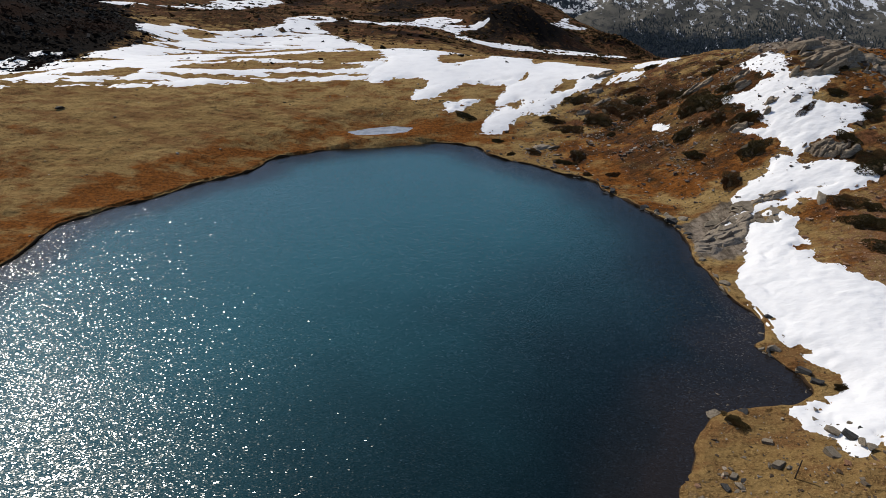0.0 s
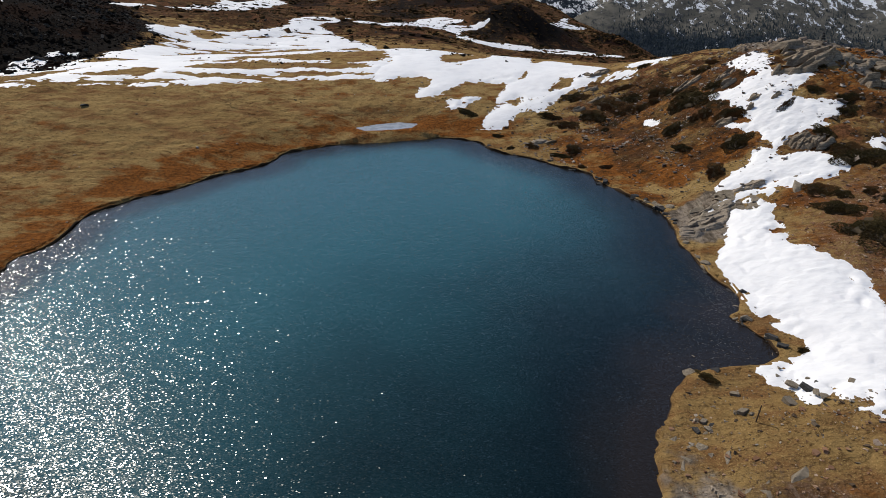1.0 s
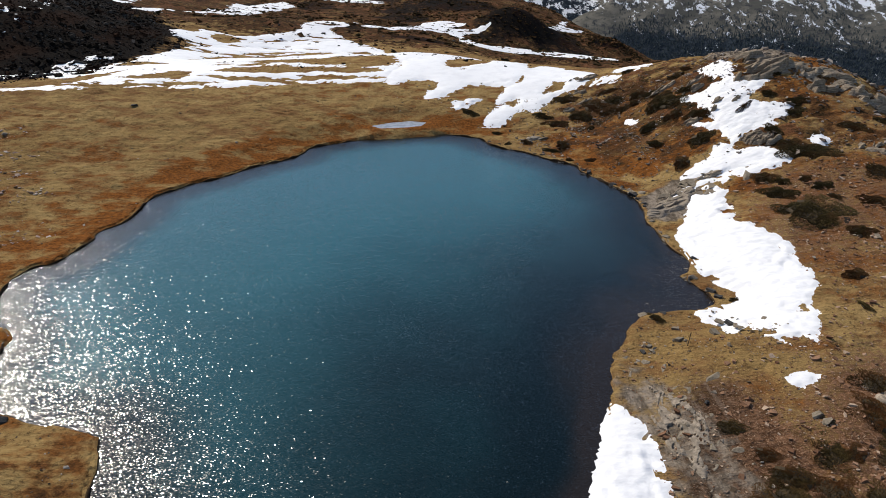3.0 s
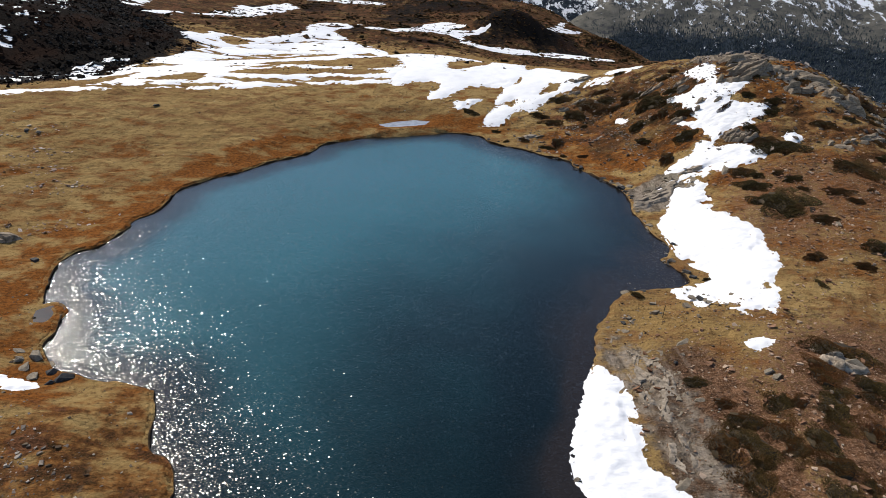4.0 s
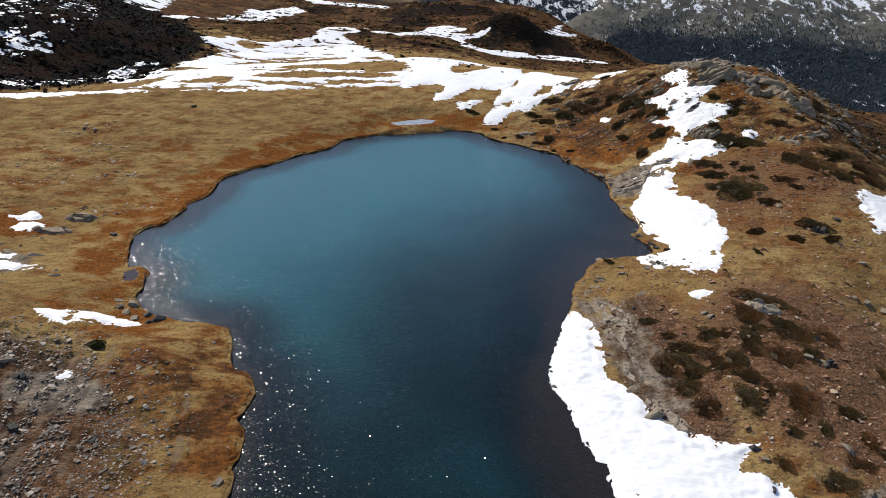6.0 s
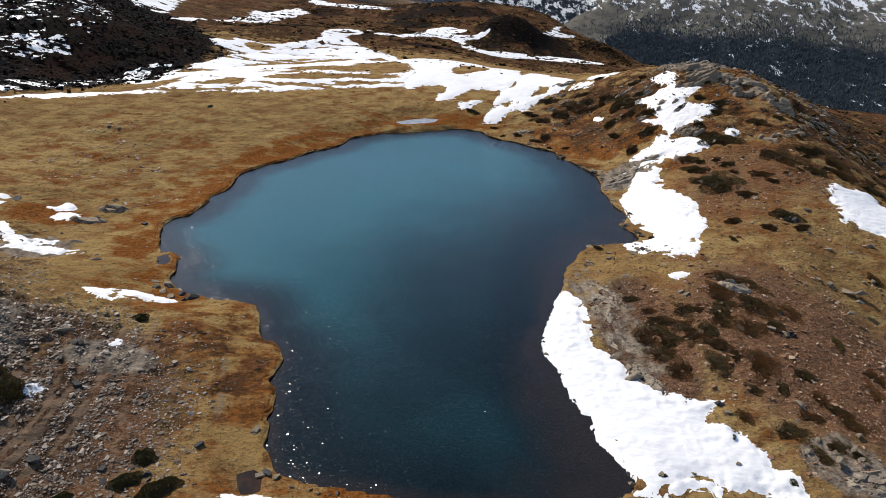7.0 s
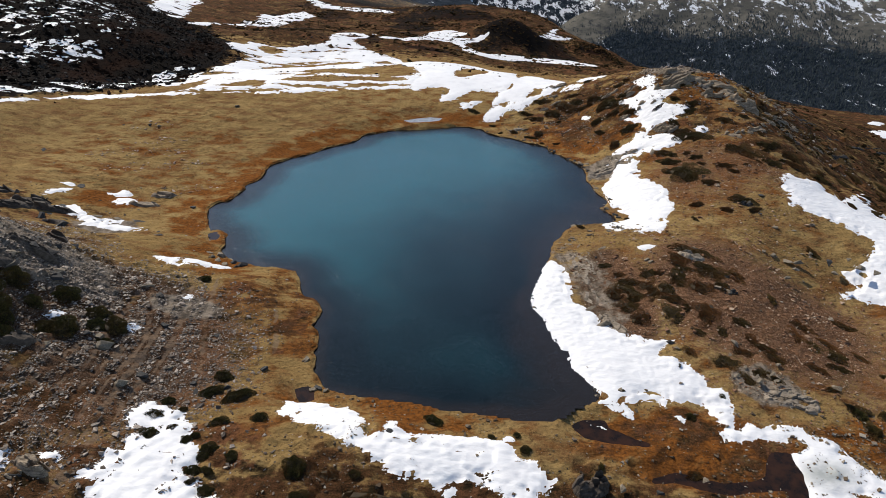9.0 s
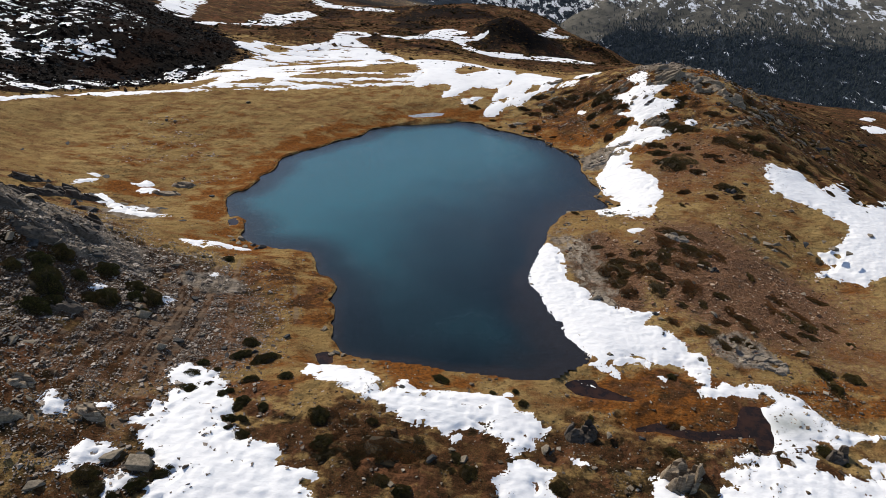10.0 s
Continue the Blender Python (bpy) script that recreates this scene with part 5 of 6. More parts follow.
snow_patch("white snow patch at the foot of the dark scree slope", 1, 0.4, 1.5,
           [(-87.9, 189.1), (-88.3, 201.8), (-84.5, 204.5), (-81, 204.5), (-72.2, 201.7), (-64.4, 209), (-60.2, 212.4), (-56.1, 216.8), (-55, 225.5), (-56.3, 250.3), (-51.7, 256.8), (-45.3, 249.8), (-39.3, 244.3), (-43.9, 237.9), (-46.8, 230.1), (-42.1, 222.9), (-37.5, 215.5), (-40.7, 211.6), (-58.7, 204), (-68.2, 193.7), (-73.3, 178.7), (-76.2, 166.8), (-80.4, 174.5), (-84.9, 182.6)], bare=[
           [(-79.1, 197.1), (-76.8, 201.6), (-69.4, 199.5), (-69, 192.2), (-73.8, 189.2)]])
snow_patch("snow strip curving round a dark knoll", 1.2, 0.4, 1.5,
           [(-39.8, 249.4), (-31.6, 249.3), (-23.5, 250), (-16.2, 277.2), (-12.4, 309.6), (-4.3, 318.6), (2.2, 310.1), (6.7, 299.5), (-1.2, 293.2), (8.1, 290.8), (14.2, 291.9), (18.9, 293.8), (17.9, 290.9), (14.1, 287), (7.9, 283.7), (3, 265.7), (-1.3, 273.2), (-10.1, 270.1), (-17.9, 247.7), (-28.2, 240.3)])
snow_patch("long thin snow strip below a dark knoll", 1.2, 0.4, 1,
           [(3.1, 273.2), (7.1, 260.5), (12, 243), (18, 250.7), (27.8, 266.2), (40.9, 276.8), (54, 283.3), (66.2, 282.3), (67, 244.5), (63.7, 241.7), (53.3, 244.6), (41.3, 257.1), (27.6, 234.6), (22, 231.8), (13.9, 229.2), (8.8, 232.3), (3.8, 242.9)])
snow_patch("snow band along a brown hillside", 1.4, 0.4, 2,
           [(-118.9, 229.8), (-114.3, 246), (-108.2, 260.3), (-105.9, 271.8), (-109, 304.3), (-115.4, 340.9), (-109.3, 344.1), (-105.2, 356.5), (-97.9, 374), (-88.2, 361.5), (-91.5, 350.6), (-94.5, 323.9), (-92.2, 286.1), (-95, 263), (-103.4, 253.5), (-110.6, 234.6)])
snow_patch("snow patch high on the hillside", 1.2, 0.4, 1.5,
           [(-145.9, 257), (-149.9, 273.8), (-171.3, 337.6), (-168.6, 366.8), (-155, 352.9), (-151.3, 327.4), (-132.2, 266.6), (-126.3, 239.7), (-135, 246), (-137.4, 242.2)])
snow_patch("snow band high on the hillside", 1.5, 0.4, 2,
           [(-116.1, 475.6), (-93.9, 438.2), (-75.7, 429.5), (-57.4, 415.1), (-41.9, 399.1), (-42.9, 386.7), (-55.3, 394.5), (-70.7, 393.3), (-84.7, 407.8), (-95.7, 413.4)])
snow_patch("small snow streak on the brown ridge", 0.8, 0.3, 0.8,
           [(30.2, 104.4), (33.1, 107.5), (37.9, 105.3), (35, 102.5), (32.5, 104.6)])
snow_patch("small snow patch on the brown ridge", 0.8, 0.3, 0.8,
           [(26.2, 102.5), (28.6, 103.6), (31.3, 102), (29.6, 100.5), (27.5, 101.1)])
snow_patch("snow patch on the far end of the ridge", 1.4, 0.4, 1.5,
           [(48.9, 307.9), (60.2, 350.7), (71.6, 388.3), (62.9, 344.5), (74.5, 349), (64.5, 331.8), (53.4, 315.8)])
snow_patch("small snow patch on a lower brown shelf", 1.2, 0.4, 1,
           [(211.3, 256.3), (218.9, 261.4), (220.8, 258), (212.2, 250.5)])
snow_patch("snow patch on a lower brown shelf", 1, 0.4, 1,
           [(190, 222), (200, 236), (209, 240), (212, 233), (203, 226)])
snow_patch("thin broken snow among dark blocks on the steep slope", 0.5, 0.25, 2,
           [(-175, 110), (-128, 112), (-112, 128), (-108, 150), (-115, 175), (-128, 200), (-150, 225), (-190, 220), (-200, 150)], less=0.17)
snow_patch("thin broken snow among blocks at the foot of the slope", 0.6, 0.3, 1.5,
           [(-118, 78), (-103, 84), (-92, 98), (-86, 120), (-82, 140), (-90, 138), (-96, 118), (-106, 100), (-120, 92)], less=0.1)

# ---- rocks, shrubs, tufts and trees ----

def part(name, bm, material, parent=None, label="", shade=False):
    """Links a bmesh as one mesh object, under a thing if one is given."""
    mesh = bpy.data.meshes.new(name)
    bm.to_mesh(mesh)
    bm.free()
    mesh.polygons.foreach_set("use_smooth", [shade] * len(mesh.polygons))
    mesh.materials.append(material)
    ob = new(name, mesh)
    ob.parent = parent
    return tagged(ob, label)


def rock_bmesh(rng, size, corners, wear=0.04):
    """A broken block with flat faces and worn edges, about 1 m in half width."""
    bm = bmesh.new()
    for _ in range(corners):
        way = Vector(rng.normal(size=3)).normalized()
        bm.verts.new(Vector((way.x * size[0], way.y * size[1], way.z * size[2])) * rng.uniform(0.8, 1.12))
    made = bmesh.ops.convex_hull(bm, input=bm.verts)
    bmesh.ops.delete(bm, geom=[v for v in set(made["geom_interior"] + made["geom_unused"]) if isinstance(v, bmesh.types.BMVert)], context="VERTS")
    bmesh.ops.dissolve_limit(bm, angle_limit=radians(14), verts=bm.verts, edges=bm.edges)
    if wear:
        bmesh.ops.bevel(bm, geom=bm.edges[:], offset=wear, segments=1, affect="EDGES", clamp_overlap=True)
    bmesh.ops.triangulate(bm, faces=bm.faces)
    return bm


def block_bmesh(rng, size):
    """A slab broken along its joints: six uneven sides, a split corner and worn edges."""
    bm = bmesh.new()
    bmesh.ops.create_cube(bm, size=2.0)
    for v in bm.verts:
        v.co = Vector((v.co.x * size[0] * rng.uniform(0.72, 1.15), v.co.y * size[1] * rng.uniform(0.7, 1.15), v.co.z * size[2] * rng.uniform(0.8, 1.15)))
    corner = Vector((size[0] * rng.choice((-1, 1)), size[1] * rng.choice((-1, 1)), size[2] * 0.7)) * 0.72
    bmesh.ops.bisect_plane(bm, geom=bm.verts[:] + bm.edges[:] + bm.faces[:], plane_co=corner, plane_no=corner.normalized(), clear_outer=True)
    rim = [e for e in bm.edges if e.is_boundary]
    if rim:
        bmesh.ops.edgenet_fill(bm, edges=rim)
    bmesh.ops.triangulate(bm, faces=bm.faces)
    bmesh.ops.bevel(bm, geom=[e for e in bm.edges if len(e.link_faces) == 2 and e.calc_face_angle() > 0.3], offset=0.03, segments=1, affect="EDGES", clamp_overlap=True)
    bmesh.ops.triangulate(bm, faces=bm.faces)
    return bm


def build_outcrops():
    """Jagged rocks of several standing blocks, each a part."""
    rng = np.random.RandomState(77)
    for x, y, r, material, label in ((5.7, -25.0, 0.8, DARK_STONE, "dark rock outcrop beside the snow patch"),
                                     (33.1, 8.2, 1.1, DARK_STONE, "dark split rock outcrop on red gravel"), (46.3, 35.2, 1.5, DARK_STONE, "dark rock outcrop among heath on red gravel")):
        root = new("rock_outcrop")
        root.empty_display_size = 0.4
        for k in range(10):
            size = r * (rng.uniform(0.36, 0.5) if k < 4 else rng.uniform(0.16, 0.32))
            bm = rock_bmesh(rng, (size, size * rng.uniform(0.45, 0.7), size * rng.uniform(0.7, 1.15)), rng.randint(8, 11), 0.02)
            a, far = rng.uniform(0, 2 * math.pi), r * (rng.uniform(0.15, 0.5) if k < 4 else rng.uniform(0.45, 0.95))
            px, py = far * math.cos(a), 0.7 * far * math.sin(a)
            bmesh.ops.transform(bm, verts=bm.verts, matrix=pose(px, py, 0.22 * size + float(ground_at(x + px, y + py)) - float(ground_at(x, y)), rng.normal(0, 9), rng.normal(-14, 8), rng.normal(25, 20)))
            part("block", bm, material, root)
        root.matrix_basis = pose(x, y, float(ground_at(x, y)), 0, 0, 0)
        tagged(root, label, "rock outcrop", "rock outcrops")


def bedrock(label, material, rows, cell, rise, dip, step=0.16, ragged=0.28, strata=None, turf=0.0, base=0.12):
    """Bare rock split by joints into tilted slabs, standing out of the ground: each row is an ellipse in plan, x, y, two radii, turn.
    The joints run at the angle strata; a share of the slabs lies under turf."""
    for k, (cx, cy, rx, ry, turn) in enumerate(rows):
        rng = np.random.RandomState(int(1000 + 7 * abs(cx) + 13 * abs(cy)))
        reach = 1.25 * max(rx, ry)
        xs, ys = np.arange(cx - reach, cx + reach, step), np.arange(cy - reach, cy + reach, step)
        x, y = (v.ravel() for v in np.meshgrid(xs, ys))
        c, d = math.cos(radians(turn)), math.sin(radians(turn))
        u, v = (x - cx) * c + (y - cy) * d, -(x - cx) * d + (y - cy) * c
        u, v = u + 0.22 * fbm(x / 2.2, y / 2.2, 2, 2.0), v + 0.16 * fbm(x / 2.0, y / 2.0, 2, 22.0)
        count = max(5, int(6 * rx * ry / (cell[0] * cell[1])))
        su, sv = rng.uniform(-1.25, 1.25, count) * rx, rng.uniform(-1.25, 1.25, count) * ry
        grain = radians((turn if strata is None else strata) - turn)
        du, dv = u[:, None] - su, v[:, None] - sv
        du, dv = du * math.cos(grain) + dv * math.sin(grain), dv * math.cos(grain) - du * math.sin(grain)
        far = np.hypot(du / cell[0], dv / cell[1])
        order = np.argsort(far, 1)
        near, rest = np.take_along_axis(far, order[:, :1], 1)[:, 0], np.take_along_axis(far, order[:, 1:2], 1)[:, 0]
        pick = order[:, 0]
        body = smooth(1.12, 0.62, np.hypot(u / rx, v / ry) + ragged * fbm(x / 2.4, y / 2.4, 3, 9.0))
        tall = (np.round(4 * rng.rand(count) ** 1.3) / 4)[pick]
        sunk = (rng.rand(count) < turf)[pick]
        own = np.arange(len(x))
        lean = rng.normal(dip, 0.07, count)[pick] * du[own, pick] + rng.normal(0.05, 0.08, count)[pick] * dv[own, pick]
        gap = smooth(0.0, 0.06, rest - near)
        lift = body * (base + rise * tall + lean) * (1 - 1.3 * sunk) - 0.25 * sunk - 0.2 * (1 - gap) - 0.3 * (1 - body) + 0.02 * fbm(x / 0.6, y / 0.4, 2, 70.0)
        faces = grid_faces(len(ys), len(xs))
        faces = faces[(lift[faces] > -0.06).any(1)]
        keep = np.unique(faces)
        index = np.full(len(x), -1)
        index[keep] = np.arange(len(keep))
        points = np.stack([x[keep] - cx, y[keep] - cy, ground_at(x[keep], y[keep]) + np.maximum(lift[keep], -0.4)], 1)
        faces, piece = index[faces], np.arange(len(keep))
        while True:
            least = piece[faces].min(1)
            before = piece.copy()
            np.minimum.at(piece, faces.ravel(), np.repeat(least, 4))
            piece = piece[piece]
            if (piece == before).all():
                break
        root = new("bedrock")
        root.empty_display_size = 0.5
        root.matrix_basis = pose(cx, cy, 0)
        for one in np.unique(piece):
            mine = faces[piece[faces[:, 0]] == one]
            if len(mine) < 8:
                continue
            used = np.unique(mine)
            mesh_object("slab", points[used], np.searchsorted(used, mine), material, root, False)
        tagged(root, label, "bedrock", "bare rock")


def build_bedrock():
    bedrock("split grey schist slabs of the rocky crag", CRAG, [(48.6, 82.2, 6.6, 6.4, 15), (55.2, 76.4, 6.2, 3.6, -22), (60.4, 73.0, 4.0, 2.0, -15)], (3.0, 0.65), 0.9, 0.14, 0.12, 0.6, 8, 0.35)
    bedrock("broken grey rock showing through the snow of the knoll", CRAG, [(40.7, 65.4, 1.9, 1.2, -25), (42.2, 64.3, 1.6, 1.1, -10), (39.3, 76.0, 1.3, 0.6, 10), (38.2, 74.5, 0.7, 0.5, 0), (40.9, 79.2, 0.8, 0.45, 10), (41.0, 74.5, 1.1, 0.55, 15), (42.2, 70.5, 0.9, 0.45, 0)], (0.6, 0.28), 0.45, 0.05, 0.08, 0.8, 15, 0.3, 0.3)
    bedrock("flat grey rock among brown heath", CRAG, [(37.7, 82.0, 2.0, 0.8, 0), (34.8, 89.0, 2.4, 0.8, 0), (38.9, 85.1, 1.7, 0.7, 5), (35.3, 74.3, 1.0, 0.8, 0), (23.1, 99.4, 2.0, 0.7, 10), (24.1, 95.7, 2.0, 0.7, 15), (20.9, 93.8, 1.2, 0.6, 0), (25.1, 105.2, 2.8, 1.0, 10)], (1.1, 0.45), 0.4, 0.05, 0.12, 0.6, 8, 0.2, 0.2)
    bedrock("pale rock lying in the turf near the shore", PALE_CRAG, [(13.6, 84.7, 1.7, 1.1, 0)], (1.3, 0.6), 0.4, 0.03, 0.1, 0.4, 10, 0.1, 0.2)
    bedrock("pale grey rock slab sloping to the lake", PALE_CRAG, [(27.6, 56.2, 5.4, 1.9, 42), (33.6, 60.6, 2.2, 0.8, 5)], (1.9, 0.42), 0.28, 0.05, 0.1, 0.4, 4, 0.12)
    bedrock("broken grey rock on the red-brown slope", CRAG, [(52.9, 60.2, 2.8, 1.8, -40), (58.4, 61.4, 3.8, 1.7, 25), (68.6, 73.0, 4.2, 1.8, -10), (67.0, 66.2, 2.2, 1.3, -20), (75.0, 68.6, 3.2, 1.5, -35), (62.8, 66.8, 2.0, 1.0, 0)], (1.0, 0.4), 0.32, 0.08, 0.1, 0.7, 8, 0.45)
    bedrock("pale weathered rock showing through the bank", PALE_CRAG, [(15.5, 12.0, 11.5, 1.7, 91), (16.6, 2.4, 2.8, 1.1, 125)], (1.0, 0.45), 0.12, 0.02, 0.1, 1.0, 100, 0.4, 0.04)
    bedrock("pale rock among dark heath mats", PALE_CRAG, [(30.7, 16.1, 2.0, 1.3, -15)], (1.0, 0.6), 0.45, 0.05, 0.08)
    bedrock("low grey outcrop above the frozen pool", PALE_CRAG, [(32.6, -10.4, 3.4, 1.7, -18)], (1.1, 0.4), 0.28, 0.04, 0.08, 0.6, -10, 0.4, 0.08)
    bedrock("dark tilted rock ledges of the western rise", DARK_CRAG, [(-70.0, 24.0, 4.6, 1.3, 30), (-64.0, 26.6, 4.0, 1.2, 8), (-60.2, 21.6, 2.4, 1.2, -20), (-74.5, 29.5, 3.2, 1.2, 20), (-68.0, 28.4, 3.0, 0.9, 15), (-51.0, -4.6, 2.6, 1.6, 40), (-49.3, 0.6, 2.4, 1.2, 20), (-54.8, -2.5, 2.8, 1.5, 20), (-57.0, 3.0, 2.6, 1.1, 10), (-62.0, 14.0, 2.8, 1.0, 15), (-52.1, 8.1, 1.4, 0.8, 0), (-44.5, -12.5, 1.6, 0.9, 30)], (1.5, 0.6), 0.9, -0.12, 0.1, 0.5)
    bedrock("big jagged grey rock split into blocks, standing in snow", CRAG, [(18.1, -27.5, 2.3, 1.5, 15)], (0.9, 0.5), 1.7, 0.12, 0.07, 0.4)
    bedrock("dark jagged rock in brown turf", DARK_CRAG, [(9.4, -22.7, 1.7, 1.0, 20), (33.9, -24.3, 1.2, 0.8, 10)], (0.7, 0.4), 1.0, 0.1, 0.07, 0.4)
    bedrock("stack of tilted grey slabs beside the snow", CRAG, [(-36.4, -25.6, 1.9, 0.9, -25), (-42.4, -28.0, 1.8, 1.2, 20), (-43.2, -23.8, 1.5, 0.9, 0)], (1.0, 0.35), 0.7, 0.1, 0.08)
    bedrock("flat grey rock lying in rust-red turf", CRAG, [(-53.2, 40.5, 2.3, 0.9, 8), (-54.3, 35.7, 2.6, 1.0, 6)], (2.2, 0.8), 0.6, 0.03, 0.1)


def seat(ob, x, y, size, turn, tilt=(0, 0), sink=0.25, squash=1.0):
    """Rests a thing on the ground, sunk in a little."""
    z = max(float(ground_at(x, y)), -0.15)
    ob.matrix_basis = pose(x, y, z - sink * size, tilt[0], tilt[1], turn) @ Matrix.Diagonal((size, size, size * squash, 1))


def build_boulders():
    kinds = []
    rng = np.random.RandomState(21)
    for k in range(9):
        if k < 3:
            bm = block_bmesh(rng, (0.85, rng.uniform(0.5, 0.75), rng.uniform(0.26, 0.4)))
            bmesh.ops.translate(bm, verts=bm.verts, vec=(0, 0, 0.26))
        elif k < 6:
            bm = rock_bmesh(rng, (1, rng.uniform(0.6, 0.85), rng.uniform(0.38, 0.55)), rng.randint(9, 12), 0.025)
            bmesh.ops.translate(bm, verts=bm.verts, vec=(0, 0, 0.26))
        else:
            bm = rock_bmesh(rng, (1, rng.uniform(0.6, 0.8), 0.26), rng.randint(12, 16), 0.03)
            bmesh.ops.translate(bm, verts=bm.verts, vec=(0, 0, 0.18))
        kinds.append(part("boulder", bm, STONE))
    ledge_kinds = [part("ledge", rock_bmesh(rng, (1, rng.uniform(0.5, 0.75), rng.uniform(0.2, 0.34)), rng.randint(9, 12), 0.02), STONE) for _ in range(6)]
    meshes, plates = [ob.data for ob in kinds], [ob.data for ob in ledge_kinds]
    for ob in kinds + ledge_kinds:
        bpy.data.objects.remove(ob)

    def place(rows, label, group, dark=0.0, slabs=0.35, tilt=12, sink=0.12):
        for x, y, r in rows:
            shape = rng.randint(6, 9) if rng.rand() < slabs else rng.randint(0 if r < 0.6 else 3, 6)
            ob = new("boulder", meshes[shape])
            if rng.rand() < dark:
                ob.material_slots[0].link = "OBJECT"
                ob.material_slots[0].material = DARK_STONE
            seat(ob, x, y, max(r * 1.05, 0.25), rng.uniform(0, 360), (rng.uniform(-tilt, tilt), rng.uniform(-tilt, tilt)), sink)
            tagged(ob, label, "boulder", group)

    place(SOUTH_BOULDERS, "angular grey schist boulder on brown turf and snow", "boulders south of the lake", 0.25)
    place(EAST_BOULDERS, "grey schist boulder on a reddish gravel slope", "boulders on the gravel slope", 0.15)
    place(WEST_BOULDERS, "lichen-grey boulder beside the dry meadow", "boulders west of the lake", 0.65)
    place(SHORE_BOULDERS, "grey boulder near the lake's edge", "boulders by the shore", 0.2)
    place(MELTING_STONES, "grey stone melting out of the snow's edge", "stones in the snow", 0.2, 0.3, 12, -0.45)
    # the large outcrops among the southern snow
    outcrops = [(-29.8, -30.7, 1.2), (-32.4, -30.0, 1.15)]
    for k, (x, y, r) in enumerate(outcrops):
        ob = new("boulder", meshes[(k * 5 + 1) % 9])
        seat(ob, x, y, r, 40 * k, (rng.uniform(-8, 8), rng.uniform(-8, 8)), -0.05)
        tagged(ob, "large angular grey boulder standing out of the snow", "boulder", "boulders south of the lake")
    place(SHORE_STONES, "flat stone lying at the water's edge", "stones at the water", 0.35, 0.6)
    edge = [(px, py) for px, py in SHORE if (py > 33 and px > 4)]
    rim = []
    for _ in range(70):
        px, py = edge[rng.randint(len(edge))]
        rim.append((px + rng.uniform(-0.1, 0.6), py + rng.uniform(-0.1, 0.5), rng.uniform(0.25, 0.6) * (1.3 if 60 < py < 67 else 1.0)))
    place(rim, "dark wet stone in the turf bank above the water", "stones at the water", 0.8, 0.4)
    # broken ledges of the crag and of the rock bank, all dipping the same way
    ledges = []
    for k in range(40):
        a, b = rng.normal(0, 1, 2)
        ledges.append((52 + 6.5 * a + 2.0 * b, 91 + 3.8 * b - 1.2 * a, rng.uniform(0.5, 1.3)))
    for _ in range(46):
        s = rng.rand()
        ledges.append((60 + 20 * s + rng.normal(0, 2), 90 - 8 * s + rng.normal(0, 2.0), rng.uniform(0.6, 1.9)))
    for _ in range(60):
        a, b = rng.normal(0, 1, 2)
        ledges.append((-53 + 6 * a, 0.5 + 3.0 * b - 0.2 * a, rng.uniform(0.5, 1.5)))
    for _ in range(34):
        a, b = rng.normal(0, 1, 2)
        ledges.append((-58 + 5 * a, 25 + 3.0 * b, rng.uniform(0.5, 1.5)))
    # dark broken ledges on the slopes
    for cx, cy in ((-52, -5), (-50, -8), (-43.8, -11), (-42.2, -8.1), (-46.5, -15.3), (-46.7, -18.8), (-37, -25.5), (-41, -26)):
        for _ in range(9):
            ledges.append((cx + rng.normal(0, 1.3), cy + rng.normal(0, 0.9), rng.uniform(0.4, 1.15)))
    for cx, cy in ((81.3, 88.7), (84.8, 86.1), (86.5, 80.4), (91.8, 78.4), (94.5, 74.7), (81.5, 70.4)):
        for _ in range(4):
            ledges.append((cx + rng.normal(0, 2.0), cy + rng.normal(0, 1.6), rng.uniform(0.6, 1.7)))
    for x, y, r in ledges:
        ob = new("rock_ledge", plates[rng.randint(6)])
        if (x < 0 and rng.rand() < 0.5) or x > 76:
            ob.material_slots[0].link = "OBJECT"
            ob.material_slots[0].material = DARK_STONE
        seat(ob, x, y, r, rng.normal(-20, 16), (rng.normal(-9, 5), rng.normal(8, 5)), 0.2 if r < 1.75 else 0.17, 0.9 if r < 1.75 else 0.75)
        tagged(ob, "tilted grey schist ledge of the rocky crag" if x > 0 else "dark tilted rock ledge above the scree", "rock ledge", "rock ledges")
    bank = []
    for _ in range(80):
        s = rng.rand()
        bank.append((12.9 + 3.6 * math.sin(2.6 * (s + 0.1)) + rng.normal(0, 1.2), -2 + 27 * s, rng.uniform(0.3, 1.1)))
    for _ in range(40):
        a, b = rng.normal(0, 1, 2)
        bank.append((29.5 + 2.6 * a + 1.6 * b, 58 + 1.9 * a - 1.5 * b, rng.uniform(0.8, 2.4)))
    for _ in range(12):
        a, b = rng.normal(0, 1, 2)
        bank.append((31.5 + 2.4 * a, -7.0 + 2.0 * b, rng.uniform(0.25, 0.6)))
    for x, y, r in bank:
        if lake_distance(np.array([x]), np.array([y]))[0] > -0.4:
            continue
        ob = new("rock_slab", plates[rng.randint(6)])
        seat(ob, x, y, r, rng.normal(40, 18), (rng.normal(4, 5), rng.normal(-6, 5)), 0.14, 0.7)
        tagged(ob, "flat pale grey rock slab in the bank", "rock slab", "bank slabs")


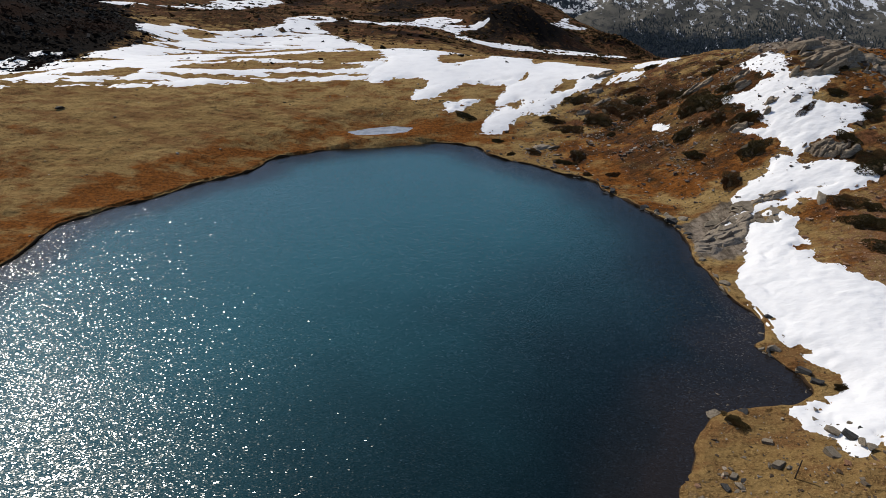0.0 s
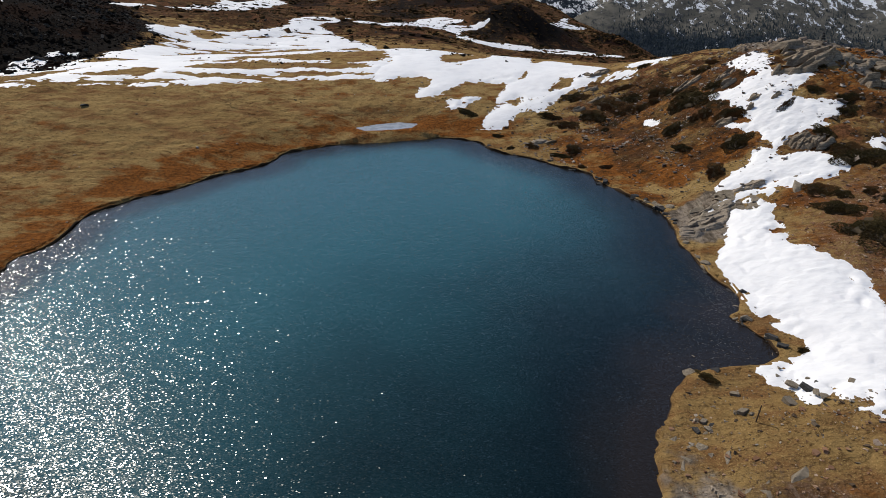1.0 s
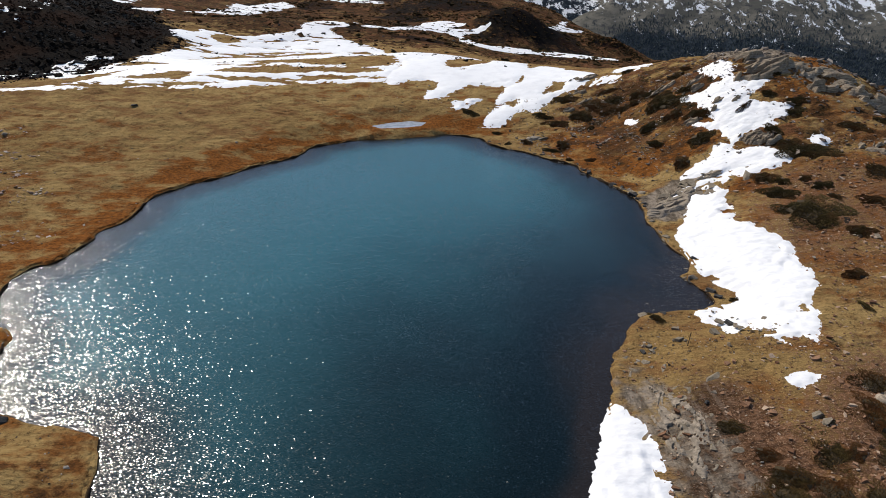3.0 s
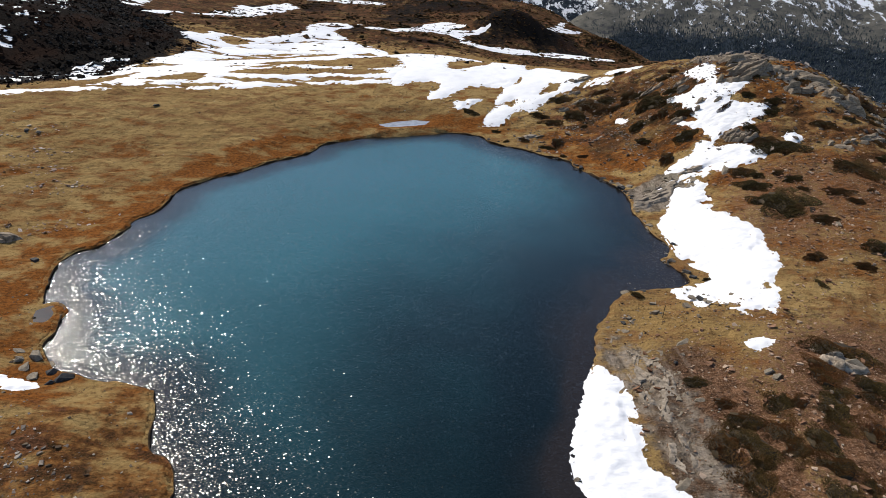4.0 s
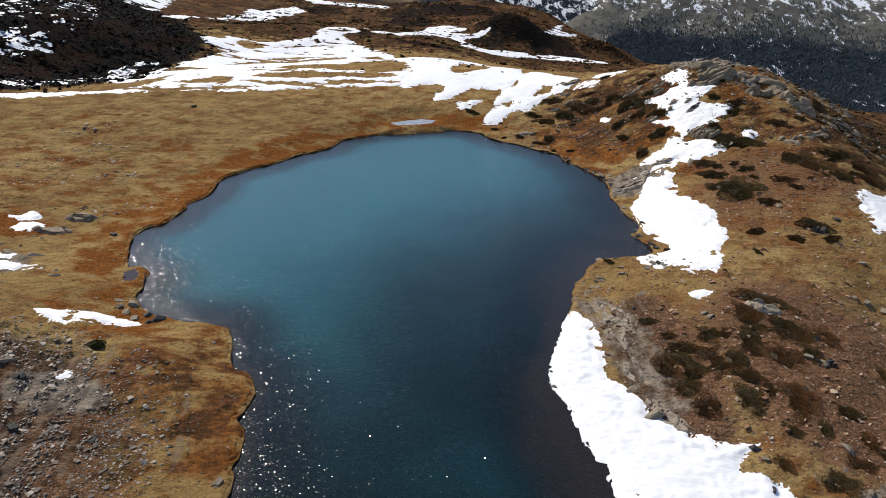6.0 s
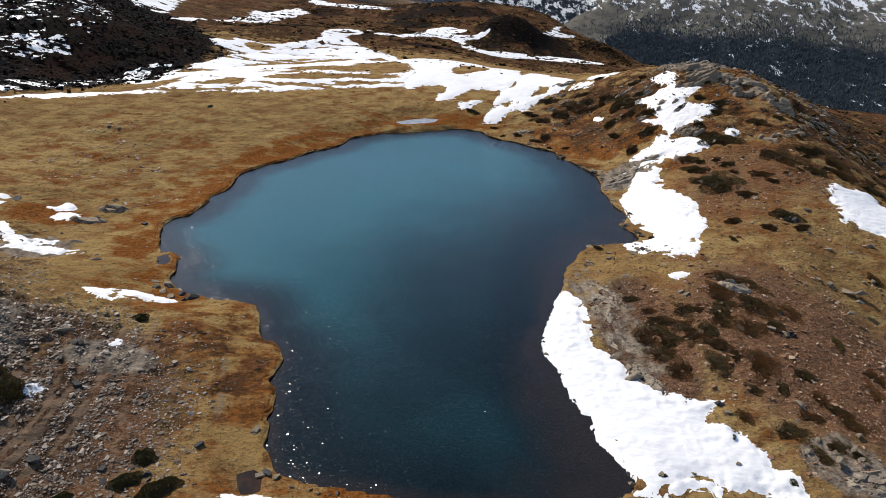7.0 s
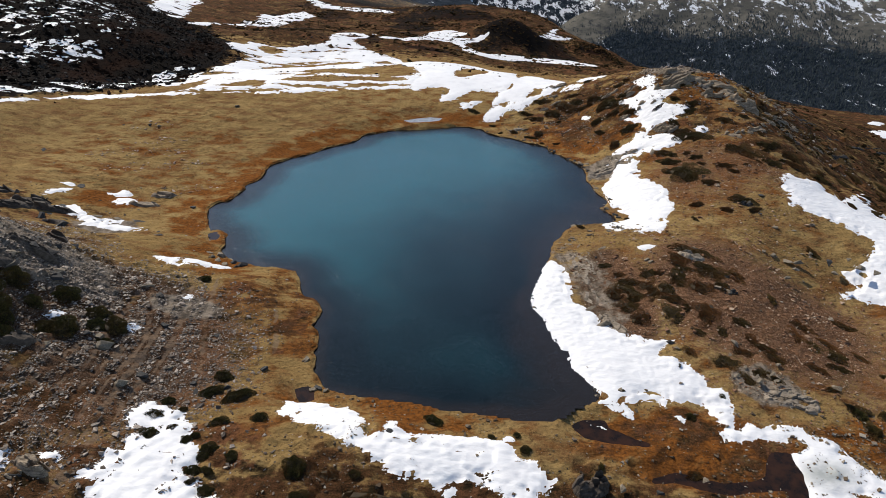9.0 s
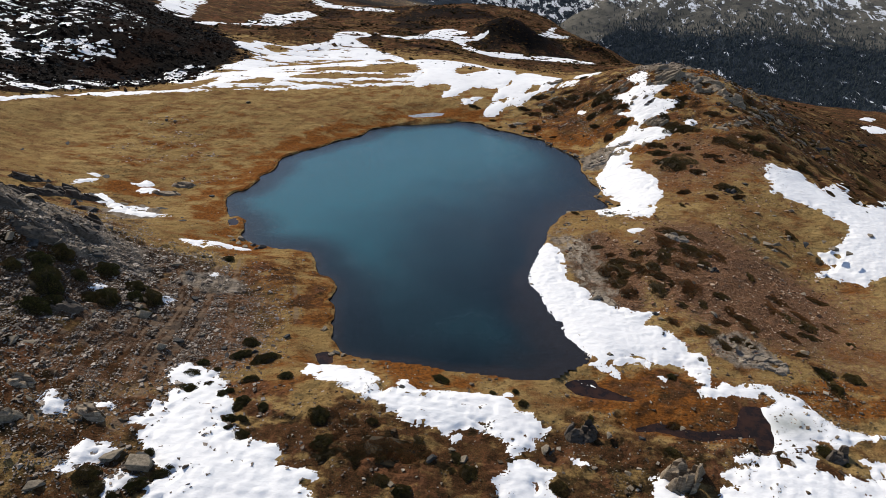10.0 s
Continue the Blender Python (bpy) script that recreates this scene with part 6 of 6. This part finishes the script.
def leaf_cloud(rng, count, half, height, leaf, ragged=0.25):
    """Small crossed leaf sprays over a low uneven dome."""
    a, u = rng.uniform(0, 2 * math.pi, count), np.sqrt(rng.uniform(0, 1, count))
    rim = 1 + ragged * np.sin(2 * a + rng.uniform(0, 6)) + 0.6 * ragged * np.sin(5 * a + rng.uniform(0, 6))
    x, y = half * rim * u * np.cos(a), half * rim * u * np.sin(a)
    z = height * np.sqrt(np.clip(1 - u ** 2.4, 0, 1)) * (0.8 + 0.35 * fbm(x * 2.2, y * 2.2, 2, 5.0)) * rng.uniform(0.75, 1.05, count)
    base = np.stack([x, y, np.maximum(z, 0.02)], 1)
    out = np.stack([x / half, y / half, 0.9 + 0 * x], 1) + rng.normal(0, 0.35, (count, 3))
    out /= np.linalg.norm(out, axis=1)[:, None]
    side = np.cross(out, rng.normal(size=(count, 3)))
    side /= np.linalg.norm(side, axis=1)[:, None] + 1e-9
    size = leaf * rng.uniform(0.6, 1.3, count)[:, None]
    other = np.cross(out, side)
    points, faces = [], []
    for way in (side, other):
        points += [base - way * size * 0.55, base + way * size * 0.55, base + out * size * 1.3 + way * size * 0.2]
    points = np.stack(points, 1).reshape(-1, 3)
    faces = np.arange(len(points)).reshape(-1, 3)
    return points, faces


def dome_bmesh(rng, half, height):
    bm = bmesh.new()
    bmesh.ops.create_icosphere(bm, subdivisions=2, radius=1.0)
    shift = Vector(rng.uniform(0, 40, 3))
    for v in bm.verts:
        lump = 1 + 0.35 * noise.noise(v.co * 1.7 + shift) + 0.15 * noise.noise(v.co * 4.1 + shift)
        v.co = Vector((v.co.x * half * 0.9 * lump, v.co.y * half * 0.9 * lump, max(v.co.z, -0.25) * height * 0.62 * lump))
    return bm


def build_shrubs():
    rng = np.random.RandomState(8)
    models = {}
    for kind, height, leaf, count, mat in (("juniper", 0.62, 0.06, 2400, JUNIPER), ("heath", 0.17, 0.042, 2600, HEATH), ("dark heath", 0.24, 0.05, 3000, DARK_HEATH)):
        for k in range(4):
            root = new("juniper_shrub" if kind == "juniper" else "heath_mat")
            root.empty_display_size = 0.3
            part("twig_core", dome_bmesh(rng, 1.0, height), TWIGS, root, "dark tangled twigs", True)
            points, faces = leaf_cloud(rng, count, 1.0, height, leaf, 0.2 if kind == "juniper" else 0.3)
            mesh_object("foliage", points, faces, mat, root, False)
            models.setdefault(kind, []).append(root)
    used = set()

    def place(rows, kind, label, group, spread=1.0):
        for x, y, r in rows:
            model = models[kind][rng.randint(4)]
            size = max(r, 0.3) * spread
            z = float(ground_at(x, y)) - 0.04 * size
            reach = max(size, 0.8)
            dx = float(ground_at(x + reach, y) - ground_at(x - reach, y)) / (2 * reach)
            dy = float(ground_at(x, y + reach) - ground_at(x, y - reach)) / (2 * reach)
            tilt = Vector((0, 0, 1)).rotation_difference(Vector((-dx, -dy, 1)).normalized()).to_matrix().to_4x4()
            turn = pose(x, y, z) @ tilt @ pose(0, 0, 0, 0, 0, rng.uniform(0, 360))
            wide = Matrix.Diagonal((size, size * rng.uniform(0.6, 0.95), size * (0.8 if kind == "juniper" else min(1.0, 0.9 / size + 0.25)), 1))
            if id(model) in used:
                ob = copy_thing(model, turn)
            else:
                ob = model
                used.add(id(model))
            ob.matrix_basis = turn @ wide
            tagged(ob, label, "shrub", group)

    place(SOUTH_WEST_JUNIPERS, "juniper", "dark green juniper bush among snow and stones", "junipers")
    place(SOUTH_JUNIPERS, "juniper", "low dark juniper bush on brown turf", "junipers")
    place(WEST_SLOPE_JUNIPERS, "juniper", "dark olive juniper on grey scree", "junipers on the scree")
    place(EAST_HEATH + EAST_SLOPE_HEATH, "heath", "flat dark green-brown heath mat on reddish gravel", "heath mats", 1.05)
    place(NORTH_EAST_HEATH + KNOLL_HEATH, "dark heath", "dark brown heath mat on the knoll's slope", "heath mats on the knoll", 1.1)
    extra = []
    while len(extra) < 80:
        x, y = rng.uniform(22, 84), rng.uniform(40, 112)
        if lake_distance(np.array([x]), np.array([y]))[0] < -4 and rng.rand() < 0.3 + 0.7 * float(noise2(np.array(x / 7), np.array(y / 7))) ** 2 and not (y < 50 and x > 54) and not any(inside_distance([x], [y], line)[0] > -0.8 for line in SNOW_LINES if np.abs(line.mean(0) - (x, y)).max() < 30):
            extra.append((x, y, rng.uniform(0.5, 1.7)))
    place(extra, "dark heath", "dark brown heath mat on the knoll's slope", "heath mats on the knoll")
    big = [(-9.5 + rng.normal(0, 2.6), -27.2 + rng.normal(0, 1.0), rng.uniform(0.7, 1.5)) for _ in range(12)]
    big += [(-15.5, -23.7, 1.3), (-12.8, -24.5, 1.5), (-15.0, -26.9, 1.2), (-9.1, -27.3, 2.8), (-11.6, -27.5, 1.5), (17.7, -24.6, 1.0), (19.0, -20.6, 1.2), (42.7, -1.3, 1.6), (39.9, -10.6, 1.3), (39.6, -13.6, 1.4)]
    place(big, "heath", "broad dark green heath patch on south turf", "southern heath")


def stones(name, label, material, centres, sizes, rng, flat=0.6, dip=None):
    """Many small broken stones lying on the ground, as one mesh."""
    base = []
    tris = None
    cube = np.array([(a, b, c) for a in (-1, 1) for b in (-1, 1) for c in (-1, 1)], float)
    tris = np.array([(0, 1, 3), (0, 3, 2), (4, 6, 7), (4, 7, 5), (0, 4, 5), (0, 5, 1), (2, 3, 7), (2, 7, 6), (0, 2, 6), (0, 6, 4), (1, 5, 7), (1, 7, 3)])
    for k in range(10):
        base.append(cube * 0.7 + rng.normal(0, 0.24, (8, 3)) - 0.25 * cube * rng.rand(8, 1))
    base = np.array(base)
    n = len(centres)
    shape = base[rng.randint(0, 10, n)] * np.stack([np.ones(n), rng.uniform(0.5, 0.95, n), rng.uniform(0.6, 1.3, n) * flat], 1)[:, None]
    a = rng.uniform(0, 2 * math.pi, n)
    t = rng.normal(0, 0.25, n) if dip is None else rng.normal(dip, 0.2, n)
    ca, sa, ct, st = (v[:, None] for v in (np.cos(a), np.sin(a), np.cos(t), np.sin(t)))
    x, y, z = shape[..., 0], shape[..., 1], shape[..., 2]
    x, z = ct * x + st * z, -st * x + ct * z
    x, y = ca * x - sa * y, sa * x + ca * y
    points = np.stack([x, y, z], -1) * sizes[:, None, None]
    points[..., 0] += centres[:, :1]
    points[..., 1] += centres[:, 1:2]
    points[..., 2] += (ground_at(centres[:, 0], centres[:, 1]) + 0.12 * sizes)[:, None]
    count = base.shape[1]
    faces = (tris[None] + (np.arange(n) * count)[:, None, None]).reshape(-1, 3)
    ob = mesh_object(name, points.reshape(-1, 3), faces, material, None, False)
    return tagged(ob, label, "stones", kind="stuff")


def scatter(rng, count, low, high, density):
    """Random plan places, thinned by a density in 0..1."""
    out = np.zeros((0, 2))
    while len(out) < count:
        p = rng.uniform(low, high, (count * 3, 2))
        keep = (rng.rand(len(p)) < density(p[:, 0], p[:, 1])) & (lake_distance(p[:, 0], p[:, 1]) < -0.8)
        out = np.concatenate([out, p[keep]])
    return out[:count]


def powers(rng, count, low, high, power=2.2):
    """Stone sizes: many small, few large."""
    u = rng.rand(count)
    return (low ** -power + u * (high ** -power - low ** -power)) ** (-1 / power)


def build_stones():
    rng = np.random.RandomState(17)
    c = scatter(rng, 34000, (-68, -34), (-22, 20), lambda x, y: np.maximum(patch(x, y, -44, -9, 17, 15, 20, 0.5), 0.25 * patch(x, y, -60, 8, 12, 12)) * (0.25 + 0.75 * noise2(x / 3, y / 3)) * smooth(0.25, 0.7, track_distance(x, y)))
    stones("scree_stones", "grey and brown broken scree on the western slope", RUBBLE, c, powers(rng, len(c), 0.065, 0.38, 2.3), rng, 0.3)
    c = scatter(rng, 3600, (-50, -38), (-10, -14), lambda x, y: (0.15 + 0.85 * patch(x, y, -37, -27, 13, 9)) * (0.1 + 0.9 * noise2(x / 2.5, y / 2.5) ** 2))
    stones("rubble_stones", "brown broken stones between turf and snow", RUBBLE, c, powers(rng, len(c), 0.07, 0.45, 2.0), rng, 0.4)
    c = scatter(rng, 3500, (-14, -38), (48, -12), lambda x, y: 0.05 + 0.95 * noise2(x / 4, y / 4) ** 3)
    stones("turf_rubble", "small grey-brown stones in the southern turf", PALE_RUBBLE, c, powers(rng, len(c), 0.06, 0.35, 2.0), rng, 0.45)
    c = scatter(rng, 11000, (12, -16), (66, 66), lambda x, y: np.max([patch(x, y, 36, 8, 17, 18, 10, 0.5), patch(x, y, 47, 45, 14, 16, 0, 0.5), 0.5 * patch(x, y, 17, 10, 4, 16, 10)], 0) * (0.2 + 0.8 * noise2(x / 4, y / 4) ** 2))
    stones("gravel_stones", "reddish gravel and small stones on the eastern slope", RED_RUBBLE, c, powers(rng, len(c), 0.06, 0.4), rng, 0.5)
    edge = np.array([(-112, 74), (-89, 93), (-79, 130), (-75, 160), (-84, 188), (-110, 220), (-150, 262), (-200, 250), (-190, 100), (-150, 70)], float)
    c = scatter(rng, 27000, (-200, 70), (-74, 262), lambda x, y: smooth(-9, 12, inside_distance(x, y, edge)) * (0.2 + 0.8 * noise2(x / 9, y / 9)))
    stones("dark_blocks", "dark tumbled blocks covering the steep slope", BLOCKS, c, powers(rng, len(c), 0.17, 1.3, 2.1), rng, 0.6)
    c = scatter(rng, 7500, (-80, -36), (70, 118), lambda x, y: (0.1 + 0.9 * noise2(x / 8, y / 8) ** 3) * (1 - 0.8 * smooth(20, 50, y) * smooth(10, -15, x)))
    stones("loose_stones", "small pale stones strewn over the turf", PALE_RUBBLE, c, powers(rng, len(c), 0.06, 0.3, 2.2), rng, 0.45)
    c = scatter(rng, 330, (-78, 40), (-40, 80), lambda x, y: np.max([patch(x, y, px, py, 4.5, 2.2, 20, 0.6) for px, py in ((-62.8, 65.8), (-59.7, 60.5), (-63.2, 52.4), (-55.1, 55.7), (-67.4, 72.4), (-50, 44), (-70, 58))], 0))
    stones("turf_stones", "pale pinkish stones in clusters on the meadow", PINK_RUBBLE, c, powers(rng, len(c), 0.12, 0.5, 2.0), rng, 0.28)
    c = scatter(rng, 1100, (70, 285), (150, 345), lambda x, y: np.maximum(patch(x, y, 108, 308, 20, 12, -10), 0.6 * patch(x, y, 82, 320, 12, 9)))
    stones("ridge_shrubs", "dense dark shrubs on the flank of the far knoll", MOOR, c, powers(rng, len(c), 0.5, 1.7, 2.0), rng, 0.8)
    c = scatter(rng, 1500, (30, 60), (95, 110), lambda x, y: np.maximum(patch(x, y, 55, 88, 16, 12), 0.5 * patch(x, y, 62, 70, 22, 20)))
    stones("crag_rubble", "broken grey stones below the crag", RUBBLE, c, powers(rng, len(c), 0.15, 0.9), rng, 0.5)
    c = scatter(rng, 9000, (-110, 185), (130, 430), lambda x, y: smooth(185, 240, y) * (0.05 + 0.95 * noise2(x / 11, y / 11) ** 2))
    stones("moor_shrubs", "low dark brown shrubs over the distant moor", MOOR, c, powers(rng, len(c), 0.35, 2.0, 2.0), rng, 0.35)
    c = scatter(rng, 3000, (64, 30), (150, 240), lambda x, y: 0.05 + 0.95 * noise2(x / 7, y / 7) ** 3)
    stones("slope_shrubs", "low dark brown shrubs down the eastern slope", MOOR, c, powers(rng, len(c), 0.25, 1.3, 2.0), rng, 0.4)
    c = scatter(rng, 1500, (-80, 120), (50, 245), lambda x, y: 0.05 + 0.95 * noise2(x / 14, y / 5) ** 3)
    stones("meadow_stones", "dark stones scattered between the snow streaks", BLOCKS, c, powers(rng, len(c), 0.15, 0.9, 2.2), rng, 0.5)
    c = scatter(rng, 260, (14, 22), (29, 36), lambda x, y: np.maximum(patch(x, y, 24, 28, 3, 3, 0, 0.8), 0.4 * patch(x, y, 18, 27, 5, 5)))
    stones("cove_stones", "grey stones strewn over the point beside the snow", PALE_RUBBLE, c, powers(rng, len(c), 0.06, 0.26), rng, 0.4)
    c = scatter(rng, 2600, (6, 62), (44, 106), lambda x, y: patch(x, y, 27, 84, 18, 20) * (0.1 + 0.9 * noise2(x / 4, y / 4) ** 2))
    stones("knoll_stones", "grey-brown stones lying on the knoll's slope", RUBBLE, c, powers(rng, len(c), 0.09, 0.5), rng, 0.45)
    c = scatter(rng, 130, (-36, -34), (-16, -15), lambda x, y: patch(x, y, -26, -25, 8, 9))
    stones("snowfield_stones", "grey stones melting out of the snow field", RUBBLE, c, powers(rng, len(c), 0.12, 0.36), rng, 0.7)


def build_tufts():
    """Dry grass tussocks: little fans of blades, as one mesh."""
    rng = np.random.RandomState(31)
    c = scatter(rng, 9000, (-82, -38), (66, 112), lambda x, y: (0.08 + 0.92 * noise2(x / 2.2, y / 2.2) ** 3 * noise2(x / 9, y / 9)) * np.clip(1.2 - 0.9 * patch(x, y, -44, -9, 16, 14), 0.1, 1))
    n = len(c)
    size = rng.uniform(0.05, 0.12, n)
    z = ground_at(c[:, 0], c[:, 1])
    points = []
    for k in range(4):
        a = rng.uniform(0, 2 * math.pi, n)
        lean = rng.uniform(0.3, 0.9, n)
        dx, dy = np.cos(a), np.sin(a)
        foot = np.stack([c[:, 0] + 0.25 * size * dx, c[:, 1] + 0.25 * size * dy, z - 0.03], 1)
        side = np.stack([-dy, dx, 0 * a], 1) * (0.4 * size)[:, None]
        tip = foot + np.stack([dx * lean * size, dy * lean * size, size * rng.uniform(0.7, 1.2, n)], 1)
        points += [foot - side, foot + side, tip]
    points = np.stack(points, 1).reshape(-1, 3)
    ob = mesh_object("grass_tufts", points, np.arange(len(points)).reshape(-1, 3), TUFT, None, False)
    tagged(ob, "dry ochre grass tussocks over the meadow and banks", "grass", kind="stuff")


def build_forest():
    """The conifers of the far valley side, as one wood."""
    rng = np.random.RandomState(3)
    n = 190000
    x, y = rng.uniform(150, 1900, n), rng.uniform(700, 2500, n)
    along = 0.5 * x + 0.866 * y
    clump = fbm(x / 130, y / 130, 4, 2.0)
    spur = patch(x, y, 380, 1750, 80, 110, -25)
    keep = (rng.rand(n) < (1 - 0.93 * spur) * np.clip(1.15 * smooth(1800, 1640, along + 90 * clump) + 0.3 * smooth(0.05, 0.35, clump), 0.02, 1)) & (along > 1150)
    x, y = x[keep], y[keep]
    z = ground_at(x, y)
    tall = rng.uniform(2.5, 7.0, len(x))
    points, faces = [], []
    start = 0
    for low, high, wide in ((0.05, 1.0, 0.21),):
        ring = [np.stack([x + tall * wide * rng.uniform(0.8, 1.2, len(x)) * math.cos(k * 2 * math.pi / 5), y + tall * wide * rng.uniform(0.8, 1.2, len(x)) * math.sin(k * 2 * math.pi / 5), z + tall * low], 1) for k in range(5)]
        points += ring + [np.stack([x, y, z + tall * high], 1)]
        faces += [(start + k, start + (k + 1) % 5, start + 5) for k in range(5)]
        start += 6
    points = np.stack(points, 1).reshape(-1, 3)
    faces = (np.array(faces)[None] + (np.arange(len(x)) * start)[:, None, None]).reshape(-1, 3)
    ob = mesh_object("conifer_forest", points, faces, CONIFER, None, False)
    tagged(ob, "dark conifer forest on the far side of the valley", "forest", kind="stuff")


def build_post():
    """A leaning wooden stake on the grassy point."""
    root = new("wooden_post")
    root.empty_display_size = 0.2
    bm = bmesh.new()
    bmesh.ops.create_cone(bm, cap_ends=True, segments=10, radius1=0.038, radius2=0.032, depth=1.35)
    for v in bm.verts:
        v.co.x += 0.012 * math.sin(5 * v.co.z)
        v.co.z += 0.6
    part("stake", bm, WEATHERED_WOOD, root)
    bm = bmesh.new()
    bmesh.ops.create_cone(bm, cap_ends=True, segments=10, radius1=0.036, radius2=0.015, depth=0.06)
    bmesh.ops.translate(bm, verts=bm.verts, vec=(0, 0, 1.3))
    part("top", bm, WEATHERED_WOOD, root, "split grey top of the stake")
    x, y = 19.0, 24.9
    root.matrix_basis = pose(x, y, float(ground_at(x, y)), 1, 2, 20)
    tagged(root, "thin dark wooden stake standing in dry grass", "post")


def build_cairn():
    """A little heap of stones on the crag's top."""
    rng = np.random.RandomState(2)
    root = new("stone_cairn")
    root.empty_display_size = 0.3
    height = 0.0
    for k, r in enumerate((0.42, 0.36, 0.3, 0.24, 0.17)):
        bm = rock_bmesh(rng, (r, r * 0.8, r * 0.55), 14, 0.02)
        bmesh.ops.translate(bm, verts=bm.verts, vec=(rng.normal(0, 0.03), rng.normal(0, 0.03), height + r * 0.35))
        height += r * 0.62
        part("stone", bm, DARK_STONE, root)
    x, y = 54.0, 90.5
    root.matrix_basis = pose(x, y, float(ground_at(x, y)) + 0.35, 0, 0, 0)
    tagged(root, "small dark stone cairn on top of the crag", "cairn")


build_boulders()
build_outcrops()
build_bedrock()
build_shrubs()
build_stones()
build_tufts()
build_forest()
build_post()
build_cairn()
